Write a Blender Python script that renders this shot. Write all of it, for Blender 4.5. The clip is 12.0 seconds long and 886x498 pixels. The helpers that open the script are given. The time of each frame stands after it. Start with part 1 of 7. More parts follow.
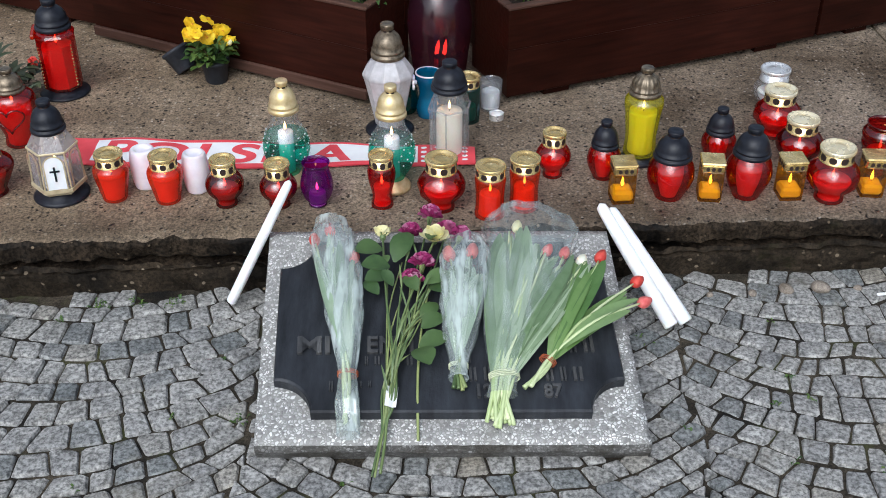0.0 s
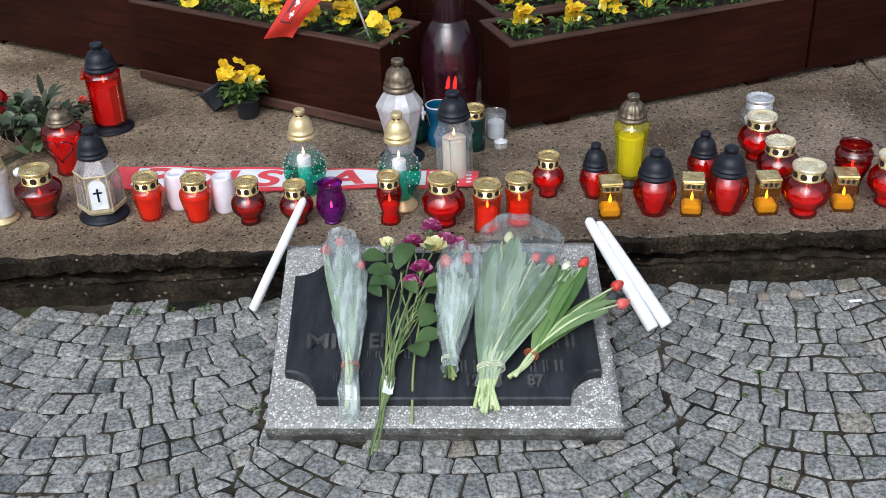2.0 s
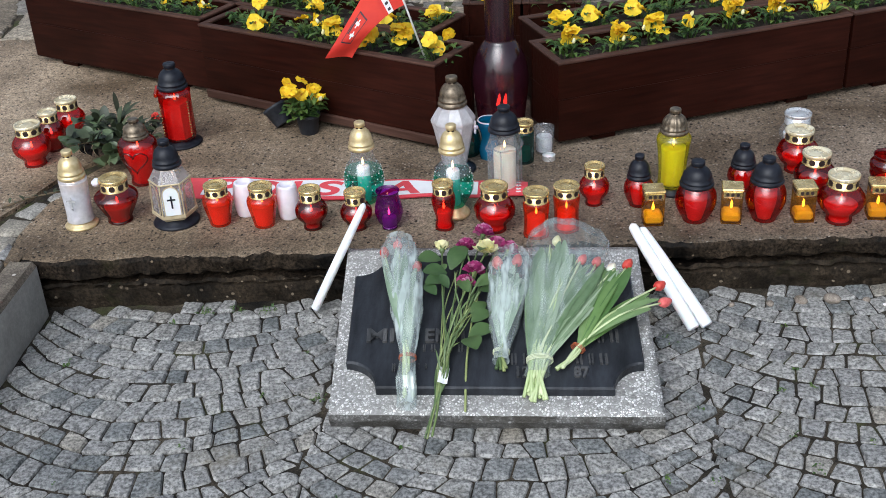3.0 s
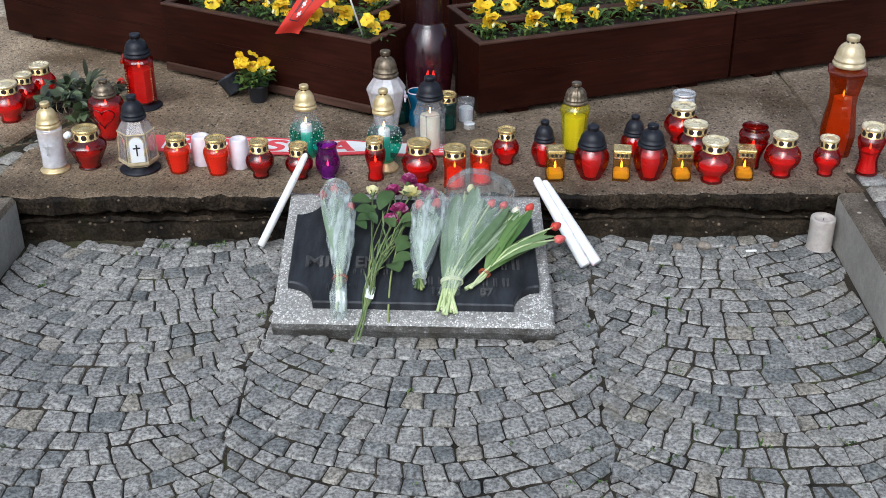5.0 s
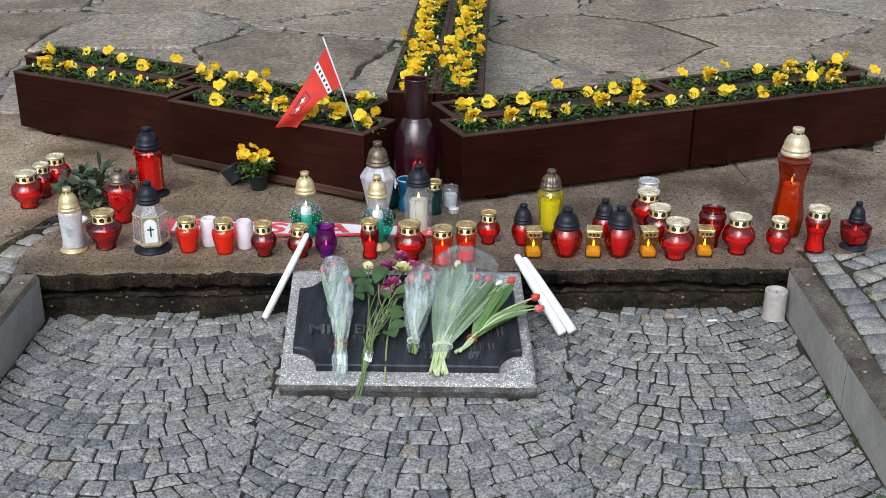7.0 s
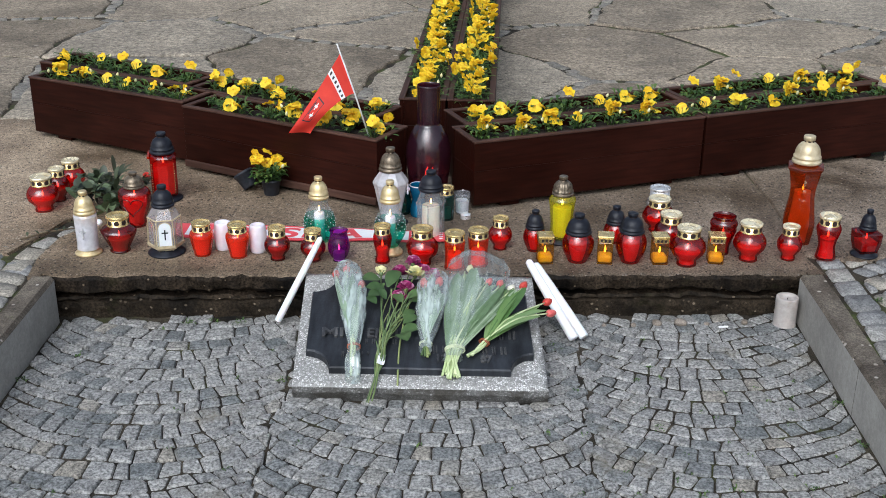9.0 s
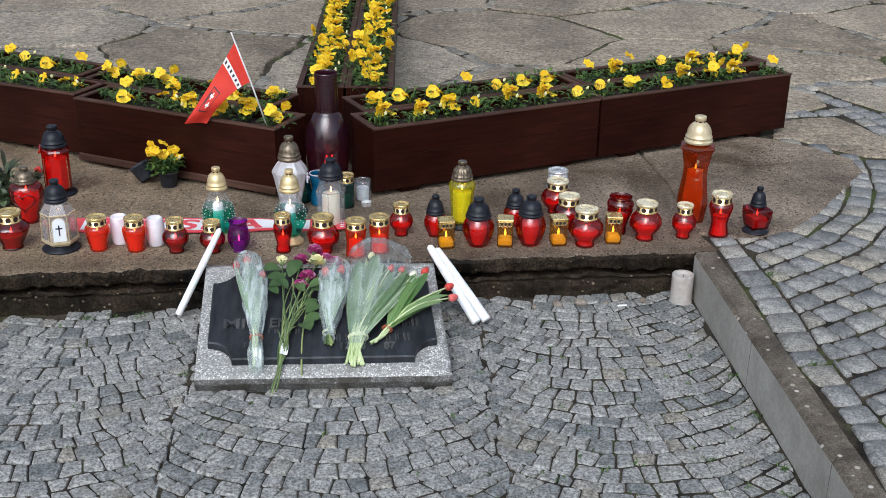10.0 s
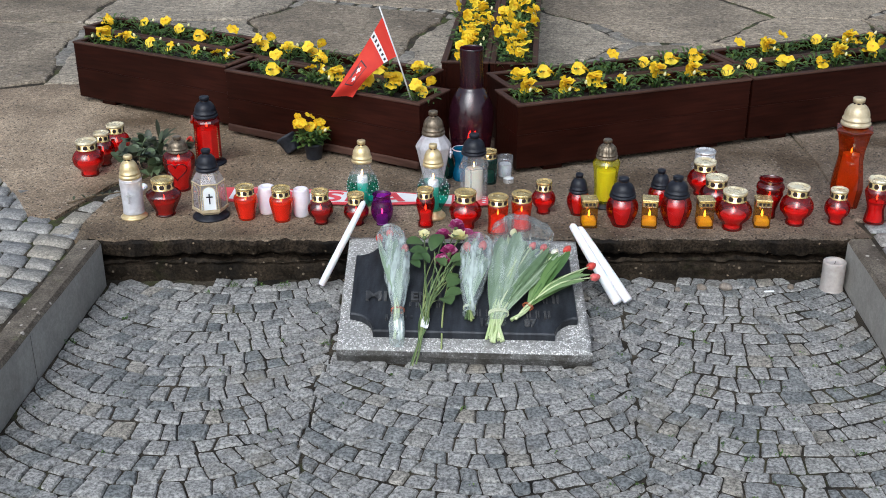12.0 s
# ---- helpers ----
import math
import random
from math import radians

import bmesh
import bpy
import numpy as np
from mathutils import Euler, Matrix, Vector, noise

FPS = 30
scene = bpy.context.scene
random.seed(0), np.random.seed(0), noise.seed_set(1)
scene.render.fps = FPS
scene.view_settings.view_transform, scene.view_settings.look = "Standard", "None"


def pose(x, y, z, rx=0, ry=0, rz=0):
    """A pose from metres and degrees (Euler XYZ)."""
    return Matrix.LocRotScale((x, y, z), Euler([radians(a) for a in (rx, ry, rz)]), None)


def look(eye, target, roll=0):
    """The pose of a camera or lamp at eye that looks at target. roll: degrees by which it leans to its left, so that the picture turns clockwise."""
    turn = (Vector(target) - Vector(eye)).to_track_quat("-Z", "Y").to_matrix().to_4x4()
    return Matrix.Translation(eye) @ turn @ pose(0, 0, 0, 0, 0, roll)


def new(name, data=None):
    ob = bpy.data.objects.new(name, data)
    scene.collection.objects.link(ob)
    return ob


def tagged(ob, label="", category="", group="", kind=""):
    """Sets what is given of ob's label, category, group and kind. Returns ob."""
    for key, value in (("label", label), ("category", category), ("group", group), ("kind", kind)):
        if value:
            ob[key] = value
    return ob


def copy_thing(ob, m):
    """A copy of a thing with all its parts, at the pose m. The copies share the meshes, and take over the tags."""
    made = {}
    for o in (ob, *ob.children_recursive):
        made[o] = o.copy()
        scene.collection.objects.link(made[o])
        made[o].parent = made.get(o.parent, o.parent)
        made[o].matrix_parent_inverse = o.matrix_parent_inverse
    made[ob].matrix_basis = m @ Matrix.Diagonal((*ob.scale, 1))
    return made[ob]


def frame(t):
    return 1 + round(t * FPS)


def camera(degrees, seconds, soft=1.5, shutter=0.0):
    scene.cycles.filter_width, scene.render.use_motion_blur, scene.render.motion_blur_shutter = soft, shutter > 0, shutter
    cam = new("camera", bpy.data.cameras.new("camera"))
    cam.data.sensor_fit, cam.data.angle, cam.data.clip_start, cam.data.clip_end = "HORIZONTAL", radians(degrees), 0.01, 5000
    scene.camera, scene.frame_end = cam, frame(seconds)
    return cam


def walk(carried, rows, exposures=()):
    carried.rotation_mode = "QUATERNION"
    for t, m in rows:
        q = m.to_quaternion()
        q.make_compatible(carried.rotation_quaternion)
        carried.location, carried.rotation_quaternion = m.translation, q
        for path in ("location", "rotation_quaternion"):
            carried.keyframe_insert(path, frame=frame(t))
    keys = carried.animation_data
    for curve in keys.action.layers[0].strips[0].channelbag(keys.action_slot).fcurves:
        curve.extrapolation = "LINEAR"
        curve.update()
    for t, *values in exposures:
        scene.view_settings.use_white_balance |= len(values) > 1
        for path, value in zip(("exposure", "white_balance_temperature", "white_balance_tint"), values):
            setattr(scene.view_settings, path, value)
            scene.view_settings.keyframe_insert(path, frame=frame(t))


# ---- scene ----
cam = camera(42.0, 12.0, 0.95)
PATH = [
    (0, (-0.027, -0.107, 1.581), (-0.019, 1.551, 0.461), 0.0),
    (0.5, (-0.036, -0.167, 1.594), (-0.019, 1.524, 0.528), -0.3),
    (1, (-0.013, -0.2, 1.605), (0.007, 1.495, 0.544), -0.4),
    (1.5, (0.05, -0.263, 1.609), (0.009, 1.44, 0.56), -1.5),
    (2, (0.118, -0.383, 1.618), (0.022, 1.329, 0.589), -2.1),
    (2.5, (0.144, -0.476, 1.645), (0.023, 1.247, 0.637), -2.5),
    (3, (0.112, -0.571, 1.636), (-0.063, 1.167, 0.662), -3.1),
    (3.2, (0.1, -0.642, 1.651), (-0.032, 1.102, 0.681), -2.5),
    (4.8, (0.175, -1.048, 1.677), (0.117, 0.736, 0.775), -0.4),
    (5, (0.187, -1.098, 1.678), (0.115, 0.663, 0.731), -0.1),
    (5.5, (0.205, -1.184, 1.703), (0.026, 0.567, 0.754), -1.8),
    (6, (0.153, -1.28, 1.722), (0.055, 0.495, 0.806), -1.0),
    (6.5, (0.125, -1.383, 1.732), (0.054, 0.434, 0.9), -0.3),
    (7, (0.134, -1.443, 1.74), (0.113, 0.396, 0.955), 0.4),
    (7.2, (0.137, -1.458, 1.733), (0.129, 0.378, 0.94), 0.4),
    (8.8, (0.117, -1.467, 1.725), (0.063, 0.38, 0.961), 0.6),
    (9, (0.118, -1.472, 1.726), (0.084, 0.375, 0.96), 0.6),
    (9.5, (0.129, -1.477, 1.729), (0.186, 0.364, 0.951), 0.8),
    (10, (0.139, -1.481, 1.733), (0.265, 0.353, 0.946), 0.9),
    (10.5, (0.153, -1.491, 1.74), (0.322, 0.337, 0.946), 0.7),
    (11, (0.132, -1.483, 1.726), (0.222, 0.348, 0.927), 0.4),
    (11.5, (0.109, -1.466, 1.717), (0.093, 0.363, 0.907), 0.2),
    (12, (0.103, -1.469, 1.721), (0.003, 0.351, 0.899), -0.2),
]
walk(cam, [(t, look(eye, target, roll)) for t, eye, target, roll in PATH], [(0.0, 0.04, 5780, 7.0), (12.0, 0.04, 5780, 7.0)])

# ---- daylight: overcast sky, very soft sun ----
world = bpy.data.worlds.new("sky")
scene.world = world
world.use_nodes = True
sky = world.node_tree.nodes.new("ShaderNodeTexSky")
sky.sky_type, sky.sun_disc = "NISHITA", False
sky.sun_elevation, sky.sun_rotation = radians(44), radians(196)
sky.air_density, sky.dust_density, sky.ozone_density = 1.0, 6.0, 0.6
world.node_tree.nodes["Background"].inputs["Strength"].default_value = 0.15
grey = world.node_tree.nodes.new("ShaderNodeHueSaturation")  # cloud cover
grey.inputs["Saturation"].default_value = 0.5
world.node_tree.links.new(sky.outputs[0], grey.inputs["Color"])
world.node_tree.links.new(grey.outputs[0], world.node_tree.nodes["Background"].inputs["Color"])
sun_data = bpy.data.lights.new("sun", "SUN")
sun_data.energy, sun_data.angle, sun_data.color = 1.1, radians(50), (0.98, 0.985, 1.0)
sun = new("sun", sun_data)
sun.matrix_world = look((-2.0, -5.0, 7.0), (0, 2, 0))


# ---- materials ----
def blank(name):
    m = bpy.data.materials.new(name)
    m.use_nodes = True
    return m, m.node_tree, m.node_tree.nodes["Principled BSDF"]


def node(nt, kind, **values):
    n = nt.nodes.new(kind)
    for key, value in values.items():
        n.inputs[key.replace("_", " ")].default_value = value
    return n


def place_of(nt):
    return nt.nodes.new("ShaderNodeNewGeometry").outputs["Position"]


def noise_of(nt, where, scale, detail=4.0, rough=0.55, stretch=None):
    if stretch:
        mp = nt.nodes.new("ShaderNodeMapping")
        mp.inputs["Scale"].default_value = stretch
        nt.links.new(where, mp.inputs["Vector"])
        where = mp.outputs[0]
    n = node(nt, "ShaderNodeTexNoise", Scale=scale, Detail=detail, Roughness=rough)
    nt.links.new(where, n.inputs["Vector"])
    return n.outputs["Fac"]


def ramp_of(nt, fac, stops):
    r = nt.nodes.new("ShaderNodeValToRGB")
    e = r.color_ramp.elements
    while len(e) < len(stops):
        e.new(0.5)
    for el, (p, c) in zip(e, stops):
        el.position, el.color = p, (*c, 1) if len(c) == 3 else (c[0], c[0], c[0], 1)
    nt.links.new(fac, r.inputs["Fac"])
    return r.outputs["Color"]


def mix_of(nt, a, b, fac=0.5, kind="MIX"):
    m = nt.nodes.new("ShaderNodeMix")
    m.data_type, m.blend_type = "RGBA", kind
    for socket, v in ((m.inputs[6], a), (m.inputs[7], b), (m.inputs[0], fac)):
        if isinstance(v, (int, float)):
            socket.default_value = v
        elif isinstance(v, tuple):
            socket.default_value = (*v, 1)
        else:
            nt.links.new(v, socket)
    return m.outputs[2]


def bump_of(nt, bsdf, height, strength, distance=0.004):
    b = node(nt, "ShaderNodeBump", Strength=strength, Distance=distance)
    nt.links.new(height, b.inputs["Height"])
    nt.links.new(b.outputs[0], bsdf.inputs["Normal"])


def piece_random(nt):
    """One value a piece, whether it is an object or an island of a joined mesh."""
    a = nt.nodes.new("ShaderNodeObjectInfo").outputs["Random"]
    b = nt.nodes.new("ShaderNodeNewGeometry").outputs["Random Per Island"]
    s = nt.nodes.new("ShaderNodeMath")
    s.operation = "ADD"
    nt.links.new(a, s.inputs[0]), nt.links.new(b, s.inputs[1])
    f = nt.nodes.new("ShaderNodeMath")
    f.operation = "FRACT"
    nt.links.new(s.outputs[0], f.inputs[0])
    return f.outputs[0]


def stone(name, low, high, grain, coarse=3.0, fine=260.0, rough=(0.55, 0.85), bump=0.6, pieces=None, moss=None, chips=None, pits=None, shine=0.25, spread=(0.34, 0.66), patch=(0.72, 1.22), relief=0.0):
    """Concrete or granite: broad stains, fine grain, per-piece colour, moss and pale chips."""
    m, nt, b = blank(name)
    p = place_of(nt)
    broad = noise_of(nt, p, coarse, 6.0, 0.62)
    col = ramp_of(nt, broad, [(spread[0], low), (spread[1], high)])
    if pieces:
        pr = piece_random(nt)
        col = mix_of(nt, col, ramp_of(nt, pr, pieces), 0.55)
    g = noise_of(nt, p, fine, 2.0, 0.7)
    col = mix_of(nt, col, ramp_of(nt, g, [(0.36, (grain[0],)), (0.62, (grain[1],))]), 1.0, "MULTIPLY")
    mid = noise_of(nt, p, fine * 0.34, 3.0, 0.6)
    col = mix_of(nt, col, ramp_of(nt, mid, [(0.35, (patch[0],)), (0.68, (patch[1],))]), 1.0, "MULTIPLY")
    if chips:
        v = node(nt, "ShaderNodeTexVoronoi", Scale=chips[0])
        nt.links.new(p, v.inputs["Vector"])
        size = ramp_of(nt, v.outputs["Distance"], [(chips[1], (1.0,)), (chips[1] + 0.1, (0.0,))])
        sel = nt.nodes.new("ShaderNodeSeparateColor")
        nt.links.new(v.outputs["Color"], sel.inputs[0])
        pick = ramp_of(nt, sel.outputs[0], [(chips[2], (0.0,)), (chips[2] + 0.03, (1.0,))])
        mask = mix_of(nt, size, pick, 1.0, "MULTIPLY")
        tone = mix_of(nt, chips[3], chips[4], sel.outputs[1])
        col = mix_of(nt, col, tone, mask)
    hollow = None
    if pits:
        v = node(nt, "ShaderNodeTexVoronoi", Scale=pits[0])
        ragged = node(nt, "ShaderNodeTexNoise", Scale=pits[0] * 1.3, Detail=3.0)
        nt.links.new(p, ragged.inputs["Vector"])
        push = nt.nodes.new("ShaderNodeVectorMath")
        push.operation = "MULTIPLY_ADD"
        push.inputs[1].default_value = (1.1 / pits[0],) * 3
        nt.links.new(ragged.outputs["Color"], push.inputs[0]), nt.links.new(p, push.inputs[2])
        nt.links.new(push.outputs[0], v.inputs["Vector"])
        sel = nt.nodes.new("ShaderNodeSeparateColor")
        nt.links.new(v.outputs["Color"], sel.inputs[0])
        size = ramp_of(nt, v.outputs["Distance"], [(pits[1], (1.0,)), (pits[1] + 0.16, (0.0,))])
        pick = ramp_of(nt, sel.outputs[0], [(pits[2], (0.0,)), (pits[2] + 0.05, (1.0,))])
        hollow = mix_of(nt, size, pick, 1.0, "MULTIPLY")
        col = mix_of(nt, col, pits[3], hollow)
    if moss:
        mm = noise_of(nt, p, moss[0], 5.0, 0.7)
        col = mix_of(nt, col, moss[1], ramp_of(nt, mm, [(moss[2], (0.0,)), (moss[2] + 0.12, (moss[3],))]))
    nt.links.new(col, b.inputs["Base Color"])
    nt.links.new(ramp_of(nt, broad, [(0.3, (rough[0],)), (0.7, (rough[1],))]), b.inputs["Roughness"])
    h = mix_of(nt, mid, g, 0.4)
    if hollow:
        h = mix_of(nt, h, (0.0, 0.0, 0.0), hollow)
    if relief:
        h = mix_of(nt, h, noise_of(nt, p, relief, 6.0, 0.65, (1.0, 2.2, 1.0)), 0.6)
    b.inputs["Specular IOR Level"].default_value = shine
    bump_of(nt, b, h, bump, 0.02 if relief else 0.004)
    return m


M_podium = stone("podium_concrete", (0.12, 0.083, 0.05), (0.34, 0.258, 0.175), (0.5, 1.45), 3.0, 170, (0.5, 0.85), 1.0,
                 chips=(95.0, 0.26, 0.72, (0.09, 0.062, 0.042), (0.48, 0.41, 0.32)), pits=(70.0, 0.19, 0.56, (0.010, 0.0075, 0.006)))
# front face and base, far darker in colour than the slab's top
M_edge = stone("podium_edge_dark", (0.0027, 0.0023, 0.002), (0.03, 0.0215, 0.014), (0.35, 1.6), 7.5, 120, (0.5, 0.9), 1.0,
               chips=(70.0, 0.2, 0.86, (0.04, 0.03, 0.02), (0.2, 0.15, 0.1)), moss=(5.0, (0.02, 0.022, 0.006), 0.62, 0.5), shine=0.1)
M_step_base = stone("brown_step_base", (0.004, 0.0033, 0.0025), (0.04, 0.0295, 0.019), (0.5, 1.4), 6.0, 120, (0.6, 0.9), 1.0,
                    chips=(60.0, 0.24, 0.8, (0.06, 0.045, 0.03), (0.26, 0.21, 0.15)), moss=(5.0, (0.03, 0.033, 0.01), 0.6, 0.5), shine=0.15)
M_slab = stone("paving_slab", (0.084, 0.065, 0.046), (0.38, 0.318, 0.242), (0.58, 1.36), 2.8, 95, (0.6, 0.95), 1.0,
               pieces=[(0.0, (0.135, 0.108, 0.076)), (0.35, (0.345, 0.292, 0.222)), (0.7, (0.215, 0.176, 0.128)), (1.0, (0.37, 0.33, 0.266))],
               chips=(20.0, 0.22, 0.86, (0.09, 0.07, 0.054), (0.4, 0.35, 0.29)), pits=(30.0, 0.13, 0.84, (0.05, 0.04, 0.032)), spread=(0.38, 0.6), patch=(0.62, 1.3), relief=9.0)
M_sett = stone("granite_sett", (0.145, 0.143, 0.136), (0.305, 0.298, 0.28), (0.46, 1.48), 9.0, 115, (0.35, 0.7), 1.0,
               pieces=[(0.0, (0.1, 0.118, 0.126)), (0.35, (0.225, 0.224, 0.224)), (0.7, (0.325, 0.32, 0.308)), (0.94, (0.27, 0.265, 0.25)), (1.0, (0.27, 0.235, 0.18))],
               moss=(2.6, (0.15, 0.128, 0.085), 0.56, 0.5))
M_bigsett = stone("large_granite_sett", (0.15, 0.145, 0.134), (0.335, 0.32, 0.288), (0.62, 1.36), 8.0, 140, (0.4, 0.75), 0.9,
                  pieces=[(0.0, (0.1, 0.105, 0.115)), (0.3, (0.185, 0.19, 0.2)), (0.6, (0.31, 0.303, 0.286)), (0.85, (0.31, 0.27, 0.205)), (1.0, (0.17, 0.177, 0.188))],
                  moss=(7.0, (0.14, 0.14, 0.07), 0.64, 0.35))
M_filler = stone("beige_filler_sett", (0.12, 0.11, 0.095), (0.27, 0.25, 0.215), (0.65, 1.3), 8.0, 120, (0.5, 0.85), 0.8,
                 pieces=[(0.0, (0.12, 0.115, 0.105)), (0.5, (0.22, 0.2, 0.17)), (1.0, (0.3, 0.28, 0.24))])
M_joint = stone("joint_soil", (0.010, 0.008, 0.006), (0.07, 0.056, 0.039), (0.6, 1.3), 12.0, 220, (0.8, 0.95), 1.0,
                moss=(5.0, (0.065, 0.085, 0.018), 0.5, 0.8))
M_grout = stone("sandy_joint_filling", (0.006, 0.005, 0.004), (0.065, 0.053, 0.037), (0.5, 1.4), 7.0, 200, (0.8, 0.95), 1.0,
                moss=(4.0, (0.055, 0.065, 0.016), 0.56, 0.8))
M_kerb = stone("kerb_concrete", (0.25, 0.238, 0.214), (0.38, 0.366, 0.335), (0.93, 1.06), 4.5, 180, (0.7, 0.9), 0.15, patch=(0.9, 1.08))
M_kerb_top = stone("kerb_weathered_top", (0.07, 0.057, 0.044), (0.17, 0.145, 0.115), (0.6, 1.25), 8.0, 190, (0.7, 0.9), 1.0,
                   moss=(11.0, (0.09, 0.1, 0.035), 0.62, 0.6), chips=(45.0, 0.25, 0.86, (0.3, 0.26, 0.22), (0.55, 0.52, 0.47)))


def end_tint(m, tint, lo, hi, axis=0, warp=1.6):
    """Tints one end of a surface, fading in along a broad wandering border."""
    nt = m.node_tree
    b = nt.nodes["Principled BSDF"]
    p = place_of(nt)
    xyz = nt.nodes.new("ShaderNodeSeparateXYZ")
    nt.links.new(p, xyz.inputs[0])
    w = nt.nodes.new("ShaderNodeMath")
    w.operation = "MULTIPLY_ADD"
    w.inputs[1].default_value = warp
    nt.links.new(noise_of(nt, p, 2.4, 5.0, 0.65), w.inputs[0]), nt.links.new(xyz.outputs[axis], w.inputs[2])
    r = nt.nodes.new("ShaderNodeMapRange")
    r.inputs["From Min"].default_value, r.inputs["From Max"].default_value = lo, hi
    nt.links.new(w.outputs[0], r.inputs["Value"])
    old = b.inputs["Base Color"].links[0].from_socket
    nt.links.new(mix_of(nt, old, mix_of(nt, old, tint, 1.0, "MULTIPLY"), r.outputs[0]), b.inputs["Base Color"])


# right end darker and slightly cooler
end_tint(M_podium, (0.77, 0.81, 0.9), -0.4, 1.3)
end_tint(M_podium, (1.2, 1.24, 1.3), -0.25, -0.9)  # left end lighter and greyer
end_tint(M_podium, (0.5, 0.49, 0.47), 2.42, 2.22, 1, 0.3)  # darker towards the front edge


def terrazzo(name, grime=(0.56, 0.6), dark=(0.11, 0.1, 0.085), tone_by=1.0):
    """Close-packed angular pale pebbles in grey cement, worn smoother in patches."""
    m, nt, b = blank(name)
    p = place_of(nt)
    warp = noise_of(nt, p, 40.0, 2.0)
    wv = nt.nodes.new("ShaderNodeVectorMath")
    wv.operation = "SCALE"
    wv.inputs["Scale"].default_value = 0.012
    nt.links.new(warp, wv.inputs[0])
    ad = nt.nodes.new("ShaderNodeVectorMath")
    nt.links.new(p, ad.inputs[0]), nt.links.new(wv.outputs[0], ad.inputs[1])
    cell = node(nt, "ShaderNodeTexVoronoi", Scale=150.0, Randomness=1.0)
    edge = node(nt, "ShaderNodeTexVoronoi", Scale=150.0, Randomness=1.0)
    edge.feature = "DISTANCE_TO_EDGE"
    nt.links.new(ad.outputs[0], cell.inputs["Vector"]), nt.links.new(ad.outputs[0], edge.inputs["Vector"])
    sep = nt.nodes.new("ShaderNodeSeparateColor")
    nt.links.new(cell.outputs["Color"], sep.inputs[0])
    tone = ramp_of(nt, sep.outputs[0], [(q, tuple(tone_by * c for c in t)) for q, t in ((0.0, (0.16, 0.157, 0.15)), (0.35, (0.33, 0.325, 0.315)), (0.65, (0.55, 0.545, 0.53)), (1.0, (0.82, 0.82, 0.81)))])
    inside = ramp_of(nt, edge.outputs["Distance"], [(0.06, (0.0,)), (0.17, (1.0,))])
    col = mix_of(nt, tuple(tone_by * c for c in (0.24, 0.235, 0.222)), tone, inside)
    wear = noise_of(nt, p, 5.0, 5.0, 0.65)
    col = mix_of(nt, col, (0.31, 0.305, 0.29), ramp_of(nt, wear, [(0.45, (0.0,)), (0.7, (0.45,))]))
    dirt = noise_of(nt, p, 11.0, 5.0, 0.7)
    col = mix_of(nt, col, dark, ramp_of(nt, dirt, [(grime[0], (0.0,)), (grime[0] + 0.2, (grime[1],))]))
    nt.links.new(col, b.inputs["Base Color"])
    b.inputs["Roughness"].default_value = 0.6
    bump_of(nt, b, edge.outputs["Distance"], 0.8, 0.003)
    return m


M_terrazzo = terrazzo("washed_terrazzo")
# side faces: stains, plus shade put in by lowering every pebble tone
M_terrazzo_side = terrazzo("stained_shaded_terrazzo_side", (0.36, 0.9), (0.04, 0.035, 0.027), 0.42)


def cast_metal(name, low, high, rough):
    """Dark cast metal, brushed down the slope."""
    m, nt, b = blank(name)
    p = place_of(nt)
    streak = noise_of(nt, p, 9.0, 5.0, 0.6, (4.0, 0.8, 1.0))
    blot = noise_of(nt, p, 7.0, 4.0, 0.6)
    col = mix_of(nt, ramp_of(nt, streak, [(0.3, low), (0.7, high)]), ramp_of(nt, blot, [(0.3, (0.7,)), (0.7, (1.35,))]), 1.0, "MULTIPLY")
    nt.links.new(col, b.inputs["Base Color"])
    b.inputs["Metallic"].default_value = 0.25
    b.inputs["Specular IOR Level"].default_value = 0.35
    nt.links.new(ramp_of(nt, streak, [(0.25, (rough + 0.15,)), (0.75, (rough - 0.1,))]), b.inputs["Roughness"])
    bump_of(nt, b, mix_of(nt, streak, noise_of(nt, p, 120.0, 3.0), 0.35), 0.8, 0.003)
    return m


M_iron = cast_metal("cast_plaque", (0.014, 0.0155, 0.019), (0.04, 0.044, 0.052), 0.42)
# plaque metal toned lighter, standing in for the letters' lit edges
M_letter = cast_metal("plaque_lettering", (0.038, 0.039, 0.042), (0.105, 0.104, 0.103), 0.32)
M_soil = stone("potting_soil", (0.012, 0.009, 0.007), (0.04, 0.03, 0.022), (0.5, 1.5), 30.0, 150, (0.85, 0.95), 1.0)
M_pebble = stone("pebble", (0.16, 0.13, 0.1), (0.3, 0.26, 0.22), (0.8, 1.2), 30.0, 300, (0.5, 0.8), 0.4)


def wood(name, low, high, rough):
    m, nt, b = blank(name)
    c = nt.nodes.new("ShaderNodeTexCoord").outputs["Object"]
    n1 = noise_of(nt, c, 6.0, 4.0, 0.55, (1.0, 12.0, 12.0))
    n2 = noise_of(nt, c, 2.2, 3.0, 0.5)
    col = ramp_of(nt, n1, [(0.2, low), (0.8, high)])
    col = mix_of(nt, col, ramp_of(nt, n2, [(0.35, (0.65,)), (0.7, (1.35,))]), 1.0, "MULTIPLY")
    nt.links.new(col, b.inputs["Base Color"])
    nt.links.new(ramp_of(nt, n2, [(0.2, (rough - 0.14,)), (0.8, (rough + 0.14,))]), b.inputs["Roughness"])
    bump_of(nt, b, n1, 0.35, 0.002)
    b.inputs["Specular IOR Level"].default_value = 0.1
    return m


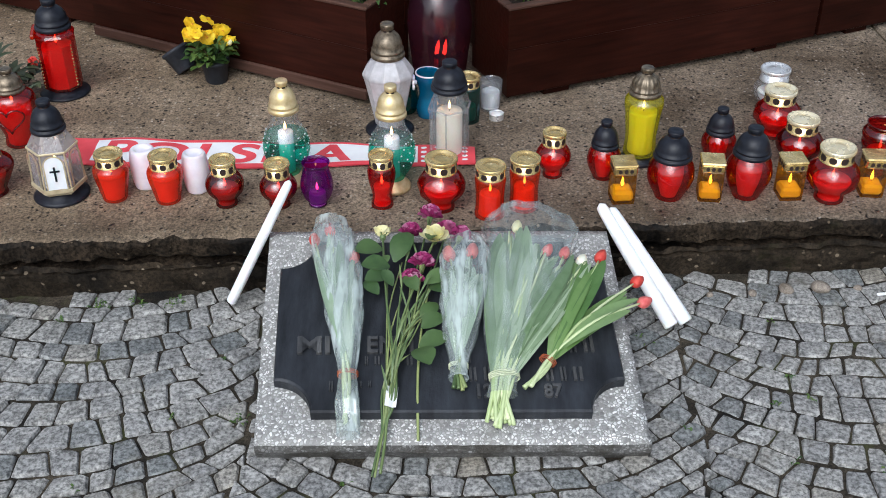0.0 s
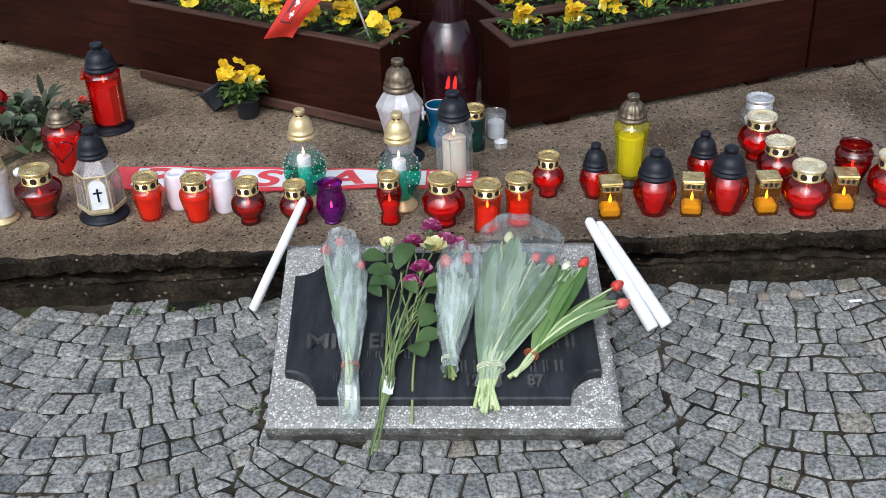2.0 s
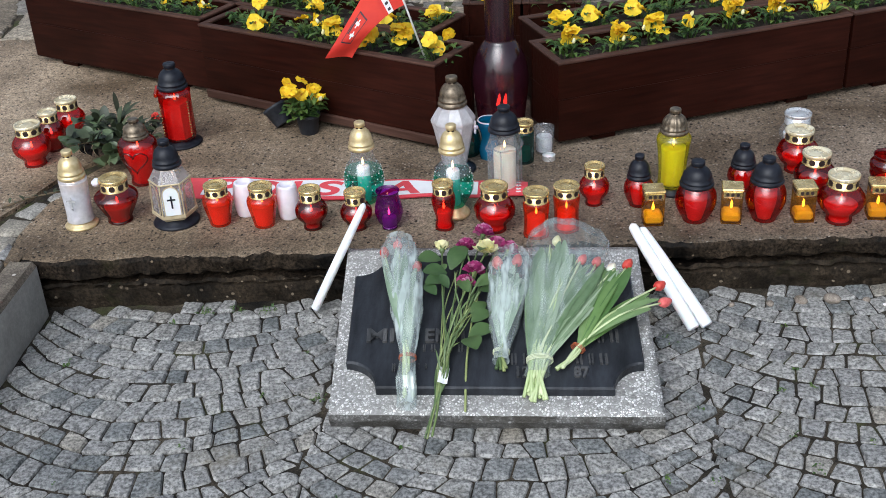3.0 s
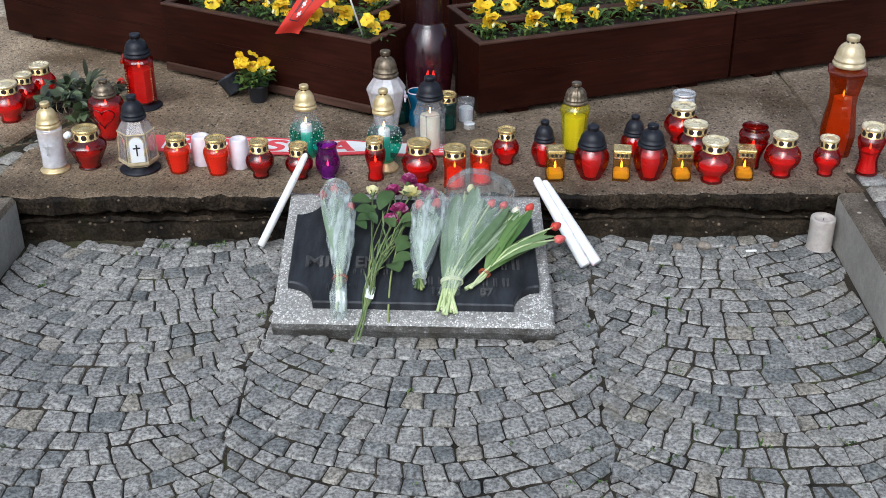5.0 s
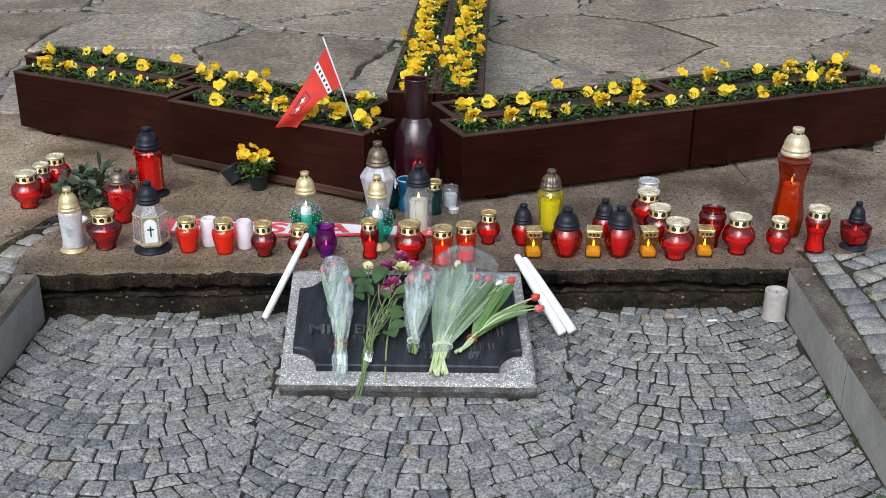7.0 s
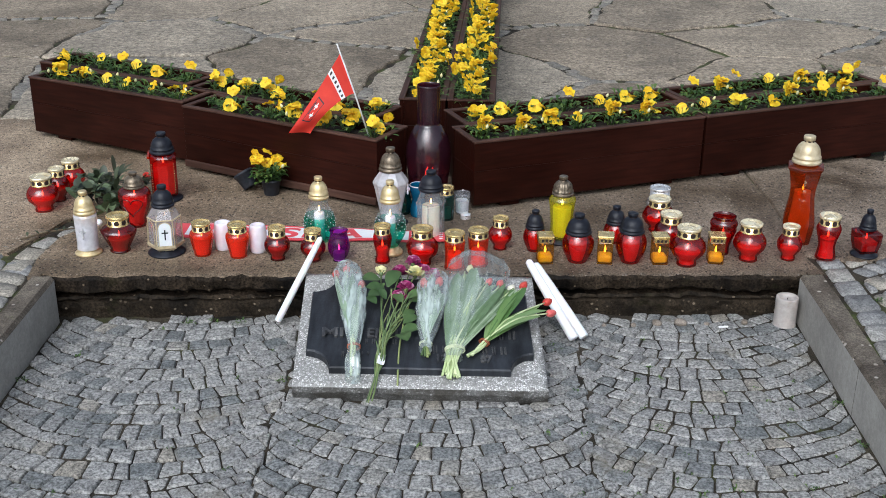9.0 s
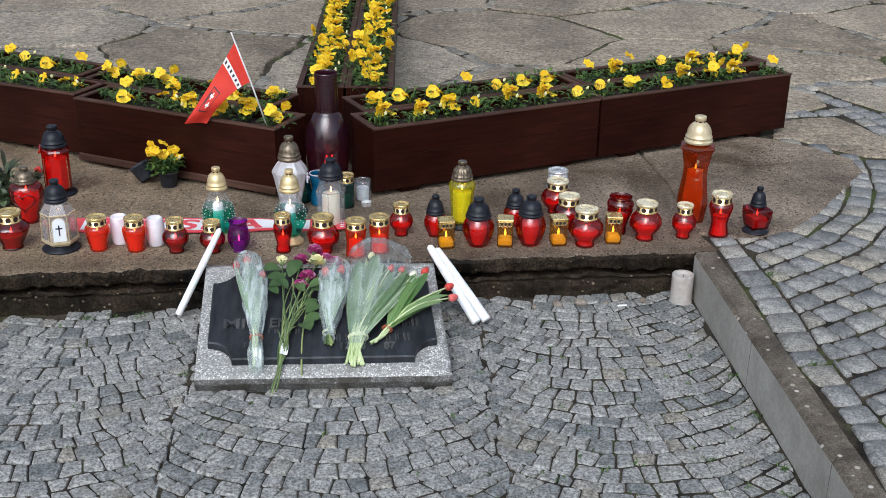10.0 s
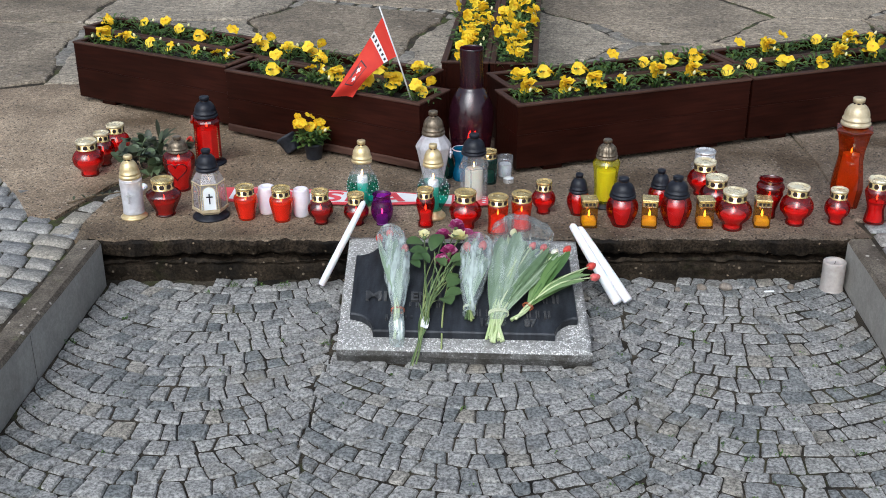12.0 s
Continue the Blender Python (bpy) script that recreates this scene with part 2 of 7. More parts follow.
M_wood = wood("mahogany_stained_wood", (0.0075, 0.0019, 0.0011), (0.029, 0.0072, 0.0042), 0.38)
M_wood_rim = wood("worn_stained_rim", (0.03, 0.014, 0.010), (0.085, 0.046, 0.034), 0.55)


def coat(name, low, high, rough=0.5, scale=40.0, metal=0.0, bump=0.15, pieces=None, sss=0.0, shine=0.5):
    """Paint, plastic, wax, metal, petals and leaves: two tones, fine mottling."""
    m, nt, b = blank(name)
    c = place_of(nt)
    n = noise_of(nt, c, scale, 4.0, 0.6)
    col = ramp_of(nt, n, [(0.32, low), (0.68, high)])
    if pieces:
        col = mix_of(nt, col, ramp_of(nt, piece_random(nt), pieces), 0.6)
    nt.links.new(col, b.inputs["Base Color"])
    b.inputs["Metallic"].default_value = metal
    b.inputs["Specular IOR Level"].default_value = shine
    nt.links.new(ramp_of(nt, n, [(0.2, (max(rough - 0.1, 0.03),)), (0.8, (min(rough + 0.1, 1.0),))]), b.inputs["Roughness"])
    if sss:
        b.inputs["Subsurface Weight"].default_value = sss
        b.inputs["Subsurface Radius"].default_value = (0.02, 0.012, 0.008)
        b.inputs["Subsurface Scale"].default_value = 0.4
    bump_of(nt, b, n, bump, 0.001)
    return m


def thin_leaf(name, low, high, scale, pieces=None, rough=0.5, pass_light=0.3):
    """Leaves and petals: some light passes through."""
    m = coat(name, low, high, rough, scale, 0.0, 0.3, pieces)
    nt = m.node_tree
    b = nt.nodes["Principled BSDF"]
    out = nt.nodes["Material Output"]
    tl = nt.nodes.new("ShaderNodeBsdfTranslucent")
    nt.links.new(b.inputs["Base Color"].links[0].from_socket, tl.inputs["Color"])
    mx = nt.nodes.new("ShaderNodeMixShader")
    mx.inputs[0].default_value = pass_light
    nt.links.new(b.outputs[0], mx.inputs[1]), nt.links.new(tl.outputs[0], mx.inputs[2])
    nt.links.new(mx.outputs[0], out.inputs["Surface"])
    return m


M_gold = coat("gold_lid_metal", (0.56, 0.4, 0.15), (0.95, 0.74, 0.36), 0.24, 30, 0.75)
# the same gold with the sky's pale reflection put into its colour
M_gold_skylit = coat("skylit_gold_lid_metal", (0.74, 0.6, 0.34), (0.97, 0.89, 0.66), 0.26, 26, 0.55)
# gold of the square lid sides, darkened to hold their shade
M_gold_square = coat("shade_toned_square_lid", (0.3, 0.2, 0.06), (0.62, 0.46, 0.18), 0.24, 50, 0.75)
M_cream_gold = coat("cream_gold_plastic", (0.46, 0.37, 0.22), (0.64, 0.55, 0.37), 0.35, 50, 0.3)
M_gold_dull = coat("matt_gold_plastic", (0.6, 0.46, 0.22), (0.78, 0.64, 0.38), 0.4, 60, 0.6)
M_bronze = coat("tarnished_bronze_lid", (0.07, 0.055, 0.038), (0.25, 0.2, 0.14), 0.36, 75, 0.6)
M_silver = coat("silver_lid_metal", (0.7, 0.7, 0.7), (0.88, 0.88, 0.87), 0.3, 60, 0.7)
M_black = coat("black_plastic_lid", (0.006, 0.007, 0.011), (0.016, 0.018, 0.026), 0.42, 60, shine=0.28)
M_hole = coat("vent_hole_dark", (0.01, 0.006, 0.004), (0.03, 0.012, 0.008), 0.7, 60)
M_wax_white = coat("white_wax", (0.77, 0.78, 0.79), (0.86, 0.87, 0.88), 0.45, 30, 0, 0.1, sss=0.3)
M_wax_cream = coat("cream_wax", (0.76, 0.7, 0.55), (0.84, 0.79, 0.66), 0.5, 30, 0, 0.1, sss=0.4)
M_wax_red = coat("red_wax", (0.85, 0.1, 0.035), (0.94, 0.17, 0.06), 0.5, 30, 0, 0.1, sss=0.3)
M_wax_yellow = coat("yellow_wax", (0.85, 0.75, 0.05), (0.9, 0.82, 0.12), 0.5, 30, 0, 0.1, sss=0.3)
M_wax_orange = coat("orange_wax", (0.94, 0.7, 0.1), (0.97, 0.82, 0.2), 0.5, 30, 0, 0.1, sss=0.3)
M_wax_purple = coat("purple_wax", (0.3, 0.01, 0.4), (0.45, 0.03, 0.55), 0.5, 30, 0, 0.1)
M_wax_grey = coat("weathered_grey_wax", (0.34, 0.305, 0.28), (0.48, 0.44, 0.41), 0.55, 45, 0, 0.3, sss=0.2)
M_wax_green = coat("green_wax", (0.05, 0.5, 0.36), (0.1, 0.6, 0.45), 0.5, 30, 0, 0.1)
M_insert = coat("white_plastic_insert", (0.66, 0.61, 0.67), (0.8, 0.76, 0.81), 0.35, 20, 0, 0.05, sss=0.3)
M_wick = coat("burnt_wick", (0.02, 0.015, 0.012), (0.05, 0.04, 0.03), 0.8, 80)
M_pot = coat("black_plant_pot", (0.014, 0.016, 0.021), (0.032, 0.035, 0.043), 0.5, 50, shine=0.3)
M_leaf = thin_leaf("pansy_foliage", (0.03, 0.075, 0.016), (0.09, 0.165, 0.035), 60,
                   [(0.0, (0.025, 0.06, 0.02)), (0.5, (0.07, 0.14, 0.03)), (1.0, (0.19, 0.27, 0.06))])
M_petal = thin_leaf("yellow_pansy_petal", (0.84, 0.56, 0.006), (0.93, 0.7, 0.02), 70,
                    [(0.0, (0.9, 0.5, 0.003)), (0.5, (0.92, 0.66, 0.012)), (1.0, (0.93, 0.78, 0.07))], 0.6)
M_eye = coat("pansy_throat", (0.6, 0.2, 0.005), (0.8, 0.38, 0.01), 0.6, 90)
M_tulip_leaf = thin_leaf("tulip_leaf", (0.15, 0.23, 0.115), (0.29, 0.39, 0.24), 25,
                         [(0.0, (0.09, 0.16, 0.065)), (0.5, (0.25, 0.35, 0.2)), (1.0, (0.46, 0.55, 0.4))], 0.4, 0.2)
# leaves under cellophane: the film's whitish haze is put into their colour
M_film_hazed_leaf = thin_leaf("film_hazed_tulip_leaf", (0.24, 0.34, 0.22), (0.44, 0.54, 0.41), 25,
                        [(0.0, (0.16, 0.25, 0.14)), (0.5, (0.38, 0.48, 0.35)), (1.0, (0.62, 0.7, 0.58))], 0.4, 0.2)
M_fresh_leaf = thin_leaf("fresh_tulip_leaf", (0.1, 0.2, 0.05), (0.21, 0.33, 0.12), 25,
                         [(0.0, (0.05, 0.12, 0.03)), (0.5, (0.16, 0.27, 0.08)), (1.0, (0.3, 0.41, 0.2))], 0.36, 0.2)
M_stem = coat("pale_cut_stem", (0.42, 0.5, 0.22), (0.62, 0.68, 0.4), 0.45, 30, pieces=[(0.0, (0.3, 0.42, 0.16)), (1.0, (0.7, 0.75, 0.5))])
M_green_stem = coat("green_stem", (0.05, 0.09, 0.035), (0.11, 0.17, 0.07), 0.45, 30, pieces=[(0.0, (0.06, 0.1, 0.035)), (0.5, (0.14, 0.2, 0.07)), (1.0, (0.42, 0.46, 0.17))])
M_tulip = thin_leaf("red_tulip_petal", (0.5, 0.03, 0.026), (0.7, 0.1, 0.07), 60, None, 0.45, 0.15)
M_tulip_pink = thin_leaf("pink_tulip_petal", (0.7, 0.1, 0.1), (0.84, 0.25, 0.22), 60, None, 0.45, 0.2)
M_carnation = thin_leaf("purple_carnation_petal", (0.24, 0.01, 0.09), (0.46, 0.05, 0.22), 160,
                        [(0.0, (0.14, 0.005, 0.05)), (0.6, (0.42, 0.04, 0.19)), (1.0, (0.8, 0.48, 0.64))], 0.6, 0.2)
M_rose = thin_leaf("pale_yellow_rose_petal", (0.84, 0.78, 0.36), (0.9, 0.87, 0.58), 50, None, 0.5, 0.25)
M_rose_leaf = thin_leaf("rose_leaf", (0.03, 0.07, 0.02), (0.075, 0.135, 0.04), 50,
                        [(0.0, (0.022, 0.055, 0.018)), (1.0, (0.11, 0.175, 0.055))], 0.42, 0.12)
M_ever = thin_leaf("dark_evergreen_leaf", (0.018, 0.024, 0.013), (0.05, 0.066, 0.034), 70,
                   [(0.0, (0.016, 0.014, 0.010)), (0.5, (0.038, 0.05, 0.024)), (0.85, (0.07, 0.09, 0.045)), (1.0, (0.12, 0.14, 0.075))], 0.5, 0.1)
M_spray_leaf = thin_leaf("olive_spray_leaf", (0.05, 0.085, 0.035), (0.13, 0.18, 0.085), 60,
                         [(0.0, (0.04, 0.06, 0.028)), (1.0, (0.17, 0.22, 0.12))], 0.35, 0.12)
M_ribbon = coat("black_satin_ribbon", (0.012, 0.011, 0.012), (0.03, 0.028, 0.03), 0.3, 60)
M_band = coat("brown_rubber_band", (0.3, 0.07, 0.03), (0.42, 0.12, 0.05), 0.5, 60)
M_raffia = coat("pale_string", (0.5, 0.55, 0.35), (0.65, 0.68, 0.48), 0.7, 90)
M_tag = coat("white_paper_tag", (0.76, 0.76, 0.76), (0.84, 0.84, 0.84), 0.7, 40)
M_twig = coat("brown_twig", (0.07, 0.05, 0.03), (0.15, 0.11, 0.06), 0.7, 60)


def cloth(name, low, high, weave=900.0):
    m = coat(name, low, high, 0.85, 18, 0, 0.2)
    nt = m.node_tree
    b = nt.nodes["Principled BSDF"]
    b.inputs["Sheen Weight"].default_value = 0.15
    return m


M_red_cloth = cloth("red_knit", (0.6, 0.03, 0.045), (0.72, 0.06, 0.08))
M_white_cloth = cloth("white_knit", (0.74, 0.74, 0.76), (0.83, 0.83, 0.84))
M_flag = thin_leaf("red_flag_cloth", (0.66, 0.03, 0.018), (0.76, 0.055, 0.03), 12, None, 0.7, 0.3)
M_flag_white = thin_leaf("white_flag_print", (0.78, 0.78, 0.78), (0.84, 0.84, 0.84), 12, None, 0.7, 0.2)
M_flag_dark = thin_leaf("dark_flag_print", (0.02, 0.02, 0.03), (0.05, 0.04, 0.05), 12, None, 0.7, 0.1)
M_pole = coat("grey_plastic_pole", (0.55, 0.55, 0.54), (0.68, 0.68, 0.66), 0.4, 30)


def glass(name, tint, body=0.3, rough=0.06, body_tint=None, scale=35.0, gloss=0.075):
    """Coloured lantern glass: tinted light passes, a little is scattered, the surface shines."""
    m, nt, b = blank(name)
    out = nt.nodes["Material Output"]
    nt.nodes.remove(b)
    tr = nt.nodes.new("ShaderNodeBsdfTransparent")
    tr.inputs["Color"].default_value = (*tint, 1)
    n = noise_of(nt, place_of(nt), scale, 3.0)
    bt = body_tint or tint
    col = ramp_of(nt, n, [(0.3, tuple(c * 0.75 for c in bt)), (0.7, bt)])
    df = nt.nodes.new("ShaderNodeBsdfDiffuse")
    tl = nt.nodes.new("ShaderNodeBsdfTranslucent")
    nt.links.new(col, df.inputs["Color"]), nt.links.new(col, tl.inputs["Color"])
    add = nt.nodes.new("ShaderNodeMixShader")
    nt.links.new(df.outputs[0], add.inputs[1]), nt.links.new(tl.outputs[0], add.inputs[2])
    mx = nt.nodes.new("ShaderNodeMixShader")
    mx.inputs[0].default_value = body
    nt.links.new(tr.outputs[0], mx.inputs[1]), nt.links.new(add.outputs[0], mx.inputs[2])
    gl = nt.nodes.new("ShaderNodeBsdfGlossy")
    gl.inputs["Roughness"].default_value = rough
    lw = nt.nodes.new("ShaderNodeLayerWeight")  # the same sheen on both sides of the wall
    lw.inputs["Blend"].default_value = 0.5
    pw = node(nt, "ShaderNodeMath")
    pw.operation = "POWER"
    pw.inputs[1].default_value = 3.5
    nt.links.new(lw.outputs["Facing"], pw.inputs[0])
    fr = nt.nodes.new("ShaderNodeMath")
    fr.operation = "MULTIPLY_ADD"
    fr.inputs[1].default_value, fr.inputs[2].default_value = 0.3, gloss
    nt.links.new(pw.outputs[0], fr.inputs[0])
    bp = node(nt, "ShaderNodeBump", Strength=0.25, Distance=0.002)
    nt.links.new(n, bp.inputs["Height"])
    nt.links.new(bp.outputs[0], gl.inputs["Normal"]), nt.links.new(bp.outputs[0], lw.inputs["Normal"])
    top = nt.nodes.new("ShaderNodeMixShader")
    nt.links.new(fr.outputs[0], top.inputs[0]), nt.links.new(mx.outputs[0], top.inputs[1]), nt.links.new(gl.outputs[0], top.inputs[2])
    nt.links.new(top.outputs[0], out.inputs["Surface"])
    return m


G_red = glass("red_glass", (0.82, 0.036, 0.022), 0.14, 0.03, (0.44, 0.012, 0.010), gloss=0.085)
G_dark_red = glass("dark_red_glass", (0.56, 0.013, 0.013), 0.14, 0.03, (0.22, 0.006, 0.008), gloss=0.09)
G_bright_red = glass("bright_red_plastic", (0.94, 0.2, 0.05), 0.26, 0.08, (0.92, 0.1, 0.025))
G_amber = glass("amber_glass", (0.86, 0.6, 0.04), 0.12, 0.04, (0.36, 0.17, 0.008))
G_orange = glass("orange_glass", (0.66, 0.16, 0.012), 0.3, 0.05, (0.44, 0.075, 0.008))
G_yellow = glass("yellow_glass", (0.9, 0.88, 0.1), 0.25, 0.05, (0.75, 0.72, 0.05))
G_green = glass("teal_green_glass", (0.16, 0.72, 0.58), 0.16, 0.05, (0.03, 0.36, 0.26))
G_teal = glass("dark_teal_glass", (0.04, 0.28, 0.24), 0.3, 0.06, (0.01, 0.12, 0.11))
G_blue = glass("blue_glass", (0.1, 0.55, 0.8), 0.45, 0.05, (0.03, 0.36, 0.62))
G_purple = glass("purple_glass", (0.5, 0.03, 0.55), 0.3, 0.05, (0.18, 0.008, 0.22))
G_clear = glass("clear_glass", (0.94, 0.95, 0.96), 0.14, 0.06, (0.8, 0.82, 0.85))
G_frost = glass("frosted_clear_plastic", (0.93, 0.93, 0.95), 0.34, 0.1, (0.78, 0.76, 0.78))
G_milky = glass("silvered_glass", (0.9, 0.9, 0.94), 0.78, 0.1, (0.96, 0.95, 0.98), 60.0, 0.14)
G_bottle = glass("deep_ruby_bottle_glass", (0.26, 0.012, 0.022), 0.22, 0.2, (0.15, 0.04, 0.085), 22.0, 0.085)


def cellophane(name, low, mid, high):
    """Clear film: wrinkles scatter more white light than the flat parts."""
    m = glass(name, (0.97, 0.98, 0.98), 0.2, 0.14, (0.8, 0.9, 0.88), 24.0)
    nt = m.node_tree
    n = noise_of(nt, place_of(nt), 10.0, 3.0, 0.55, (5.0, 0.8, 1.2))
    amount = ramp_of(nt, n, [(0.36, (low,)), (0.52, (mid,)), (0.62, (high,))])
    for x in nt.nodes:
        if x.bl_idname == "ShaderNodeMixShader" and abs(x.inputs[0].default_value - 0.2) < 1e-4 and not x.inputs[0].is_linked:
            nt.links.new(amount, x.inputs[0])
        if x.bl_idname == "ShaderNodeMixShader" and abs(x.inputs[0].default_value - 0.5) < 1e-4 and not x.inputs[0].is_linked:
            x.inputs[0].default_value = 0.15
        if x.bl_idname == "ShaderNodeBump":
            x.inputs["Strength"].default_value = 0.4
    return m


G_film = cellophane("crumpled_cellophane", 0.14, 0.32, 0.62)
G_film_clear = cellophane("clear_cellophane", 0.06, 0.13, 0.28)


def flame_material():
    m, nt, b = blank("candle_flame")
    b.inputs["Base Color"].default_value = (0.9, 0.4, 0.1, 1)
    b.inputs["Emission Color"].default_value = (1.0, 0.5, 0.16, 1)
    b.inputs["Emission Strength"].default_value = 9.0
    return m


M_flame = flame_material()


# ---- mesh helpers ----
def finish(ob, material, smooth=False):
    me = ob.data
    for mt in material if isinstance(material, (list, tuple)) else [material]:
        me.materials.append(mt)
    if smooth:
        me.polygons.foreach_set("use_smooth", [True] * len(me.polygons))
    me.update()
    return ob


def part(name, bm, material, parent=None, label="", smooth=False, m=None):
    """Links a bmesh as one mesh object under a thing or under a part."""
    me = bpy.data.meshes.new(name)
    bm.normal_update()
    bm.to_mesh(me)
    bm.free()
    ob = finish(new(name, me), material, smooth)
    if parent:
        ob.parent = parent
    if m:
        ob.matrix_basis = m
    return tagged(ob, label)


def thing(name, m, label, category, group=""):
    ob = new(name)
    ob.empty_display_size = 0.05
    ob.matrix_basis = m
    return tagged(ob, label, category, group)


def box(bm, lo, hi, bevel=0.0, turn=None):
    made = bmesh.ops.create_cube(bm, size=1.0)["verts"]
    c, s = (Vector(lo) + Vector(hi)) / 2, Vector(hi) - Vector(lo)
    for v in made:
        v.co = Vector((v.co.x * s.x, v.co.y * s.y, v.co.z * s.z)) + c
        if turn:
            v.co = turn @ v.co
    if bevel:
        edges = {e for v in made for e in v.link_edges}
        bmesh.ops.bevel(bm, geom=list(edges), offset=bevel, segments=1, affect="EDGES", profile=0.7)


def lathe(bm, prof, seg=28, shape=None, turn=0.0, at=(0, 0, 0)):
    """Turns a profile of (radius, height); shape(angle, height fraction) swells or flutes it. Zero radii close the form."""
    rings = []
    z0, z1 = prof[0][1], prof[-1][1]
    for r, z in prof:
        if r <= 1e-6:
            rings.append([bm.verts.new((at[0], at[1], at[2] + z))])
            continue
        ring = []
        for k in range(seg):
            a = turn + math.tau * k / seg
            q = r * (shape(a, (z - z0) / max(z1 - z0, 1e-6)) if shape else 1.0)
            ring.append(bm.verts.new((at[0] + q * math.cos(a), at[1] + q * math.sin(a), at[2] + z)))
        rings.append(ring)
    for lo, hi in zip(rings, rings[1:]):
        for k in range(seg):
            j = (k + 1) % seg
            if len(lo) == 1 and len(hi) == 1:
                continue
            if len(lo) == 1:
                bm.faces.new((lo[0], hi[j], hi[k]))
            elif len(hi) == 1:
                bm.faces.new((lo[k], lo[j], hi[0]))
            else:
                bm.faces.new((lo[k], lo[j], hi[j], hi[k]))
    return rings


def smooth_profile(prof, steps=4):
    """Rounds a coarse profile with a Catmull-Rom curve."""
    out = []
    n = len(prof)
    for i in range(n - 1):
        p = [Vector((*prof[min(max(i + d, 0), n - 1)], 0)) for d in (-1, 0, 1, 2)]
        for k in range(steps):
            t = k / steps
            q = 0.5 * ((2 * p[1]) + (p[2] - p[0]) * t + (2 * p[0] - 5 * p[1] + 4 * p[2] - p[3]) * t * t + (3 * p[1] - p[0] - 3 * p[2] + p[3]) * t ** 3)
            out.append((max(q.x, 0.0), q.y))
    out.append(prof[-1])
    return out


def curve_points(pts, steps=6):
    out = []
    n = len(pts)
    for i in range(n - 1):
        p = [Vector(pts[min(max(i + d, 0), n - 1)]) for d in (-1, 0, 1, 2)]
        for k in range(steps):
            t = k / steps
            out.append(0.5 * ((2 * p[1]) + (p[2] - p[0]) * t + (2 * p[0] - 5 * p[1] + 4 * p[2] - p[3]) * t * t + (3 * p[1] - p[0] - 3 * p[2] + p[3]) * t ** 3))
    out.append(Vector(pts[-1]))
    return out


def tube(bm, pts, r0, r1=None, seg=7):
    r1 = r0 if r1 is None else r1
    pts = [Vector(p) for p in pts]
    rings = []
    for i, p in enumerate(pts):
        d = (pts[min(i + 1, len(pts) - 1)] - pts[max(i - 1, 0)]).normalized()
        side = d.cross(Vector((0.13, 0.31, 0.94))).normalized()
        up = side.cross(d)
        r = r0 + (r1 - r0) * i / max(len(pts) - 1, 1)
        rings.append([bm.verts.new(p + r * (math.cos(math.tau * k / seg) * side + math.sin(math.tau * k / seg) * up)) for k in range(seg)])
    for lo, hi in zip(rings, rings[1:]):
        for k in range(seg):
            j = (k + 1) % seg
            bm.faces.new((lo[k], lo[j], hi[j], hi[k]))
    bm.faces.new(rings[0][::-1]), bm.faces.new(rings[-1])


def ribbon(bm, pts, width, up, fold=0.25, shape=lambda t: math.sin(math.pi * min(max(t, 0.02), 0.985)) ** 0.7):
    """A leaf along a path: a folded midrib and two halves."""
    rows = []
    n = len(pts)
    for i, p in enumerate(pts):
        p = Vector(p)
        d = (Vector(pts[min(i + 1, n - 1)]) - Vector(pts[max(i - 1, 0)])).normalized()
        u = Vector(up)
        s = d.cross(u).normalized()
        u = s.cross(d)
        w = width * shape(i / (n - 1)) / 2
        rows.append([bm.verts.new(p - s * w + u * w * fold), bm.verts.new(p), bm.verts.new(p + s * w + u * w * fold)])
    for a, b in zip(rows, rows[1:]):
        for k in (0, 1):
            bm.faces.new((a[k], a[k + 1], b[k + 1], b[k]))


def hnoise(x, y, z=0.0):
    return noise.noise(Vector((x, y, z)))


TOP = 0.16  # level of the plaza above the sunken court


def front_line(x):
    """The plaza's front edge above the court."""
    return 2.07 + 0.052 * x


# ---- ground: one sheet with the sunken court cut out ----
bm = bmesh.new()
xs, ys = [-300, -60, -12, -1.30, 1.32, 12, 60, 300], [-300, -60, -3.2, 2.20, 9, 60, 300]
grid = [[bm.verts.new((x, y, 0.1475)) for y in ys] for x in xs]
for i in range(len(xs) - 1):
    for j in range(len(ys) - 1):
        if not (xs[i] == -1.30 and ys[j] == -3.2):
            bm.faces.new((grid[i][j], grid[i + 1][j], grid[i + 1][j + 1], grid[i][j + 1]))
tagged(part("ground", bm, M_joint, None, "dark earth and moss in the joints of the plaza"), kind="structure", category="ground")

bm = bmesh.new()
bmesh.ops.create_grid(bm, x_segments=110, y_segments=220, size=0.5)
for v in bm.verts:
    v.co = Vector((0.01 + v.co.x * 2.64, -0.52 + v.co.y * 5.4, 0))
    v.co.z = -0.0075 + 0.006 * hnoise(v.co.x * 9, v.co.y * 9)
    sandy = min(max((v.co.x - 0.62 + 0.35 * hnoise(v.co.x * 2, v.co.y * 2, 8.0)) / 0.5, 0.0), 1.0)
    v.co.z += 0.0024 * sandy
court = tagged(part("pavement", bm, M_grout, None, "sunken court of small grey granite setts laid in arcs", True), kind="structure", category="pavement")


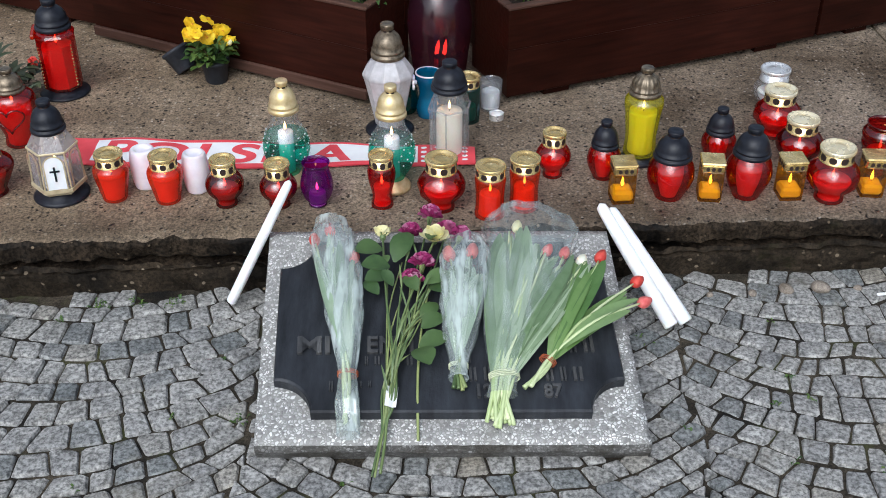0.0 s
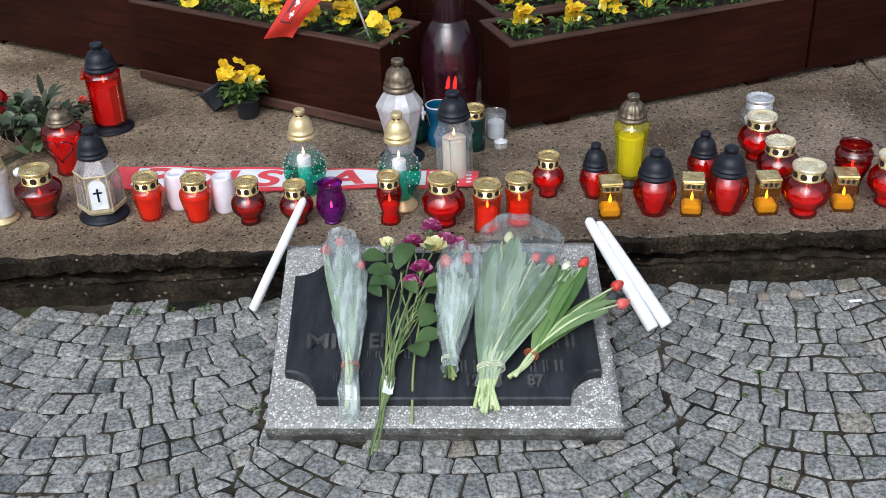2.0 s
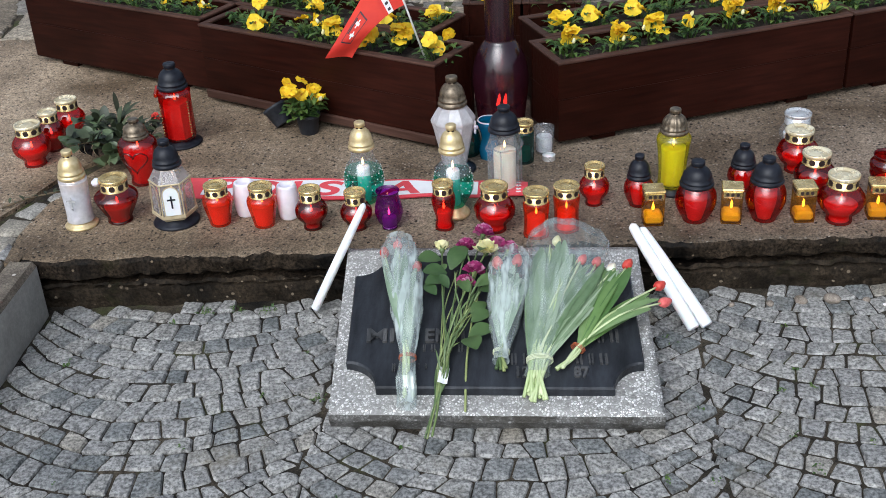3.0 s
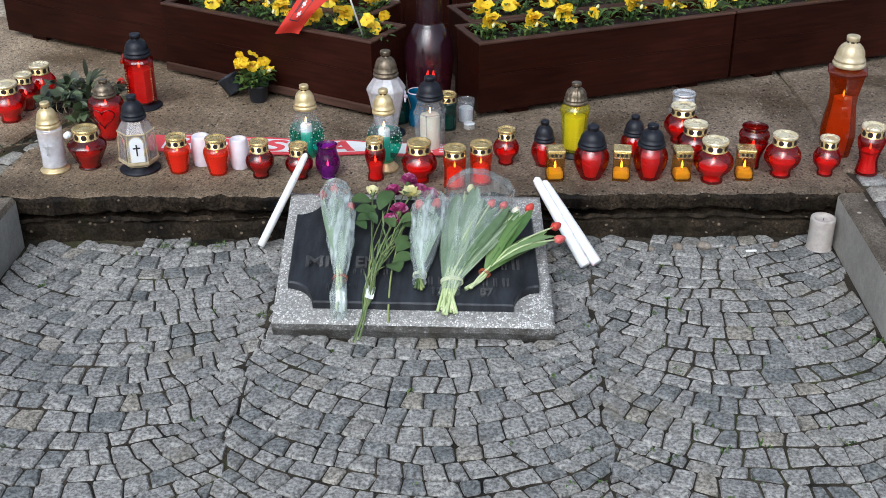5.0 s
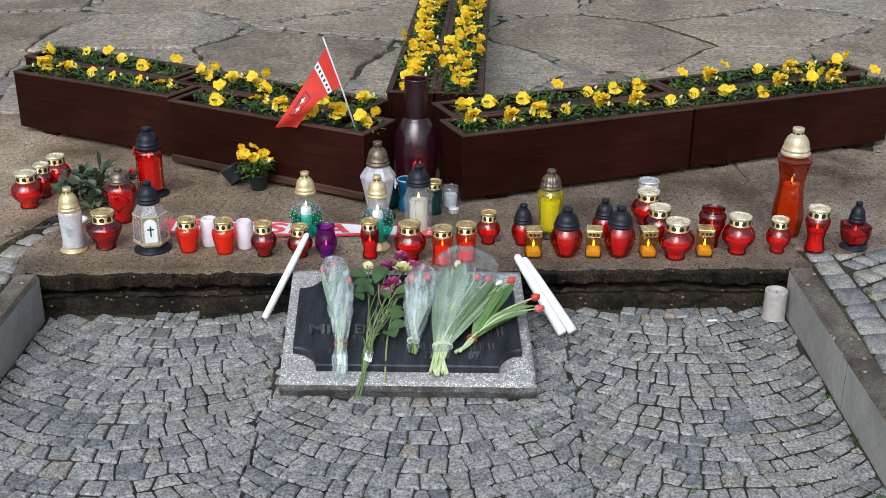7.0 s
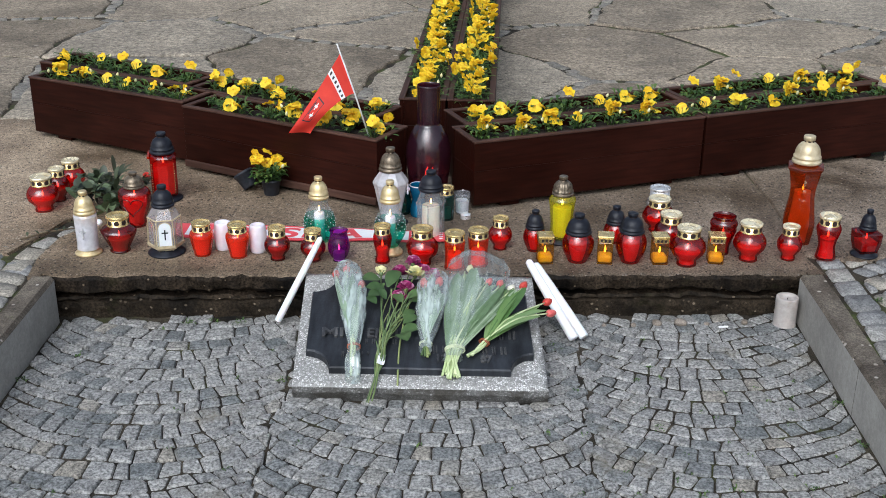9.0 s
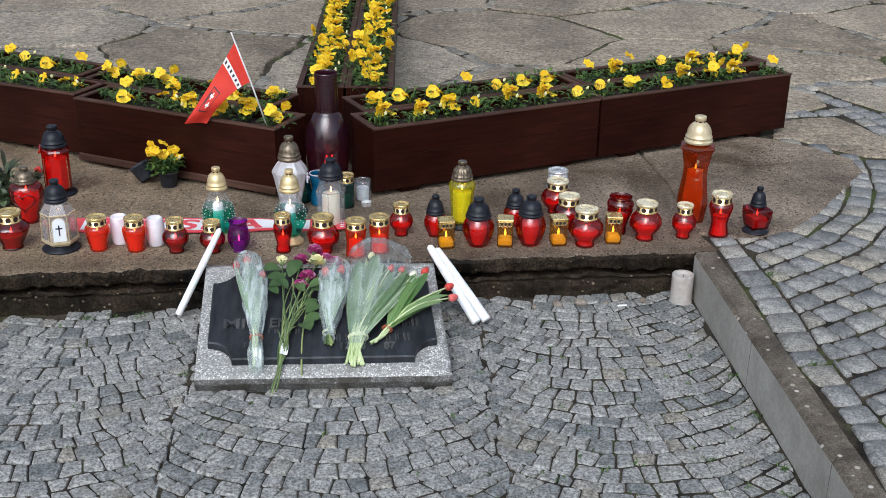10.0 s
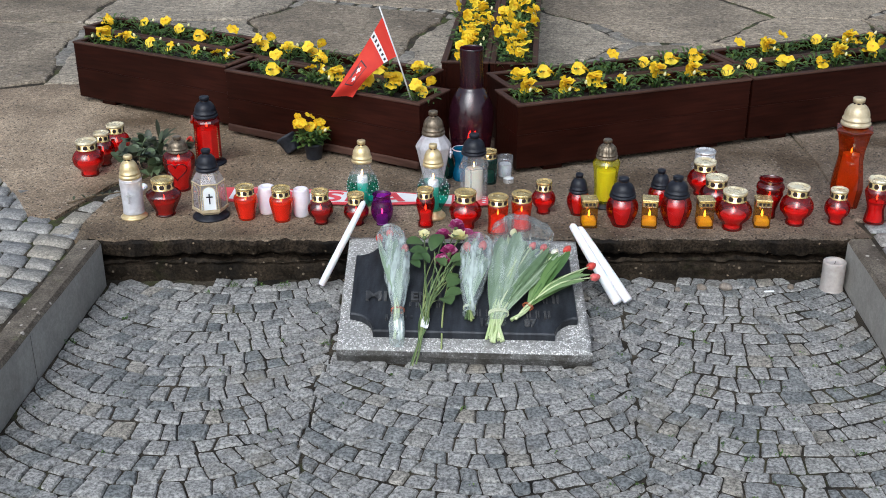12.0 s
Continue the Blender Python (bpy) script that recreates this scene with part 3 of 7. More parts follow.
# ---- plaza slab with a broken, undercut front edge ----
def plaza_slab():
    outline_back = [(1.2905, 2.141), (1.347, 2.143), (1.32, 2.30), (1.33, 2.85), (1.30, 3.3), (0.9, 3.62), (-1.0, 3.75), (-2.08, 3.84), (-2.55, 3.6), (-2.35, 3.02), (-1.98, 2.8), (-1.685, 2.40), (-1.574, 2.222), (-1.512, 2.193), (-1.464, 2.2), (-1.442, 2.28),
                    (-1.415, 2.352), (-1.391, 2.438), (-1.366, 2.526), (-1.315, 2.607), (-1.22, 2.72), (-1.205, 2.70), (-1.285, 2.53), (-1.298, 2.413), (-1.332, 2.356), (-1.342, 2.232), (-1.346, 2.155), (-1.334, 2.061), (-1.325, 1.998), (-1.2855, 2.006)]
    bm = bmesh.new()
    n = 260
    prof = [(0.05, TOP), (0.022, TOP - 0.001), (0.008, TOP - 0.006), (0.0, TOP - 0.016), (0.004, TOP - 0.048), (0.014, TOP - 0.058),
            (0.055, TOP - 0.064), (0.055, TOP - 0.074), (0.020, TOP - 0.080), (0.018, TOP - 0.090), (0.036, TOP - 0.094), (0.036, TOP - 0.099),
            (0.022, TOP - 0.103), (0.024, TOP - 0.125), (0.03, TOP - 0.15), (0.034, -0.03)]
    rows = []
    for i in range(n + 1):
        x = -1.285 + 2.575 * i / n
        step = 0.012 * hnoise(x * 2.3, 5.0) + 0.006 * hnoise(x * 9, 1.0) + 0.003 * hnoise(x * 40, 2.0)
        crack = 0.012 * hnoise(x * 3.1, 8.0) + 0.008 * hnoise(x * 14, 3.0) + 0.003 * hnoise(x * 50, 6.0)
        col = []
        for k, (dy, z) in enumerate(prof):
            rough = 0.007 * hnoise(x * 46, z * 60, 4.0) + 0.011 * hnoise(x * 17, z * 30, 7.0)
            wob = (0.0, 0.15, 0.5, 0.9, 1, 1, 0.6, 0.5, 0.5, 0.5, 0.4, 0.4, 0.4, 0.4, 0.4, 0.3)[k]
            zz = z + (crack if 4 <= k <= 8 else 0.5 * crack + 0.012 * hnoise(x * 5, 12.0) if 9 <= k <= 12 else 0.0)
            col.append(bm.verts.new((x, front_line(x) + dy + step * wob + (rough if k > 1 else 0.0), zz + (0.4 * rough if k > 1 else 0))))
        rows.append(col)
    for a, b in zip(rows, rows[1:]):
        for k in range(len(prof) - 1):
            f = bm.faces.new((a[k], a[k + 1], b[k + 1], b[k]))
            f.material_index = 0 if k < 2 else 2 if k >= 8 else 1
            f.smooth = k < 3
    top = [r[0] for r in rows] + [bm.verts.new((x, y, TOP)) for x, y in outline_back]
    low = [bm.verts.new((x, y, 0.05)) for x, y in outline_back]
    bm.faces.new(top[::-1]).normal_flip()
    m = len(outline_back)
    for k in range(m - 1):
        bm.faces.new((top[n + 1 + k], top[n + 2 + k], low[k + 1], low[k]))
    bmesh.ops.recalc_face_normals(bm, faces=bm.faces)
    return bm


tagged(part("plaza_slab", plaza_slab(), [M_podium, M_edge, M_step_base], None, "large worn brown-grey concrete slab with a broken, much darker front edge"), category="paving slab", kind="structure")


# ---- kerbs of the court ----
def kerb(x0, x1, y0, y1, name):
    bm = bmesh.new()
    n = 26
    rows = []
    for i in range(n + 1):
        y = y0 + (y1 - y0) * i / n
        w = 0.0025 * hnoise(y * 9, x0 * 3) + 0.0015 * hnoise(y * 40, x0)
        top = TOP + 0.002 + 0.003 * hnoise(y * 6, x0 * 5, 2.0)
        pts = [(x0, -0.03), (x0, top - 0.012), (x0 + 0.010 + w, top), (x1 - 0.010 - w, top + 0.002), (x1, top - 0.012), (x1, -0.03)]
        rows.append([bm.verts.new((px, y, pz)) for px, pz in pts])
    for a, b in zip(rows, rows[1:]):
        for k in range(5):
            f = bm.faces.new((a[k], a[k + 1], b[k + 1], b[k]))
            f.material_index = 1 if k in (1, 2, 3) else 0
    for ends_face in (bm.faces.new(rows[0]), bm.faces.new(rows[-1][::-1])):
        ends_face.material_index = 1
    bmesh.ops.recalc_face_normals(bm, faces=bm.faces)
    return part(name, bm, [M_kerb, M_kerb_top], None)


for side, (a, b, ends) in {"right": (1.262, 1.345, (2.128, 1.485, 0.845)), "left": (-1.320, -1.236, (2.0, 1.37, 0.73))}.items():
    ends = list(ends)
    while ends[-1] > -3.0:
        ends.append(ends[-1] - 0.64)
    for y1, y0 in zip(ends, ends[1:]):
        k = kerb(a, b, y0 + 0.0015, y1 - 0.0015, "kerb")
        tagged(k, "grey concrete kerb stone with a brown weathered pebbly top", "kerb", "kerb stones of the sunken court", "structure")
bm = bmesh.new()
box(bm, (-1.33, -3.35, -0.03), (1.378, -3.2, TOP), 0.01)
tagged(part("kerb", bm, M_kerb), "grey concrete kerb closing the sunken court", "kerb", "kerb stones of the sunken court", "structure")


# ---- crazy paving of the plaza ----
def clip(poly, px, py, nx, ny):
    """Keeps the part of a polygon on the side to which the normal points."""
    out = []
    for i in range(len(poly)):
        a, b = poly[i], poly[(i + 1) % len(poly)]
        da, db = (a[0] - px) * nx + (a[1] - py) * ny, (b[0] - px) * nx + (b[1] - py) * ny
        if da >= 0:
            out.append(a)
        if (da >= 0) != (db >= 0):
            t = da / (da - db)
            out.append((a[0] + (b[0] - a[0]) * t, a[1] + (b[1] - a[1]) * t))
    return out


def wander(p):
    """Bends the joints between slabs; neighbours share the bend."""
    return p + Vector((hnoise(p.x * 1.7, p.y * 1.7, 11.0), hnoise(p.x * 1.7, p.y * 1.7, 17.0))) * 0.09 + Vector((hnoise(p.x * 7, p.y * 7, 21.0), hnoise(p.x * 7, p.y * 7, 27.0))) * 0.03


def slab_piece(poly, seed, gap, top, thick=0.05, ragged=1.0):
    """An irregular slab: roughened outline, rounded arris."""
    cx, cy = sum(p[0] for p in poly) / len(poly), sum(p[1] for p in poly) / len(poly)
    ring = []
    for i in range(len(poly)):
        a, b = Vector(poly[i]), Vector(poly[(i + 1) % len(poly)])
        m = max(int((b - a).length / 0.03), 1)
        for k in range(m):
            ring.append(wander(a.lerp(b, k / m)) if ragged == 1.0 else a.lerp(b, k / m))
    out = []
    for p in ring:
        d = Vector((p.x - cx, p.y - cy))
        q = gap + (0.034 * min(max((hnoise(p.x * 0.9, p.y * 0.9, 5) + 0.12) * 6, 0), 1) if gap > 0.01 else 0) + ragged * (0.016 * hnoise(p.x * 4, p.y * 4, seed + 3) + 0.014 * hnoise(p.x * 17, p.y * 21, seed))
        out.append(p - d.normalized() * max(q, 0.002))
    bm = bmesh.new()
    c = Vector((cx, cy))
    level = [(0.0, top - thick), (0.0, top - 0.010), (0.006, top - 0.003), (0.02, top)]
    rings = []
    for inset, z in level:
        rings.append([bm.verts.new((*(p - (p - c).normalized() * inset), z + (0.003 * hnoise(p.x * 3, p.y * 3, seed) if z > top - 0.02 else 0))) for p in out])
    for lo, hi in zip(rings, rings[1:]):
        for k in range(len(out)):
            j = (k + 1) % len(out)
            bm.faces.new((lo[k], lo[j], hi[j], hi[k]))
    bm.faces.new(rings[-1])
    bmesh.ops.recalc_face_normals(bm, faces=bm.faces)
    return bm


def paving(name, bm, material=None):
    return tagged(part(name, bm, material or M_slab), "irregular worn sandy-grey stone paving slab with rough edges", "paving slab", "crazy paving slabs of the plaza", "structure")


paving("paving_slab", slab_piece([(1.324, 2.31), (1.5, 2.25), (1.68, 2.33), (1.86, 2.52), (2.0, 2.7), (2.2, 2.95), (2.22, 3.12), (2.1, 3.29), (1.95, 3.42), (1.7, 3.55), (1.5, 3.6), (1.315, 3.3), (1.336, 2.85)], 1.0, 0.001, TOP + 0.001, 0.05, 0.3), M_podium)
OUTER_SLABS = [[(1.97, 3.44), (2.02, 3.6), (2.13, 3.72), (2.38, 3.77), (2.46, 3.61), (2.5, 3.4), (2.53, 3.25), (2.42, 3.14), (2.3, 3.16), (2.2, 3.26), (2.08, 3.4)],
               [(2.05, 4.3), (2.33, 4.31), (2.45, 4.16), (2.43, 3.96), (2.24, 3.84), (2.1, 3.83), (1.95, 3.9)],
               [(2.48, 4.29), (2.76, 4.36), (3.04, 4.27), (3.1, 3.95), (2.8, 3.73), (2.67, 3.85), (2.54, 4.08)],
               [(1.5, 4.34), (1.99, 4.33), (1.9, 3.93), (1.5, 3.8)]]
for k, outline in enumerate(OUTER_SLABS):
    paving("paving_slab", slab_piece(outline, 40 + k * 1.9, 0.006, TOP - 0.002, 0.05, 0.55))
SEEDS = [(-0.8, 5.2), (-0.45, 6.0), (-0.95, 6.5), (-1.85, 5.6), (-1.75, 4.7), (-1.9, 6.9), (-2.8, 5.75), (-2.75, 4.5), (-2.95, 6.75), (-3.2, 3.3), (0.2, 5.0), (0.95, 5.45),
         (0.45, 7.1), (1.75, 6.75), (2.15, 6.05), (1.9, 4.72), (1.2, 4.05), (2.5, 4.75), (2.88, 5.45), (3.0, 6.9), (3.6, 5.7), (3.7, 4.6)]
rnd = random.Random(4)
for gx in range(-6, 7):
    for gy in range(3, 12):
        p = (gx * 1.25 + rnd.uniform(-0.4, 0.4), gy * 1.2 + rnd.uniform(-0.4, 0.4))
        if all((p[0] - s[0]) ** 2 + (p[1] - s[1]) ** 2 > 1.15 ** 2 for s in SEEDS):
            SEEDS.append(p)
CELLS = []
for i, s in enumerate(SEEDS):
    cell = [(-8, 3.3), (8, 3.3), (8, 13), (-8, 13)]
    for j, o in enumerate(SEEDS):
        if i != j and (s[0] - o[0]) ** 2 + (s[1] - o[1]) ** 2 < 16:
            cell = clip(cell, (s[0] + o[0]) / 2, (s[1] + o[1]) / 2, s[0] - o[0], s[1] - o[1])
    if s[0] <= -1.9:
        cell = clip(cell, -2.1, 3.9, -0.25, 0.5)
    if -1.9 < s[0] < 1.9:
        cell = clip(cell, 0, 3.78, 0, 1)
    if s[0] > 1.5:
        cell = clip(cell, 2.4, 4.36, -0.2, 1)
    if len(cell) > 2:
        CELLS.append(cell)
        paving("paving_slab", slab_piece(cell, i * 1.7, 0.017, TOP - 0.001 + 0.007 * rnd.uniform(-1, 1)))


# ---- wooden planter boxes ----
def planter(length, width, height=0.268, batten=False):
    """Two boards a side on a base batten, with soil; the length runs along x from the corner."""
    root = thing("planter_box", Matrix(), "long dark brown stained wooden planter box with soil", "planter", "planter boxes forming a cross")
    t, foot = 0.018, 0.022
    half = foot + (height - foot) * 0.55
    for name, y0, y1 in (("front_board", 0, t), ("back_board", width - t, width)):
        for z0, z1 in ((foot, half - 0.0004), (half + 0.0004, height)):
            bm = bmesh.new()
            box(bm, (0.0, y0, z0), (length, y1, z1), 0.0008)
            part(name, bm, M_wood, root)
    for x0, x1 in ((0.001, t), (length - t, length - 0.001)):
        for z0, z1 in ((foot, half - 0.0004), (half + 0.0004, height)):
            bm = bmesh.new()
            box(bm, (x0, t + 0.0005, z0), (x1, width - t - 0.0005, z1), 0.0008)
            part("end_board", bm, M_wood, root)
    for y0, y1 in ((-0.004, t + 0.004), (width - t - 0.004, width + 0.004)):
        bm = bmesh.new()
        box(bm, (-0.003, y0, height + 0.0005), (length + 0.003, y1, height + 0.009), 0.002)
        part("rim", bm, M_wood_rim, root, "worn lighter top rim")
    for x0, x1 in ((-0.003, t + 0.004), (length - t - 0.004, length + 0.003)):
        bm = bmesh.new()
        box(bm, (x0, t + 0.0045, height + 0.0005), (x1, width - t - 0.0045, height + 0.009), 0.002)
        part("rim", bm, M_wood_rim, root, "worn lighter top rim")
    if batten:
        bm = bmesh.new()
        box(bm, (0.0, -0.013, foot - 0.006), (length, -0.0006, foot + 0.024), 0.003)
        part("base_batten", bm, M_wood_rim, root)
    for x in (0.12, length - 0.2):
        bm = bmesh.new()
        box(bm, (x, 0.015, 0.0), (x + 0.08, width - 0.015, foot), 0.001)
        part("foot", bm, M_wood, root)
    bm = bmesh.new()
    bmesh.ops.create_grid(bm, x_segments=60, y_segments=14, size=0.5)
    for v in bm.verts:
        v.co = Vector((length * (v.co.x + 0.5), width * (v.co.y + 0.5), 0))
        v.co.x = min(max(v.co.x, t), length - t)
        v.co.y = min(max(v.co.y, t), width - t)
        v.co.z = height - 0.032 + 0.010 * hnoise(v.co.x * 14, v.co.y * 14) + 0.006 * hnoise(v.co.x * 50, v.co.y * 50)
    part("soil", bm, M_soil, root, "dark crumbly soil", True)
    return root


# ---- pansies ----
def petal(bm, base, out, up, length, width, cup, ruffle, seed):
    """A rounded, wavy petal."""
    side = out.cross(up).normalized()
    n, rings = 7, []
    for i in range(4):
        s = i / 3
        row = []
        for k in range(n):
            q = (k / (n - 1) - 0.5) * 2
            w = width * (0.32 + 0.68 * math.sin(math.pi * (0.1 + 0.58 * s))) / 2
            reach = length * (s - 0.34 * s * q * q)
            lift = cup * s * s + ruffle * s * math.sin(q * 5 + seed) - 0.25 * cup * q * q * s
            row.append(bm.verts.new(base + out * reach + side * (w * q) + up * lift))
        rings.append(row)
    for a, b in zip(rings, rings[1:]):
        for k in range(n - 1):
            bm.faces.new((a[k], a[k + 1], b[k + 1], b[k]))


def pansy_mesh(seed, size=0.0255):
    """Five overlapping petals facing +z, with a darker throat."""
    rng = random.Random(seed)
    bm = bmesh.new()
    for a, ln, wd, z in ((62, 1.0, 1.5, -0.0024), (118, 1.0, 1.5, -0.0012), (2, 0.95, 1.4, 0.0), (178, 0.95, 1.4, 0.001), (270, 0.95, 1.9, 0.0024)):
        a = radians(a + rng.uniform(-9, 9))
        out = Vector((math.cos(a), math.sin(a), 0))
        petal(bm, Vector((0, 0, z)), out, Vector((0, 0, 1)), size * ln * rng.uniform(0.9, 1.12), size * wd * rng.uniform(0.95, 1.1), rng.uniform(-0.012, 0.010), 0.0042, rng.uniform(0, 6))
    n = len(bm.faces)
    lathe(bm, [(size * 0.13, 0.0042), (size * 0.07, 0.0056), (0.0, 0.0050)], 12, lambda a, h: 1.0 + 0.45 * math.sin(3 * a))
    for i, f in enumerate(bm.faces):
        f.smooth = True
        f.material_index = 1 if i >= n else 0
    me = bpy.data.meshes.new("flower")
    bm.to_mesh(me)
    bm.free()
    me.materials.append(M_petal), me.materials.append(M_eye)
    return me


PANSIES = [pansy_mesh(k) for k in range(6)]


def leaf_blade(bm, base, heading, rise, length, width):
    out = Vector((math.cos(heading), math.sin(heading), 0))
    pts = [base + out * (length * s) + Vector((0, 0, rise * math.sin(s * 2.4) * length)) for s in (0, 0.25, 0.5, 0.75, 1.0)]
    ribbon(bm, pts, width, (0, 0, 1), 0.3)


def pansy_plant(seed, blooms, spread=0.07, name="pansy_plant", leaves=44, scale=1.0, ring=0.62):
    rng = random.Random(seed)
    root = thing(name, Matrix(), "yellow pansy plant with dark leaves in a planter box", "flower", "yellow pansies in the planters")
    bm = bmesh.new()
    for k in range(leaves):
        a, r, h = rng.uniform(0, math.tau), spread * math.sqrt(rng.random()) * 0.8, rng.uniform(0.0, 0.055)
        leaf_blade(bm, Vector((r * math.cos(a), r * math.sin(a), h)), a + rng.uniform(-1.1, 1.1), rng.uniform(0.0, 0.8), rng.uniform(0.022, 0.042), rng.uniform(0.011, 0.019))
    for k in range(9):
        a, r = rng.uniform(0, math.tau), spread * 0.4 * rng.random()
        tube(bm, [(0.3 * r * math.cos(a), 0.3 * r * math.sin(a), -0.012), (r * math.cos(a), r * math.sin(a), 0.03), (2 * r * math.cos(a), 2 * r * math.sin(a), 0.06)], 0.0012, 0.001, 5)
    part("foliage", bm, M_leaf, root, smooth=True)
    for k in range(blooms):
        a, r = rng.uniform(0, math.tau), spread * ring * math.sqrt(rng.random())
        ob = new("flower", PANSIES[rng.randrange(6)])
        ob.parent = root
        s = rng.uniform(0.85, 1.2) * scale
        ob.matrix_basis = pose(r * math.cos(a), r * math.sin(a), rng.uniform(0.05, 0.10), 25 + rng.uniform(-30, 75), rng.uniform(-35, 35), rng.uniform(-50, 50)) @ Matrix.Diagonal((s, s, s, 1))
    for k in range(rng.randrange(0, 2)):
        a = rng.uniform(0, math.tau)
        bm = bmesh.new()
        lathe(bm, [(0.0, 0.0), (0.005, 0.004), (0.006, 0.010), (0.003, 0.018), (0.0, 0.020)], 8)
        ob = part("bud", bm, M_rose, root, "pale closed bud", True)
        ob.matrix_basis = pose(0.05 * math.cos(a), 0.05 * math.sin(a), 0.055, rng.uniform(-30, 30), rng.uniform(-30, 30), 0)
    return root


PLANTS = [pansy_plant(20 + k, (1, 3, 4, 1, 5, 2)[k]) for k in range(6)]
DENSE = [pansy_plant(40 + k, (4, 6, 5)[k], 0.09, leaves=56, scale=0.92, ring=0.8) for k in range(3)]
arm = planter(1.018, 0.222)
arm_ledge = planter(0.947, 0.222, batten=True)
arm_inner = planter(0.947, 0.222)
arm_outer = planter(0.875, 0.222)
stem_box = planter(1.0, 0.196)
rng = random.Random(11)
spent = set()


def put(ob, m):
    """The first use moves the model itself; later ones copy it."""
    if ob.name in spent:
        return copy_thing(ob, m)
    spent.add(ob.name)
    ob.matrix_basis = m
    return ob


def planted(model, m, count, kinds, step, width, start=0.09):
    put(model, m)
    for k in range(count):
        x = start + step * k + rng.uniform(-0.025, 0.025)
        put(rng.choice(kinds), m @ pose(x, width * 0.5 + rng.uniform(-0.035, 0.035), 0.240, 0, 0, rng.uniform(-40, 40)))


def along(x, y, yaw, dx, dy):
    return Matrix.Translation((x, y, TOP + 0.001)) @ pose(0, 0, 0, 0, 0, yaw) @ Matrix.Translation((dx, dy, 0))


for row, start in ((0, 0.0), (1, 0.062)):
    for k in (0, 1):
        planted(arm, along(0.157, 2.688, 23.2, start + k * 1.030, row * 0.236), 7, PLANTS, 0.142, 0.222)
planted(arm_ledge, along(-0.213, 2.692, -27.9, -0.947, 0.0), 7, PLANTS, 0.131, 0.222)
planted(arm_outer, along(-1.062, 3.188, -26.4, -0.875, 0.0), 6, PLANTS, 0.138, 0.222)
planted(arm_inner, along(-0.213, 2.692, -27.9, -1.119, 0.236), 7, PLANTS, 0.131, 0.222)
planted(arm_outer, along(-1.062, 3.188, -26.4, -1.047, 0.236), 6, PLANTS, 0.138, 0.222)
for k in range(4):
    for side in (0, 1):
        planted(stem_box, along(0.24, 3.285, 88.0, 1.006 * k, 0.206 * side), 9, DENSE + [PLANTS[4]], 0.108, 0.196, 0.07)


# ---- grave candles ----
def flame(parent, z, size=1.0):
    bm = bmesh.new()
    lathe(bm, [(0.0, 0.0), (0.0026 * size, 0.003 * size), (0.0034 * size, 0.008 * size), (0.0022 * size, 0.015 * size), (0.0, 0.023 * size)], 8)
    part("flame", bm, M_flame, parent, "small burning flame", True, pose(0, 0, z))
    bm = bmesh.new()
    tube(bm, [(0, 0, z - 0.006), (0.0004, 0, z + 0.002)], 0.0008, 0.0007, 5)
    part("wick", bm, M_wick, parent)


def wax(parent, r, h, z0, material, label="wax candle inside", lit=True):
    bm = bmesh.new()
    lathe(bm, [(0, z0), (r * 0.96, z0), (r, z0 + 0.004), (r, z0 + h - 0.003), (r * 0.93, z0 + h), (r * 0.55, z0 + h - 0.003), (0, z0 + h - 0.004)], 20)
    part("wax", bm, material, parent, label, True)
    if lit:
        flame(parent, z0 + h + 0.004)


def slots(bm, r, z, n, wide, tall, lift=0.0005):
    """A row of dark openings that follow a round wall."""
    for k in range(n):
        cells = [[bm.verts.new(((r + lift) * math.cos(q), (r + lift) * math.sin(q), z + dz)) for dz in (-tall / 2 * e, tall / 2 * e)]
                 for q, e in ((math.tau * (k + wide * f) / n, e) for f, e in ((-0.5, 0.45), (-0.28, 1.0), (0.0, 1.05), (0.28, 1.0), (0.5, 0.45)))]
        for (a, b), (c, d) in zip(cells, cells[1:]):
            bm.faces.new((a, c, d, b))


def gold_lid(parent, r, z, h, material=None, holes=9, sides=28, turn=0.0, open_top=False):
    """A pierced metal lid: a band with openings, a rolled rim and a dished top."""
    pale = material in (None, M_gold, M_gold_skylit)
    bm = bmesh.new()
    prof = [(r * 0.9, 0.0), (r, 0.0), (r * 1.03, 0.0015), (r * 1.03, 0.003), (r * 0.99, 0.0045), (r * 0.99, h * 0.74)]
    lathe(bm, prof + ([(r * 0.9, h * 0.75)] if not open_top else []), sides, None, turn)
    lid = part("lid", bm, M_gold if pale else material, parent, "pierced gold-coloured metal lid" if pale else "", sides > 8, pose(0, 0, z))
    bm = bmesh.new()
    prof = [(r * 0.97, h * 0.72), (r * 1.06, h * 0.75), (r * 1.07, h * 0.8), (r * 1.065, h * 0.94), (r * 1.03, h), (r * 0.94, h)]
    prof += [(r * 0.88, h * 0.6), (r * 0.8, h * 0.1)] if open_top else [(r * 0.88, h * 0.86), (r * 0.62, h * 0.83), (r * 0.54, h * 0.92), (r * 0.3, h * 0.95), (0, h * 0.95)]
    lathe(bm, prof, sides, None, turn)
    part("lid_top", bm, material or M_gold, lid, "dished top with a rolled rim", sides > 8)
    if holes:
        bm = bmesh.new()
        slots(bm, r * 0.99, h * 0.42, holes, 0.66, h * 0.46)
        part("vent_band", bm, M_hole, lid, "row of dark vent openings")
    return lid


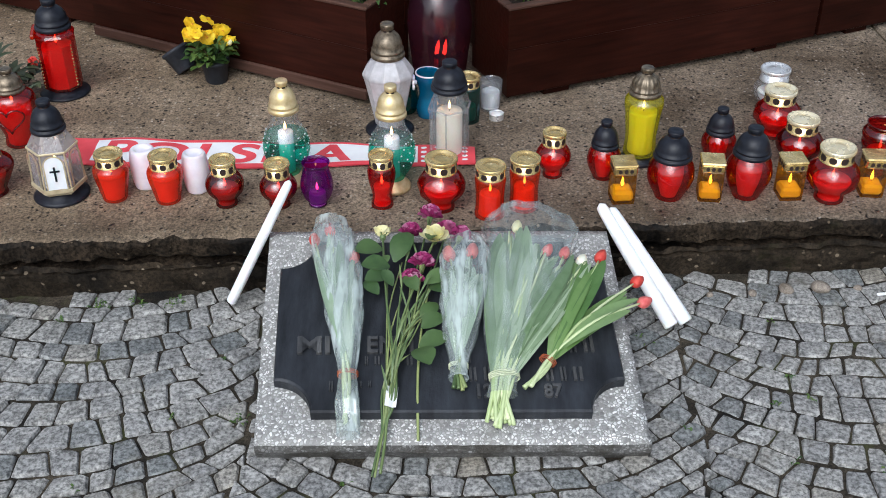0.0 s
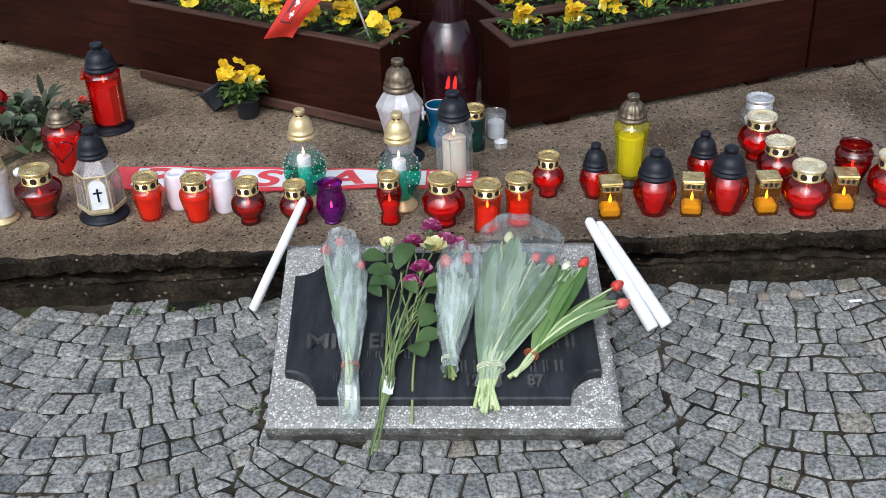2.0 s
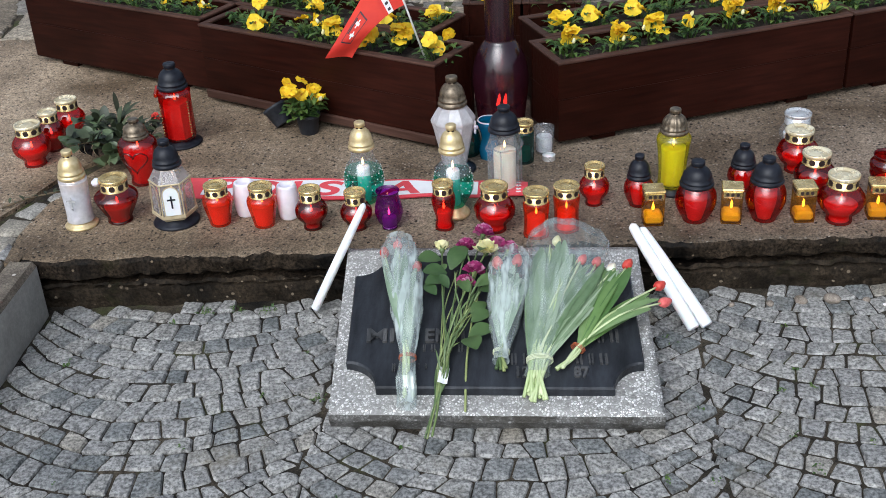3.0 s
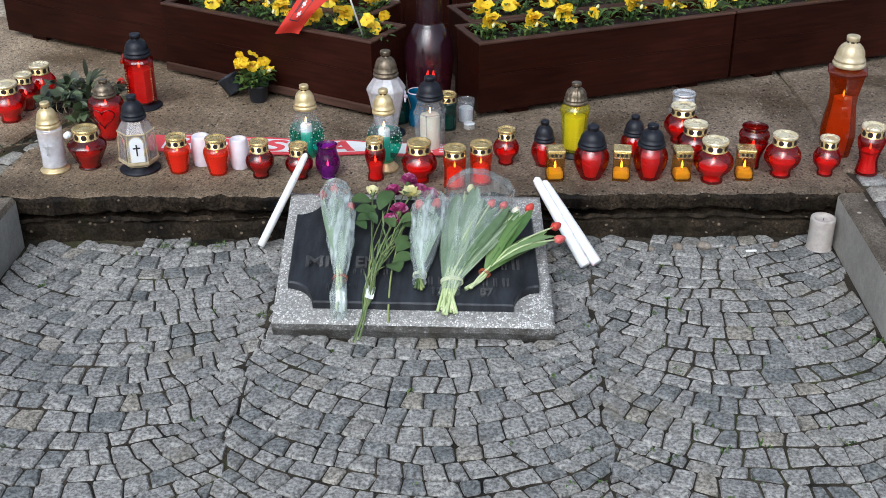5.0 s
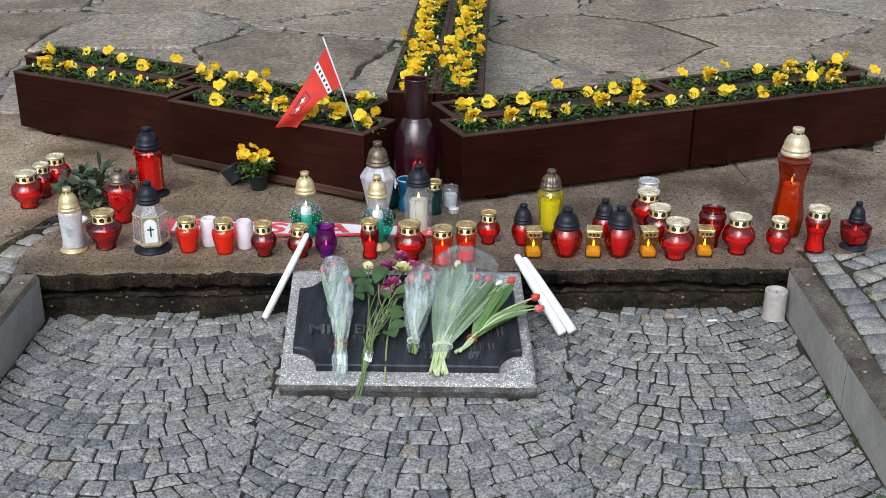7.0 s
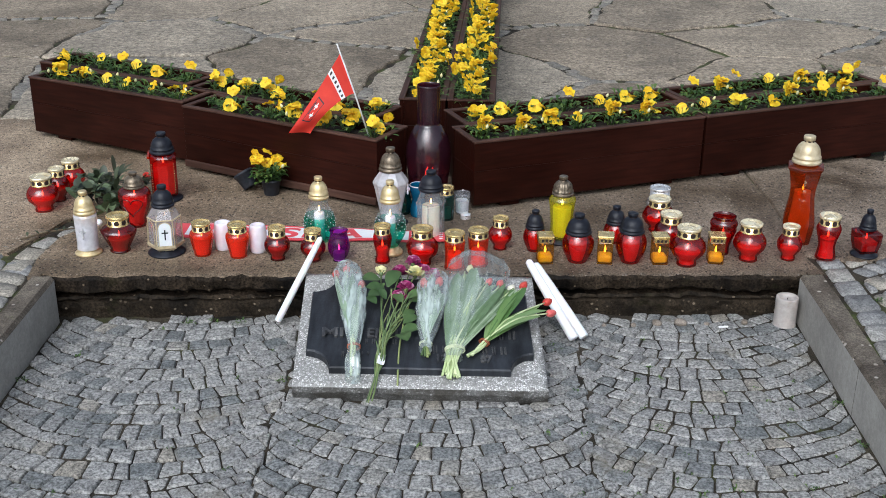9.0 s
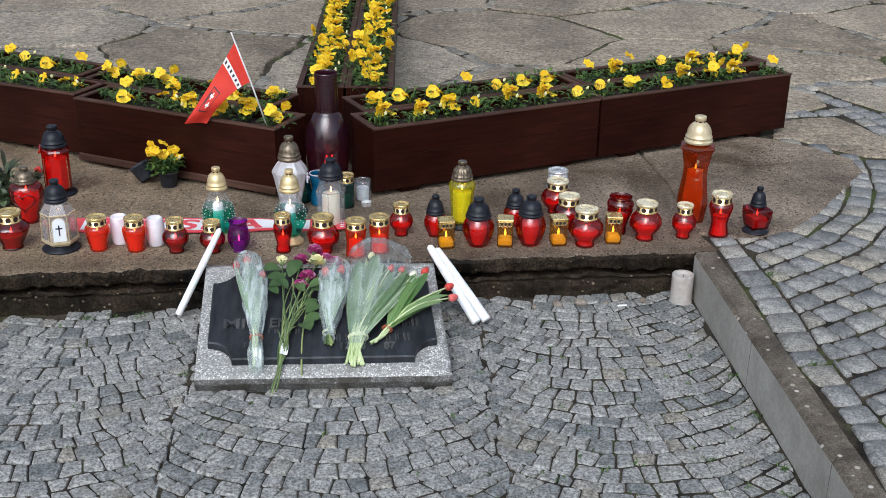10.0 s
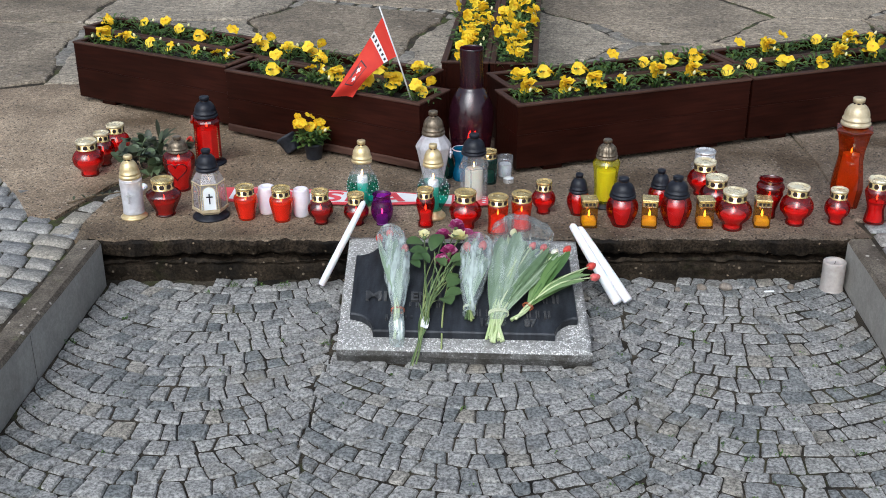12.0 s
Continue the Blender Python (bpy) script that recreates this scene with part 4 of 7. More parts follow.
def dome_lid(parent, r, z, h, material, label, shape=None, sides=28):
    bm = bmesh.new()
    prof = [(r * 0.88, 0.0), (r * 1.06, 0.0), (r * 1.13, h * 0.02), (r * 1.14, h * 0.10), (r * 1.10, h * 0.13), (r * 1.0, h * 0.15), (r * 1.0, h * 0.18), (r * 1.07, h * 0.20), (r * 1.07, h * 0.25),
            (r * 0.99, h * 0.28), (r * 0.97, h * 0.40), (r * 0.90, h * 0.52), (r * 0.76, h * 0.64), (r * 0.58, h * 0.72), (r * 0.42, h * 0.76), (r * 0.37, h * 0.77), (r * 0.37, h * 0.83), (r * 0.45, h * 0.84),
            (r * 0.46, h * 0.97), (r * 0.42, h), (r * 0.2, h * 0.99), (0, h * 0.975)]
    lathe(bm, prof, sides * (2 if shape else 1), shape)
    lid = part("lid", bm, material, parent, label, sides > 12, pose(0, 0, z))
    bm = bmesh.new()
    slots(bm, r * 0.37, h * 0.80, 6, 0.66, h * 0.052)
    part("vent_band", bm, M_hole, lid, "dark vent openings under the knob")
    return lid


PROFILES = {
    "globe": [(0.0, 0.0), (0.5, 0.0), (0.57, 0.02), (0.56, 0.10), (0.55, 0.17), (0.68, 0.27), (0.92, 0.42), (1.0, 0.58), (0.97, 0.72), (0.8, 0.87), (0.62, 0.95), (0.58, 1.0)],
    "urn": [(0.0, 0.0), (0.5, 0.0), (0.58, 0.025), (0.55, 0.09), (0.6, 0.2), (0.83, 0.48), (1.0, 0.72), (0.96, 0.82), (0.72, 0.94), (0.6, 1.0)],
    "jar": [(0.0, 0.0), (0.58, 0.0), (0.68, 0.03), (0.73, 0.14), (0.84, 0.38), (0.96, 0.64), (1.0, 0.79), (0.95, 0.9), (0.8, 0.97), (0.74, 1.0)],
    "straight": [(0.0, 0.0), (0.86, 0.0), (0.96, 0.03), (0.93, 0.1), (0.88, 0.3), (0.88, 0.55), (0.95, 0.8), (0.98, 0.92), (0.92, 0.98), (0.9, 1.0)],
    "slim": [(0.0, 0.0), (0.72, 0.0), (0.8, 0.03), (0.76, 0.12), (0.68, 0.22), (0.72, 0.36), (0.92, 0.62), (1.0, 0.82), (0.94, 0.93), (0.86, 1.0)],
    "hourglass": [(0.0, 0.0), (0.74, 0.0), (0.82, 0.03), (0.76, 0.16), (0.68, 0.34), (0.74, 0.52), (0.94, 0.76), (1.0, 0.88), (0.92, 0.96), (0.86, 1.0)],
    "ball": [(0.0, 0.0), (0.52, 0.0), (0.6, 0.02), (0.66, 0.1), (0.86, 0.3), (1.0, 0.55), (0.96, 0.76), (0.8, 0.92), (0.7, 1.0)],
    "open": [(0.0, 0.0), (0.5, 0.0), (0.56, 0.03), (0.55, 0.2), (0.72, 0.4), (0.95, 0.62), (0.92, 0.7), (1.0, 0.78), (0.97, 0.85), (0.86, 0.9), (0.8, 0.93), (0.86, 1.0), (0.8, 1.0), (0.75, 0.94)],
    "tulip": [(0.0, 0.0), (0.5, 0.0), (0.55, 0.03), (0.52, 0.07), (0.8, 0.2), (1.0, 0.42), (0.96, 0.6), (0.8, 0.82), (0.78, 0.94), (0.86, 1.0), (0.82, 1.0), (0.75, 0.93)],
}


def flutes(n, depth):
    return lambda a, h: 1.0 + depth * math.cos(n * a) * math.sin(math.pi * min(max(h, 0.0), 1.0))


def swirl(n, depth):
    return lambda a, h: 1.0 + depth * math.cos(n * a + 9 * h) * math.sin(math.pi * min(max(h, 0.0), 1.0))


def grave_candle(x, y, w, h, kind, label, tint=None, lid="gold", lid_h=0.03, lid_r=0.7, shape=None, wax_mat=None, wax_h=0.5, name="grave_candle", yaw=0.0, tilt=0.0):
    root = thing(name, pose(x, y, TOP + 0.0005, tilt, 0, yaw), label, "candle", "grave candles on the plaza edge")
    hb, r = h - lid_h, w / 2 * (1.06 if kind == "globe" else 1.0)
    bm = bmesh.new()
    lathe(bm, smooth_profile([(q * r, s * hb) for q, s in PROFILES[kind]], 3), 32, shape)
    part("glass", bm, tint or G_red, root, "", True)
    # the wax is widened up to its burnt level to carry the flame's glow
    fill = 0.56 if kind == "ball" else 0.76
    prof = [(q * r * fill, s * hb) for q, s in smooth_profile(PROFILES[kind], 3)]
    level = hb * wax_h
    prof = [(0.0, 0.005)] + [(max(q, 0.004), max(z, 0.005)) for q, z in prof[2:] if z < level]
    edge = prof[-1][0]
    bm = bmesh.new()
    lathe(bm, prof + [(edge, level - 0.002), (edge * 0.94, level + 0.001), (edge * 0.5, level - 0.004), (0, level - 0.005)], 24)
    part("wax", bm, wax_mat or M_wax_red, root, "wax candle inside", True)
    flame(root, level + 0.003)
    if lid == "gold":
        # lids of the outer groups carry the sky reflection in their colour
        gold_lid(root, r * lid_r, hb - 0.004, lid_h + 0.004, M_gold_skylit if x > 0.5 or x < -1.3 else M_gold)
    elif lid == "silver":
        gold_lid(root, r * lid_r, hb - 0.004, lid_h + 0.004, M_silver, 0)
    elif lid == "black":
        dome_lid(root, r * lid_r, hb - 0.003, lid_h + 0.003, M_black, "black plastic dome lid")
    elif lid == "dark":
        gold_lid(root, r * lid_r, hb - 0.004, lid_h + 0.004, M_bronze, 8, open_top=True)
    return root


RED = "red glass grave candle with pierced gold lid, burning"
# round-bellied red candles with gold lids
grave_candle(-1.081, 2.240, 0.122, 0.134, "urn", "broad-shouldered dark red glass grave candle with a pale gold lid, burning", G_dark_red, "gold", 0.033, 0.62, flutes(6, 0.03))
for x, y, w, h, g, sh in ((-0.520, 2.188, 0.084, 0.120, G_dark_red, None), (-0.396, 2.183, 0.082, 0.113, G_dark_red, None),
                          (-0.020, 2.170, 0.103, 0.133, G_red, swirl(24, 0.03)), (0.250, 2.318, 0.079, 0.119, G_red, None), (0.890, 2.206, 0.113, 0.138, G_red, swirl(22, 0.035))):
    grave_candle(x, y, w, h, "globe", "round-bellied " + RED, g, "gold", 0.031, 0.65, sh)
for x, y, w, h, g, sh in ((1.113, 2.257, 0.105, 0.139, G_red, swirl(22, 0.035)), (1.254, 2.268, 0.081, 0.126, G_red, None), (-1.480, 2.622, 0.112, 0.138, G_red, None),
                          (-1.459, 2.732, 0.084, 0.134, G_dark_red, None), (-1.440, 2.843, 0.098, 0.131, G_red, None), (0.857, 2.375, 0.108, 0.124, G_dark_red, None), (0.838, 2.520, 0.112, 0.130, G_red, swirl(22, 0.035))):
    grave_candle(x, y, w, h, "globe", "round-bellied " + RED, g, "gold", 0.031, 0.65, sh)
for x, y in ((-0.786, 2.215), (-0.659, 2.205)):
    grave_candle(x, y, 0.083, 0.122, "jar", "bright orange-red tapered grave candle with a gold lid, burning", G_bright_red, "gold", 0.028, 0.76, None, M_wax_red, 0.7)
for x, y in ((0.091, 2.140), (0.171, 2.173)):
    grave_candle(x, y, 0.072, 0.130, "straight", "bright red ribbed cylindrical grave candle with a gold lid, burning", G_bright_red, "gold", 0.026, 0.92, flutes(12, 0.03), M_wax_red, 0.55)
grave_candle(-0.157, 2.182, 0.065, 0.136, "slim", "slim waisted red grave candle with a gold lid, burning", G_red, "gold", 0.03, 0.84, None, M_wax_red, 0.5)
grave_candle(1.389, 2.287, 0.085, 0.160, "hourglass", "waisted red glass grave candle with a pierced gold lid, burning", G_red, "gold", 0.034, 0.82, None, M_wax_red, 0.6)
grave_candle(1.031, 2.315, 0.096, 0.140, "open", "dark red glass grave candle with a rimmed open neck, burning", G_dark_red, "", 0.0)
grave_candle(0.862, 2.668, 0.095, 0.118, "globe", "clear round glass candle with white wax and a silver lid", G_clear, "silver", 0.03, 0.74, None, M_wax_white, 0.6)
# red globes with black domes
for x, y, w, h, lh in ((0.515, 2.219, 0.108, 0.174, 0.068), (0.698, 2.222, 0.105, 0.180, 0.068), (0.371, 2.309, 0.080, 0.152, 0.066), (0.666, 2.400, 0.084, 0.138, 0.064)):
    grave_candle(x, y, w, h, "ball", "round dark red grave candle under a black dome lid", G_red, "black", lh, 0.74, flutes(18, 0.028), M_wax_red, 0.8)


def square_candle(x, y, yaw):
    """A small square amber candle under a square gold lid."""
    root = thing("square_candle", pose(x, y, TOP + 0.0005, 0, 0, yaw), "small square amber glass candle with gold lid, burning", "candle", "square amber candles")
    q = math.sqrt(2)
    bm = bmesh.new()
    lathe(bm, [(0, 0), (0.0255 * q, 0), (0.027 * q, 0.003), (0.027 * q, 0.078), (0.025 * q, 0.082), (0.023 * q, 0.082)], 4, None, math.pi / 4)
    bmesh.ops.bevel(bm, geom=[e for e in bm.edges if abs(e.verts[0].co.z - e.verts[1].co.z) > 0.02], offset=0.004, segments=2, affect="EDGES")
    part("glass", bm, G_amber, root)
    bm = bmesh.new()
    box(bm, (-0.0238, -0.0238, 0.004), (0.0238, 0.0238, 0.031), 0.006)
    part("wax", bm, M_wax_orange, root)
    flame(root, 0.035, 1.15)
    bm = bmesh.new()
    box(bm, (-0.0272, -0.0272, 0.078), (0.0272, 0.0272, 0.098), 0.003)
    lid = part("lid", bm, M_gold_square, root, "square gold-coloured metal lid")
    bm = bmesh.new()
    box(bm, (-0.0288, -0.0288, 0.0975), (0.0288, 0.0288, 0.1035), 0.0028)
    part("lid_top", bm, M_gold, lid, "flat gold top plate")
    bm = bmesh.new()
    for side in range(4):
        for k in (-1, 0, 1):
            ring = [Vector((0.013 * k + 0.0046 * math.cos(math.tau * j / 8), -0.0276, 0.088 + 0.0055 * math.sin(math.tau * j / 8))) for j in range(8)]
            bm.faces.new([bm.verts.new(Matrix.Rotation(side * math.pi / 2, 3, "Z") @ p) for p in ring])
    part("vent_band", bm, M_hole, lid, "row of dark round vent holes")
    return root


for x, y, yaw in ((0.402, 2.205, 4), (0.609, 2.214, -6), (0.797, 2.219, 3), (0.993, 2.232, -4)):
    square_candle(x, y, yaw)


def hex_points(r, turn=0.0, n=6):
    return [(r * math.cos(turn + math.tau * k / n), r * math.sin(turn + math.tau * k / n)) for k in range(n)]


def face_turn(sides):
    """Turns a face, not an arris, to the front."""
    return -math.pi / 2 + math.pi / sides


def round_foot(parent, r, h, material, label, z=0.0):
    bm = bmesh.new()
    lathe(bm, [(0, z), (r, z), (r * 1.02, z + h * 0.2), (r * 0.94, z + h * 0.4), (r * 0.7, z + h * 0.7), (r * 0.66, z + h), (0, z + h)], 32)
    part("foot", bm, material, parent, label, True)


def cross_mark(parent, z, y, s, material):
    bm = bmesh.new()
    box(bm, (-0.0018 * s, y - 0.0015, z - 0.016 * s), (0.0018 * s, y, z + 0.014 * s))
    box(bm, (-0.009 * s, y - 0.0017, z + 0.003 * s), (0.009 * s, y - 0.0002, z + 0.0065 * s))
    part("cross_ornament", bm, material, parent, "small dark cross")


def lantern(x, y, yaw, label, sides, foot, body, shoulder, lid, tint, lid_mat, lid_label, foot_mat, wax_mat, wax_h, name="grave_lantern", bars=None, shape=None, foot_h=0.02, lid_shape=None):
    """foot radius; body: radii and heights; shoulder closes it to the lid's radius; lid: radius, height."""
    root = thing(name, pose(x, y, TOP + 0.0005, 0, 0, yaw), label, "lantern", "grave lanterns on the plaza")
    if foot:
        round_foot(root, foot, foot_h, foot_mat, "round foot")
    z0 = foot_h if foot else 0.0
    bm = bmesh.new()
    prof = [(0, z0)] + [(r, z0 + z) for r, z in body] + [(lid[0] * 0.96, z0 + shoulder)]
    lathe(bm, prof if sides < 10 else smooth_profile(prof, 3), sides, shape, face_turn(sides))
    part("glass", bm, tint, root, "", sides > 10)
    if bars:
        rmax = max(r for r, z in body)
        for k, (px, py) in enumerate(hex_points(1.0, face_turn(sides), sides)):
            bm = bmesh.new()
            tube(bm, [(px * r, py * r, z0 + z) for r, z in body], 0.0022, 0.0022, 6)
            part("glazing_bar", bm, bars, root)
        for z in (body[0][1] + 0.002, body[-1][1] - 0.002):
            bm = bmesh.new()
            r = body[0][0] if z < 0.03 else body[-1][0]
            ring = hex_points(r * 1.01, face_turn(sides), sides)
            for a, b in zip(ring, ring[1:] + ring[:1]):
                tube(bm, [(*a, z0 + z), (*b, z0 + z)], 0.0028, 0.0028, 6)
            part("frame_ring", bm, bars, root)
    if wax_mat in (M_wax_red, M_wax_yellow, M_wax_orange):  # wax widened through the body, in place of the flame's even glow
        low = [(r * (0.66 if wax_mat is M_wax_orange else 0.78), z) for r, z in body if z < wax_h - 0.004]
        last = low[-1][0]
        bm = bmesh.new()
        lathe(bm, [(0, z0 + 0.004)] + [(r, z0 + max(z, 0.004)) for r, z in low] + [(last, z0 + wax_h), (last * 0.5, z0 + wax_h - 0.004), (0, z0 + wax_h - 0.005)], sides, shape, face_turn(sides))
        part("wax", bm, wax_mat, root, "wax candle inside", sides > 10)
        flame(root, z0 + wax_h + 0.003)
        dome_lid(root, lid[0], z0 + shoulder - 0.002, lid[1], lid_mat, lid_label, lid_shape)
        return root
    wr = min(r for r, z in body) * 0.7
    wax(root, min(wr, 0.035) if wax_mat is not M_wax_white or sides != 28 else 0.0325, wax_h, z0 + 0.003, wax_mat)
    dome_lid(root, lid[0], z0 + shoulder - 0.002, lid[1], lid_mat, lid_label, lid_shape)
    return root


# six-sided clear lantern with a cross
def arch(bm, half, z0, z1, y, thick, hole=0.0):
    """A round-headed panel facing the front, or only its rim where hole is given."""
    def line(h, top):
        return [(-h, z0)] + [(-h * math.cos(math.pi * k / 12), top + h * math.sin(math.pi * k / 12)) for k in range(13)] + [(h, z0)]
    outer = line(half, z1 - half)
    inner = line(half - hole, z1 - half) if hole else None
    for yy in (y, y - thick):
        o = [bm.verts.new((px, yy, pz)) for px, pz in outer]
        if inner:
            i = [bm.verts.new((px, yy, pz)) for px, pz in inner]
            for k in range(len(o) - 1):
                bm.faces.new((o[k], o[k + 1], i[k + 1], i[k]))
        else:
            bm.faces.new(o)
    bmesh.ops.bridge_loops(bm, edges=[e for e in bm.edges if e.is_boundary]) if not inner else None


ln = lantern(-0.916, 2.232, 14, "six-sided clear lantern with cross panel and black dome lid", 6, 0.064, [(0.048, 0.0), (0.060, 0.012), (0.060, 0.016), (0.054, 0.11), (0.056, 0.114)], 0.152, (0.035, 0.076),
             G_frost, M_black, "black plastic dome lid", M_black, M_wax_white, 0.06, bars=M_cream_gold, foot_h=0.022)
bm = bmesh.new()
lathe(bm, [(0.046, 0.022), (0.060, 0.030), (0.0635, 0.033), (0.0635, 0.042), (0.060, 0.043)], 6, None, face_turn(6))
part("tray", bm, M_cream_gold, ln, "six-sided dull gold tray")
bm = bmesh.new()
arch(bm, 0.021, 0.044, 0.128, -0.0515, 0.003)
part("panel", bm, M_wax_white, ln, "white panel with an arched top")
for turn in (0, 60, -60):
    bm = bmesh.new()
    arch(bm, 0.0235, 0.044, 0.131, -0.0530, 0.0022, 0.0028)
    bmesh.ops.rotate(bm, verts=bm.verts, cent=(0, 0, 0), matrix=Matrix.Rotation(radians(turn), 3, "Z"))
    part("arch_rim", bm, M_cream_gold, ln, "thin arched gold rim")
cross_mark(ln, 0.086, -0.0547, 1.25, M_black)
# clear lantern under a grey-black dome, cream wax
lantern(0.001, 2.425, 20, "tall clear glass lantern with cream wax and black lid", 6, 0.0, [(0.046, 0.0), (0.050, 0.006), (0.050, 0.118), (0.055, 0.128), (0.054, 0.136)], 0.180, (0.040, 0.074),
        G_clear, M_black, "black plastic dome lid", M_black, M_wax_cream, 0.118, bars=G_clear)
# big red lantern
ln = lantern(-1.052, 2.775, 12, "tall red lantern with black dome lid and black foot", 8, 0.066, [(0.046, 0.0), (0.053, 0.006), (0.053, 0.150), (0.056, 0.156), (0.052, 0.162)], 0.172, (0.042, 0.082),
             G_red, M_black, "black plastic dome lid", M_black, M_wax_red, 0.125, foot_h=0.018)
for sx in (-0.042, 0.042):
    bm = bmesh.new()
    for k in range(13):
        box(bm, (sx - 0.0016, -0.0525, 0.04 + k * 0.0095), (sx + 0.0016, -0.0495, 0.0432 + k * 0.0095))
    part("beading", bm, M_gold, ln, "line of gold beads")
bm = bmesh.new()
box(bm, (-0.058, -0.04, 0.175), (-0.048, 0.04, 0.187), 0.002)
part("handle", bm, G_bright_red, ln, "red plastic side tab")
# heart-waisted red lantern
heart = lantern(-1.088, 2.485, 0, "red heart-shaped glass lantern under a dull bronze dome lid", 32, 0.0, [(0.032, 0.0), (0.036, 0.008), (0.034, 0.03), (0.052, 0.085), (0.056, 0.118), (0.05, 0.138)], 0.150, (0.034, 0.058),
        G_red, M_bronze, "tarnished bronze dome lid", M_black, M_wax_red, 0.112, shape=lambda a, h: 1.0 + 0.08 * math.cos(2 * a) * h)
bm = bmesh.new()
loop = []
for k in range(41):
    a = math.tau * k / 40
    z = 0.088 + 0.0024 * (13 * math.cos(a) - 5 * math.cos(2 * a) - 2 * math.cos(3 * a) - math.cos(4 * a))
    hx = 0.0024 * 16 * math.sin(a) ** 3
    r = 0.036 + 0.020 * min(max((z - 0.03) / 0.08, 0), 1)
    loop.append((hx, -math.sqrt(max(r * r - hx * hx, 0.0001)) * 0.97 - 0.002, z))
tube(bm, loop, 0.0024, 0.0024, 6)
part("heart_relief", bm, G_dark_red, heart, "raised heart outline in the glass", True)
# small red lantern with a square body
ln = lantern(1.535, 2.320, 10, "small square red lantern with black dome lid and foot", 4, 0.047, [(0.044, 0.0), (0.052, 0.03), (0.056, 0.070), (0.052, 0.074)], 0.082, (0.026, 0.074),
             G_dark_red, M_black, "black plastic dome lid", M_black, M_wax_red, 0.04, foot_h=0.016)
# yellow lantern
lantern(0.470, 2.392, 10, "tall yellow ribbed glass lantern with silvery dome lid", 32, 0.046, [(0.037, 0.0), (0.040, 0.01), (0.038, 0.05), (0.043, 0.11), (0.048, 0.138), (0.043, 0.15)], 0.160, (0.034, 0.070),
        G_yellow, M_bronze, "ribbed silvery-bronze dome lid", M_black, M_wax_yellow, 0.115, shape=flutes(8, 0.05), foot_h=0.022, lid_shape=flutes(14, 0.05))
# two green lanterns
for x, y in ((-0.385, 2.290), (-0.135, 2.262)):
    ln = lantern(x, y, 0, "teal green dotted glass lantern with gold dome lid", 32, 0.043, [(0.026, 0.0), (0.032, 0.008), (0.052, 0.045), (0.055, 0.078), (0.047, 0.110), (0.033, 0.135)], 0.164, (0.032, 0.078),
                 G_green, M_gold_dull, "matt gold dome lid", M_gold_dull, M_wax_white, 0.105, foot_h=0.028)
    body = [c for c in ln.children if c.name.startswith("glass")][0].data
    body.materials.append(G_clear)
    for f in body.polygons:
        f.material_index = 1 if f.center.z > 0.124 else 0
    for ring_z, rr, n in ((0.085, 0.0560, 15), (0.098, 0.0558, 15), (0.111, 0.0548, 14), (0.124, 0.0520, 13), (0.135, 0.0480, 12)):
        bm = bmesh.new()
        for k in range(n):
            a = math.tau * (k + (0.5 if int(ring_z * 1000) % 2 else 0)) / n
            bmesh.ops.create_icosphere(bm, subdivisions=1, radius=0.0023, matrix=Matrix.Translation((rr * math.cos(a), rr * math.sin(a), ring_z)))
        part("bead_ring", bm, G_milky, ln, "row of bright glass dots", True)
# silvered urn
ln = lantern(-0.152, 2.552, 10, "silvery white glass urn lantern with bronze dome lid", 10, 0.062, [(0.034, 0.0), (0.038, 0.010), (0.060, 0.118), (0.066, 0.138), (0.062, 0.150), (0.05, 0.168)], 0.186, (0.038, 0.088),
             G_milky, M_bronze, "tarnished bronze dome lid", M_black, M_wax_white, 0.08, foot_h=0.022)
bm = bmesh.new()
for k in range(7):
    a = math.tau * k / 7
    bmesh.ops.create_icosphere(bm, subdivisions=1, radius=0.008, matrix=Matrix.Translation((0.062 + 0.002 * math.cos(a), -0.012 + 0.014 * math.cos(a), 0.135 + 0.014 * math.sin(a))) @ Matrix.Diagonal((0.5, 1, 1, 1)))
bmesh.ops.create_icosphere(bm, subdivisions=1, radius=0.008, matrix=Matrix.Translation((0.064, -0.012, 0.135)))
part("rosette", bm, M_insert, ln, "moulded white rosette", True)
# tall orange lantern
lantern(1.325, 2.432, 15, "very tall waisted orange glass lantern with cream gold lid", 6, 0.0, [(0.046, 0.0), (0.052, 0.005), (0.063, 0.075), (0.062, 0.09), (0.0485, 0.18), (0.050, 0.215), (0.062, 0.276), (0.070, 0.287), (0.068, 0.292), (0.05, 0.299)], 0.304, (0.045, 0.098),
        G_orange, M_cream_gold, "cream-gold dome lid", M_black, M_wax_orange, 0.195)
# white candle under a gold dome
ln = lantern(-1.185, 2.216, 0, "white candle lantern with gold dome lid and small cross", 28, 0.046, [(0.034, 0.0), (0.037, 0.004), (0.036, 0.03), (0.039, 0.118), (0.037, 0.122)], 0.130, (0.033, 0.082),
             G_milky, M_gold_dull, "matt gold dome lid", M_gold_dull, M_wax_white, 0.1, foot_h=0.018)
cross_mark(ln, 0.085, -0.0405, 1.3, M_silver)


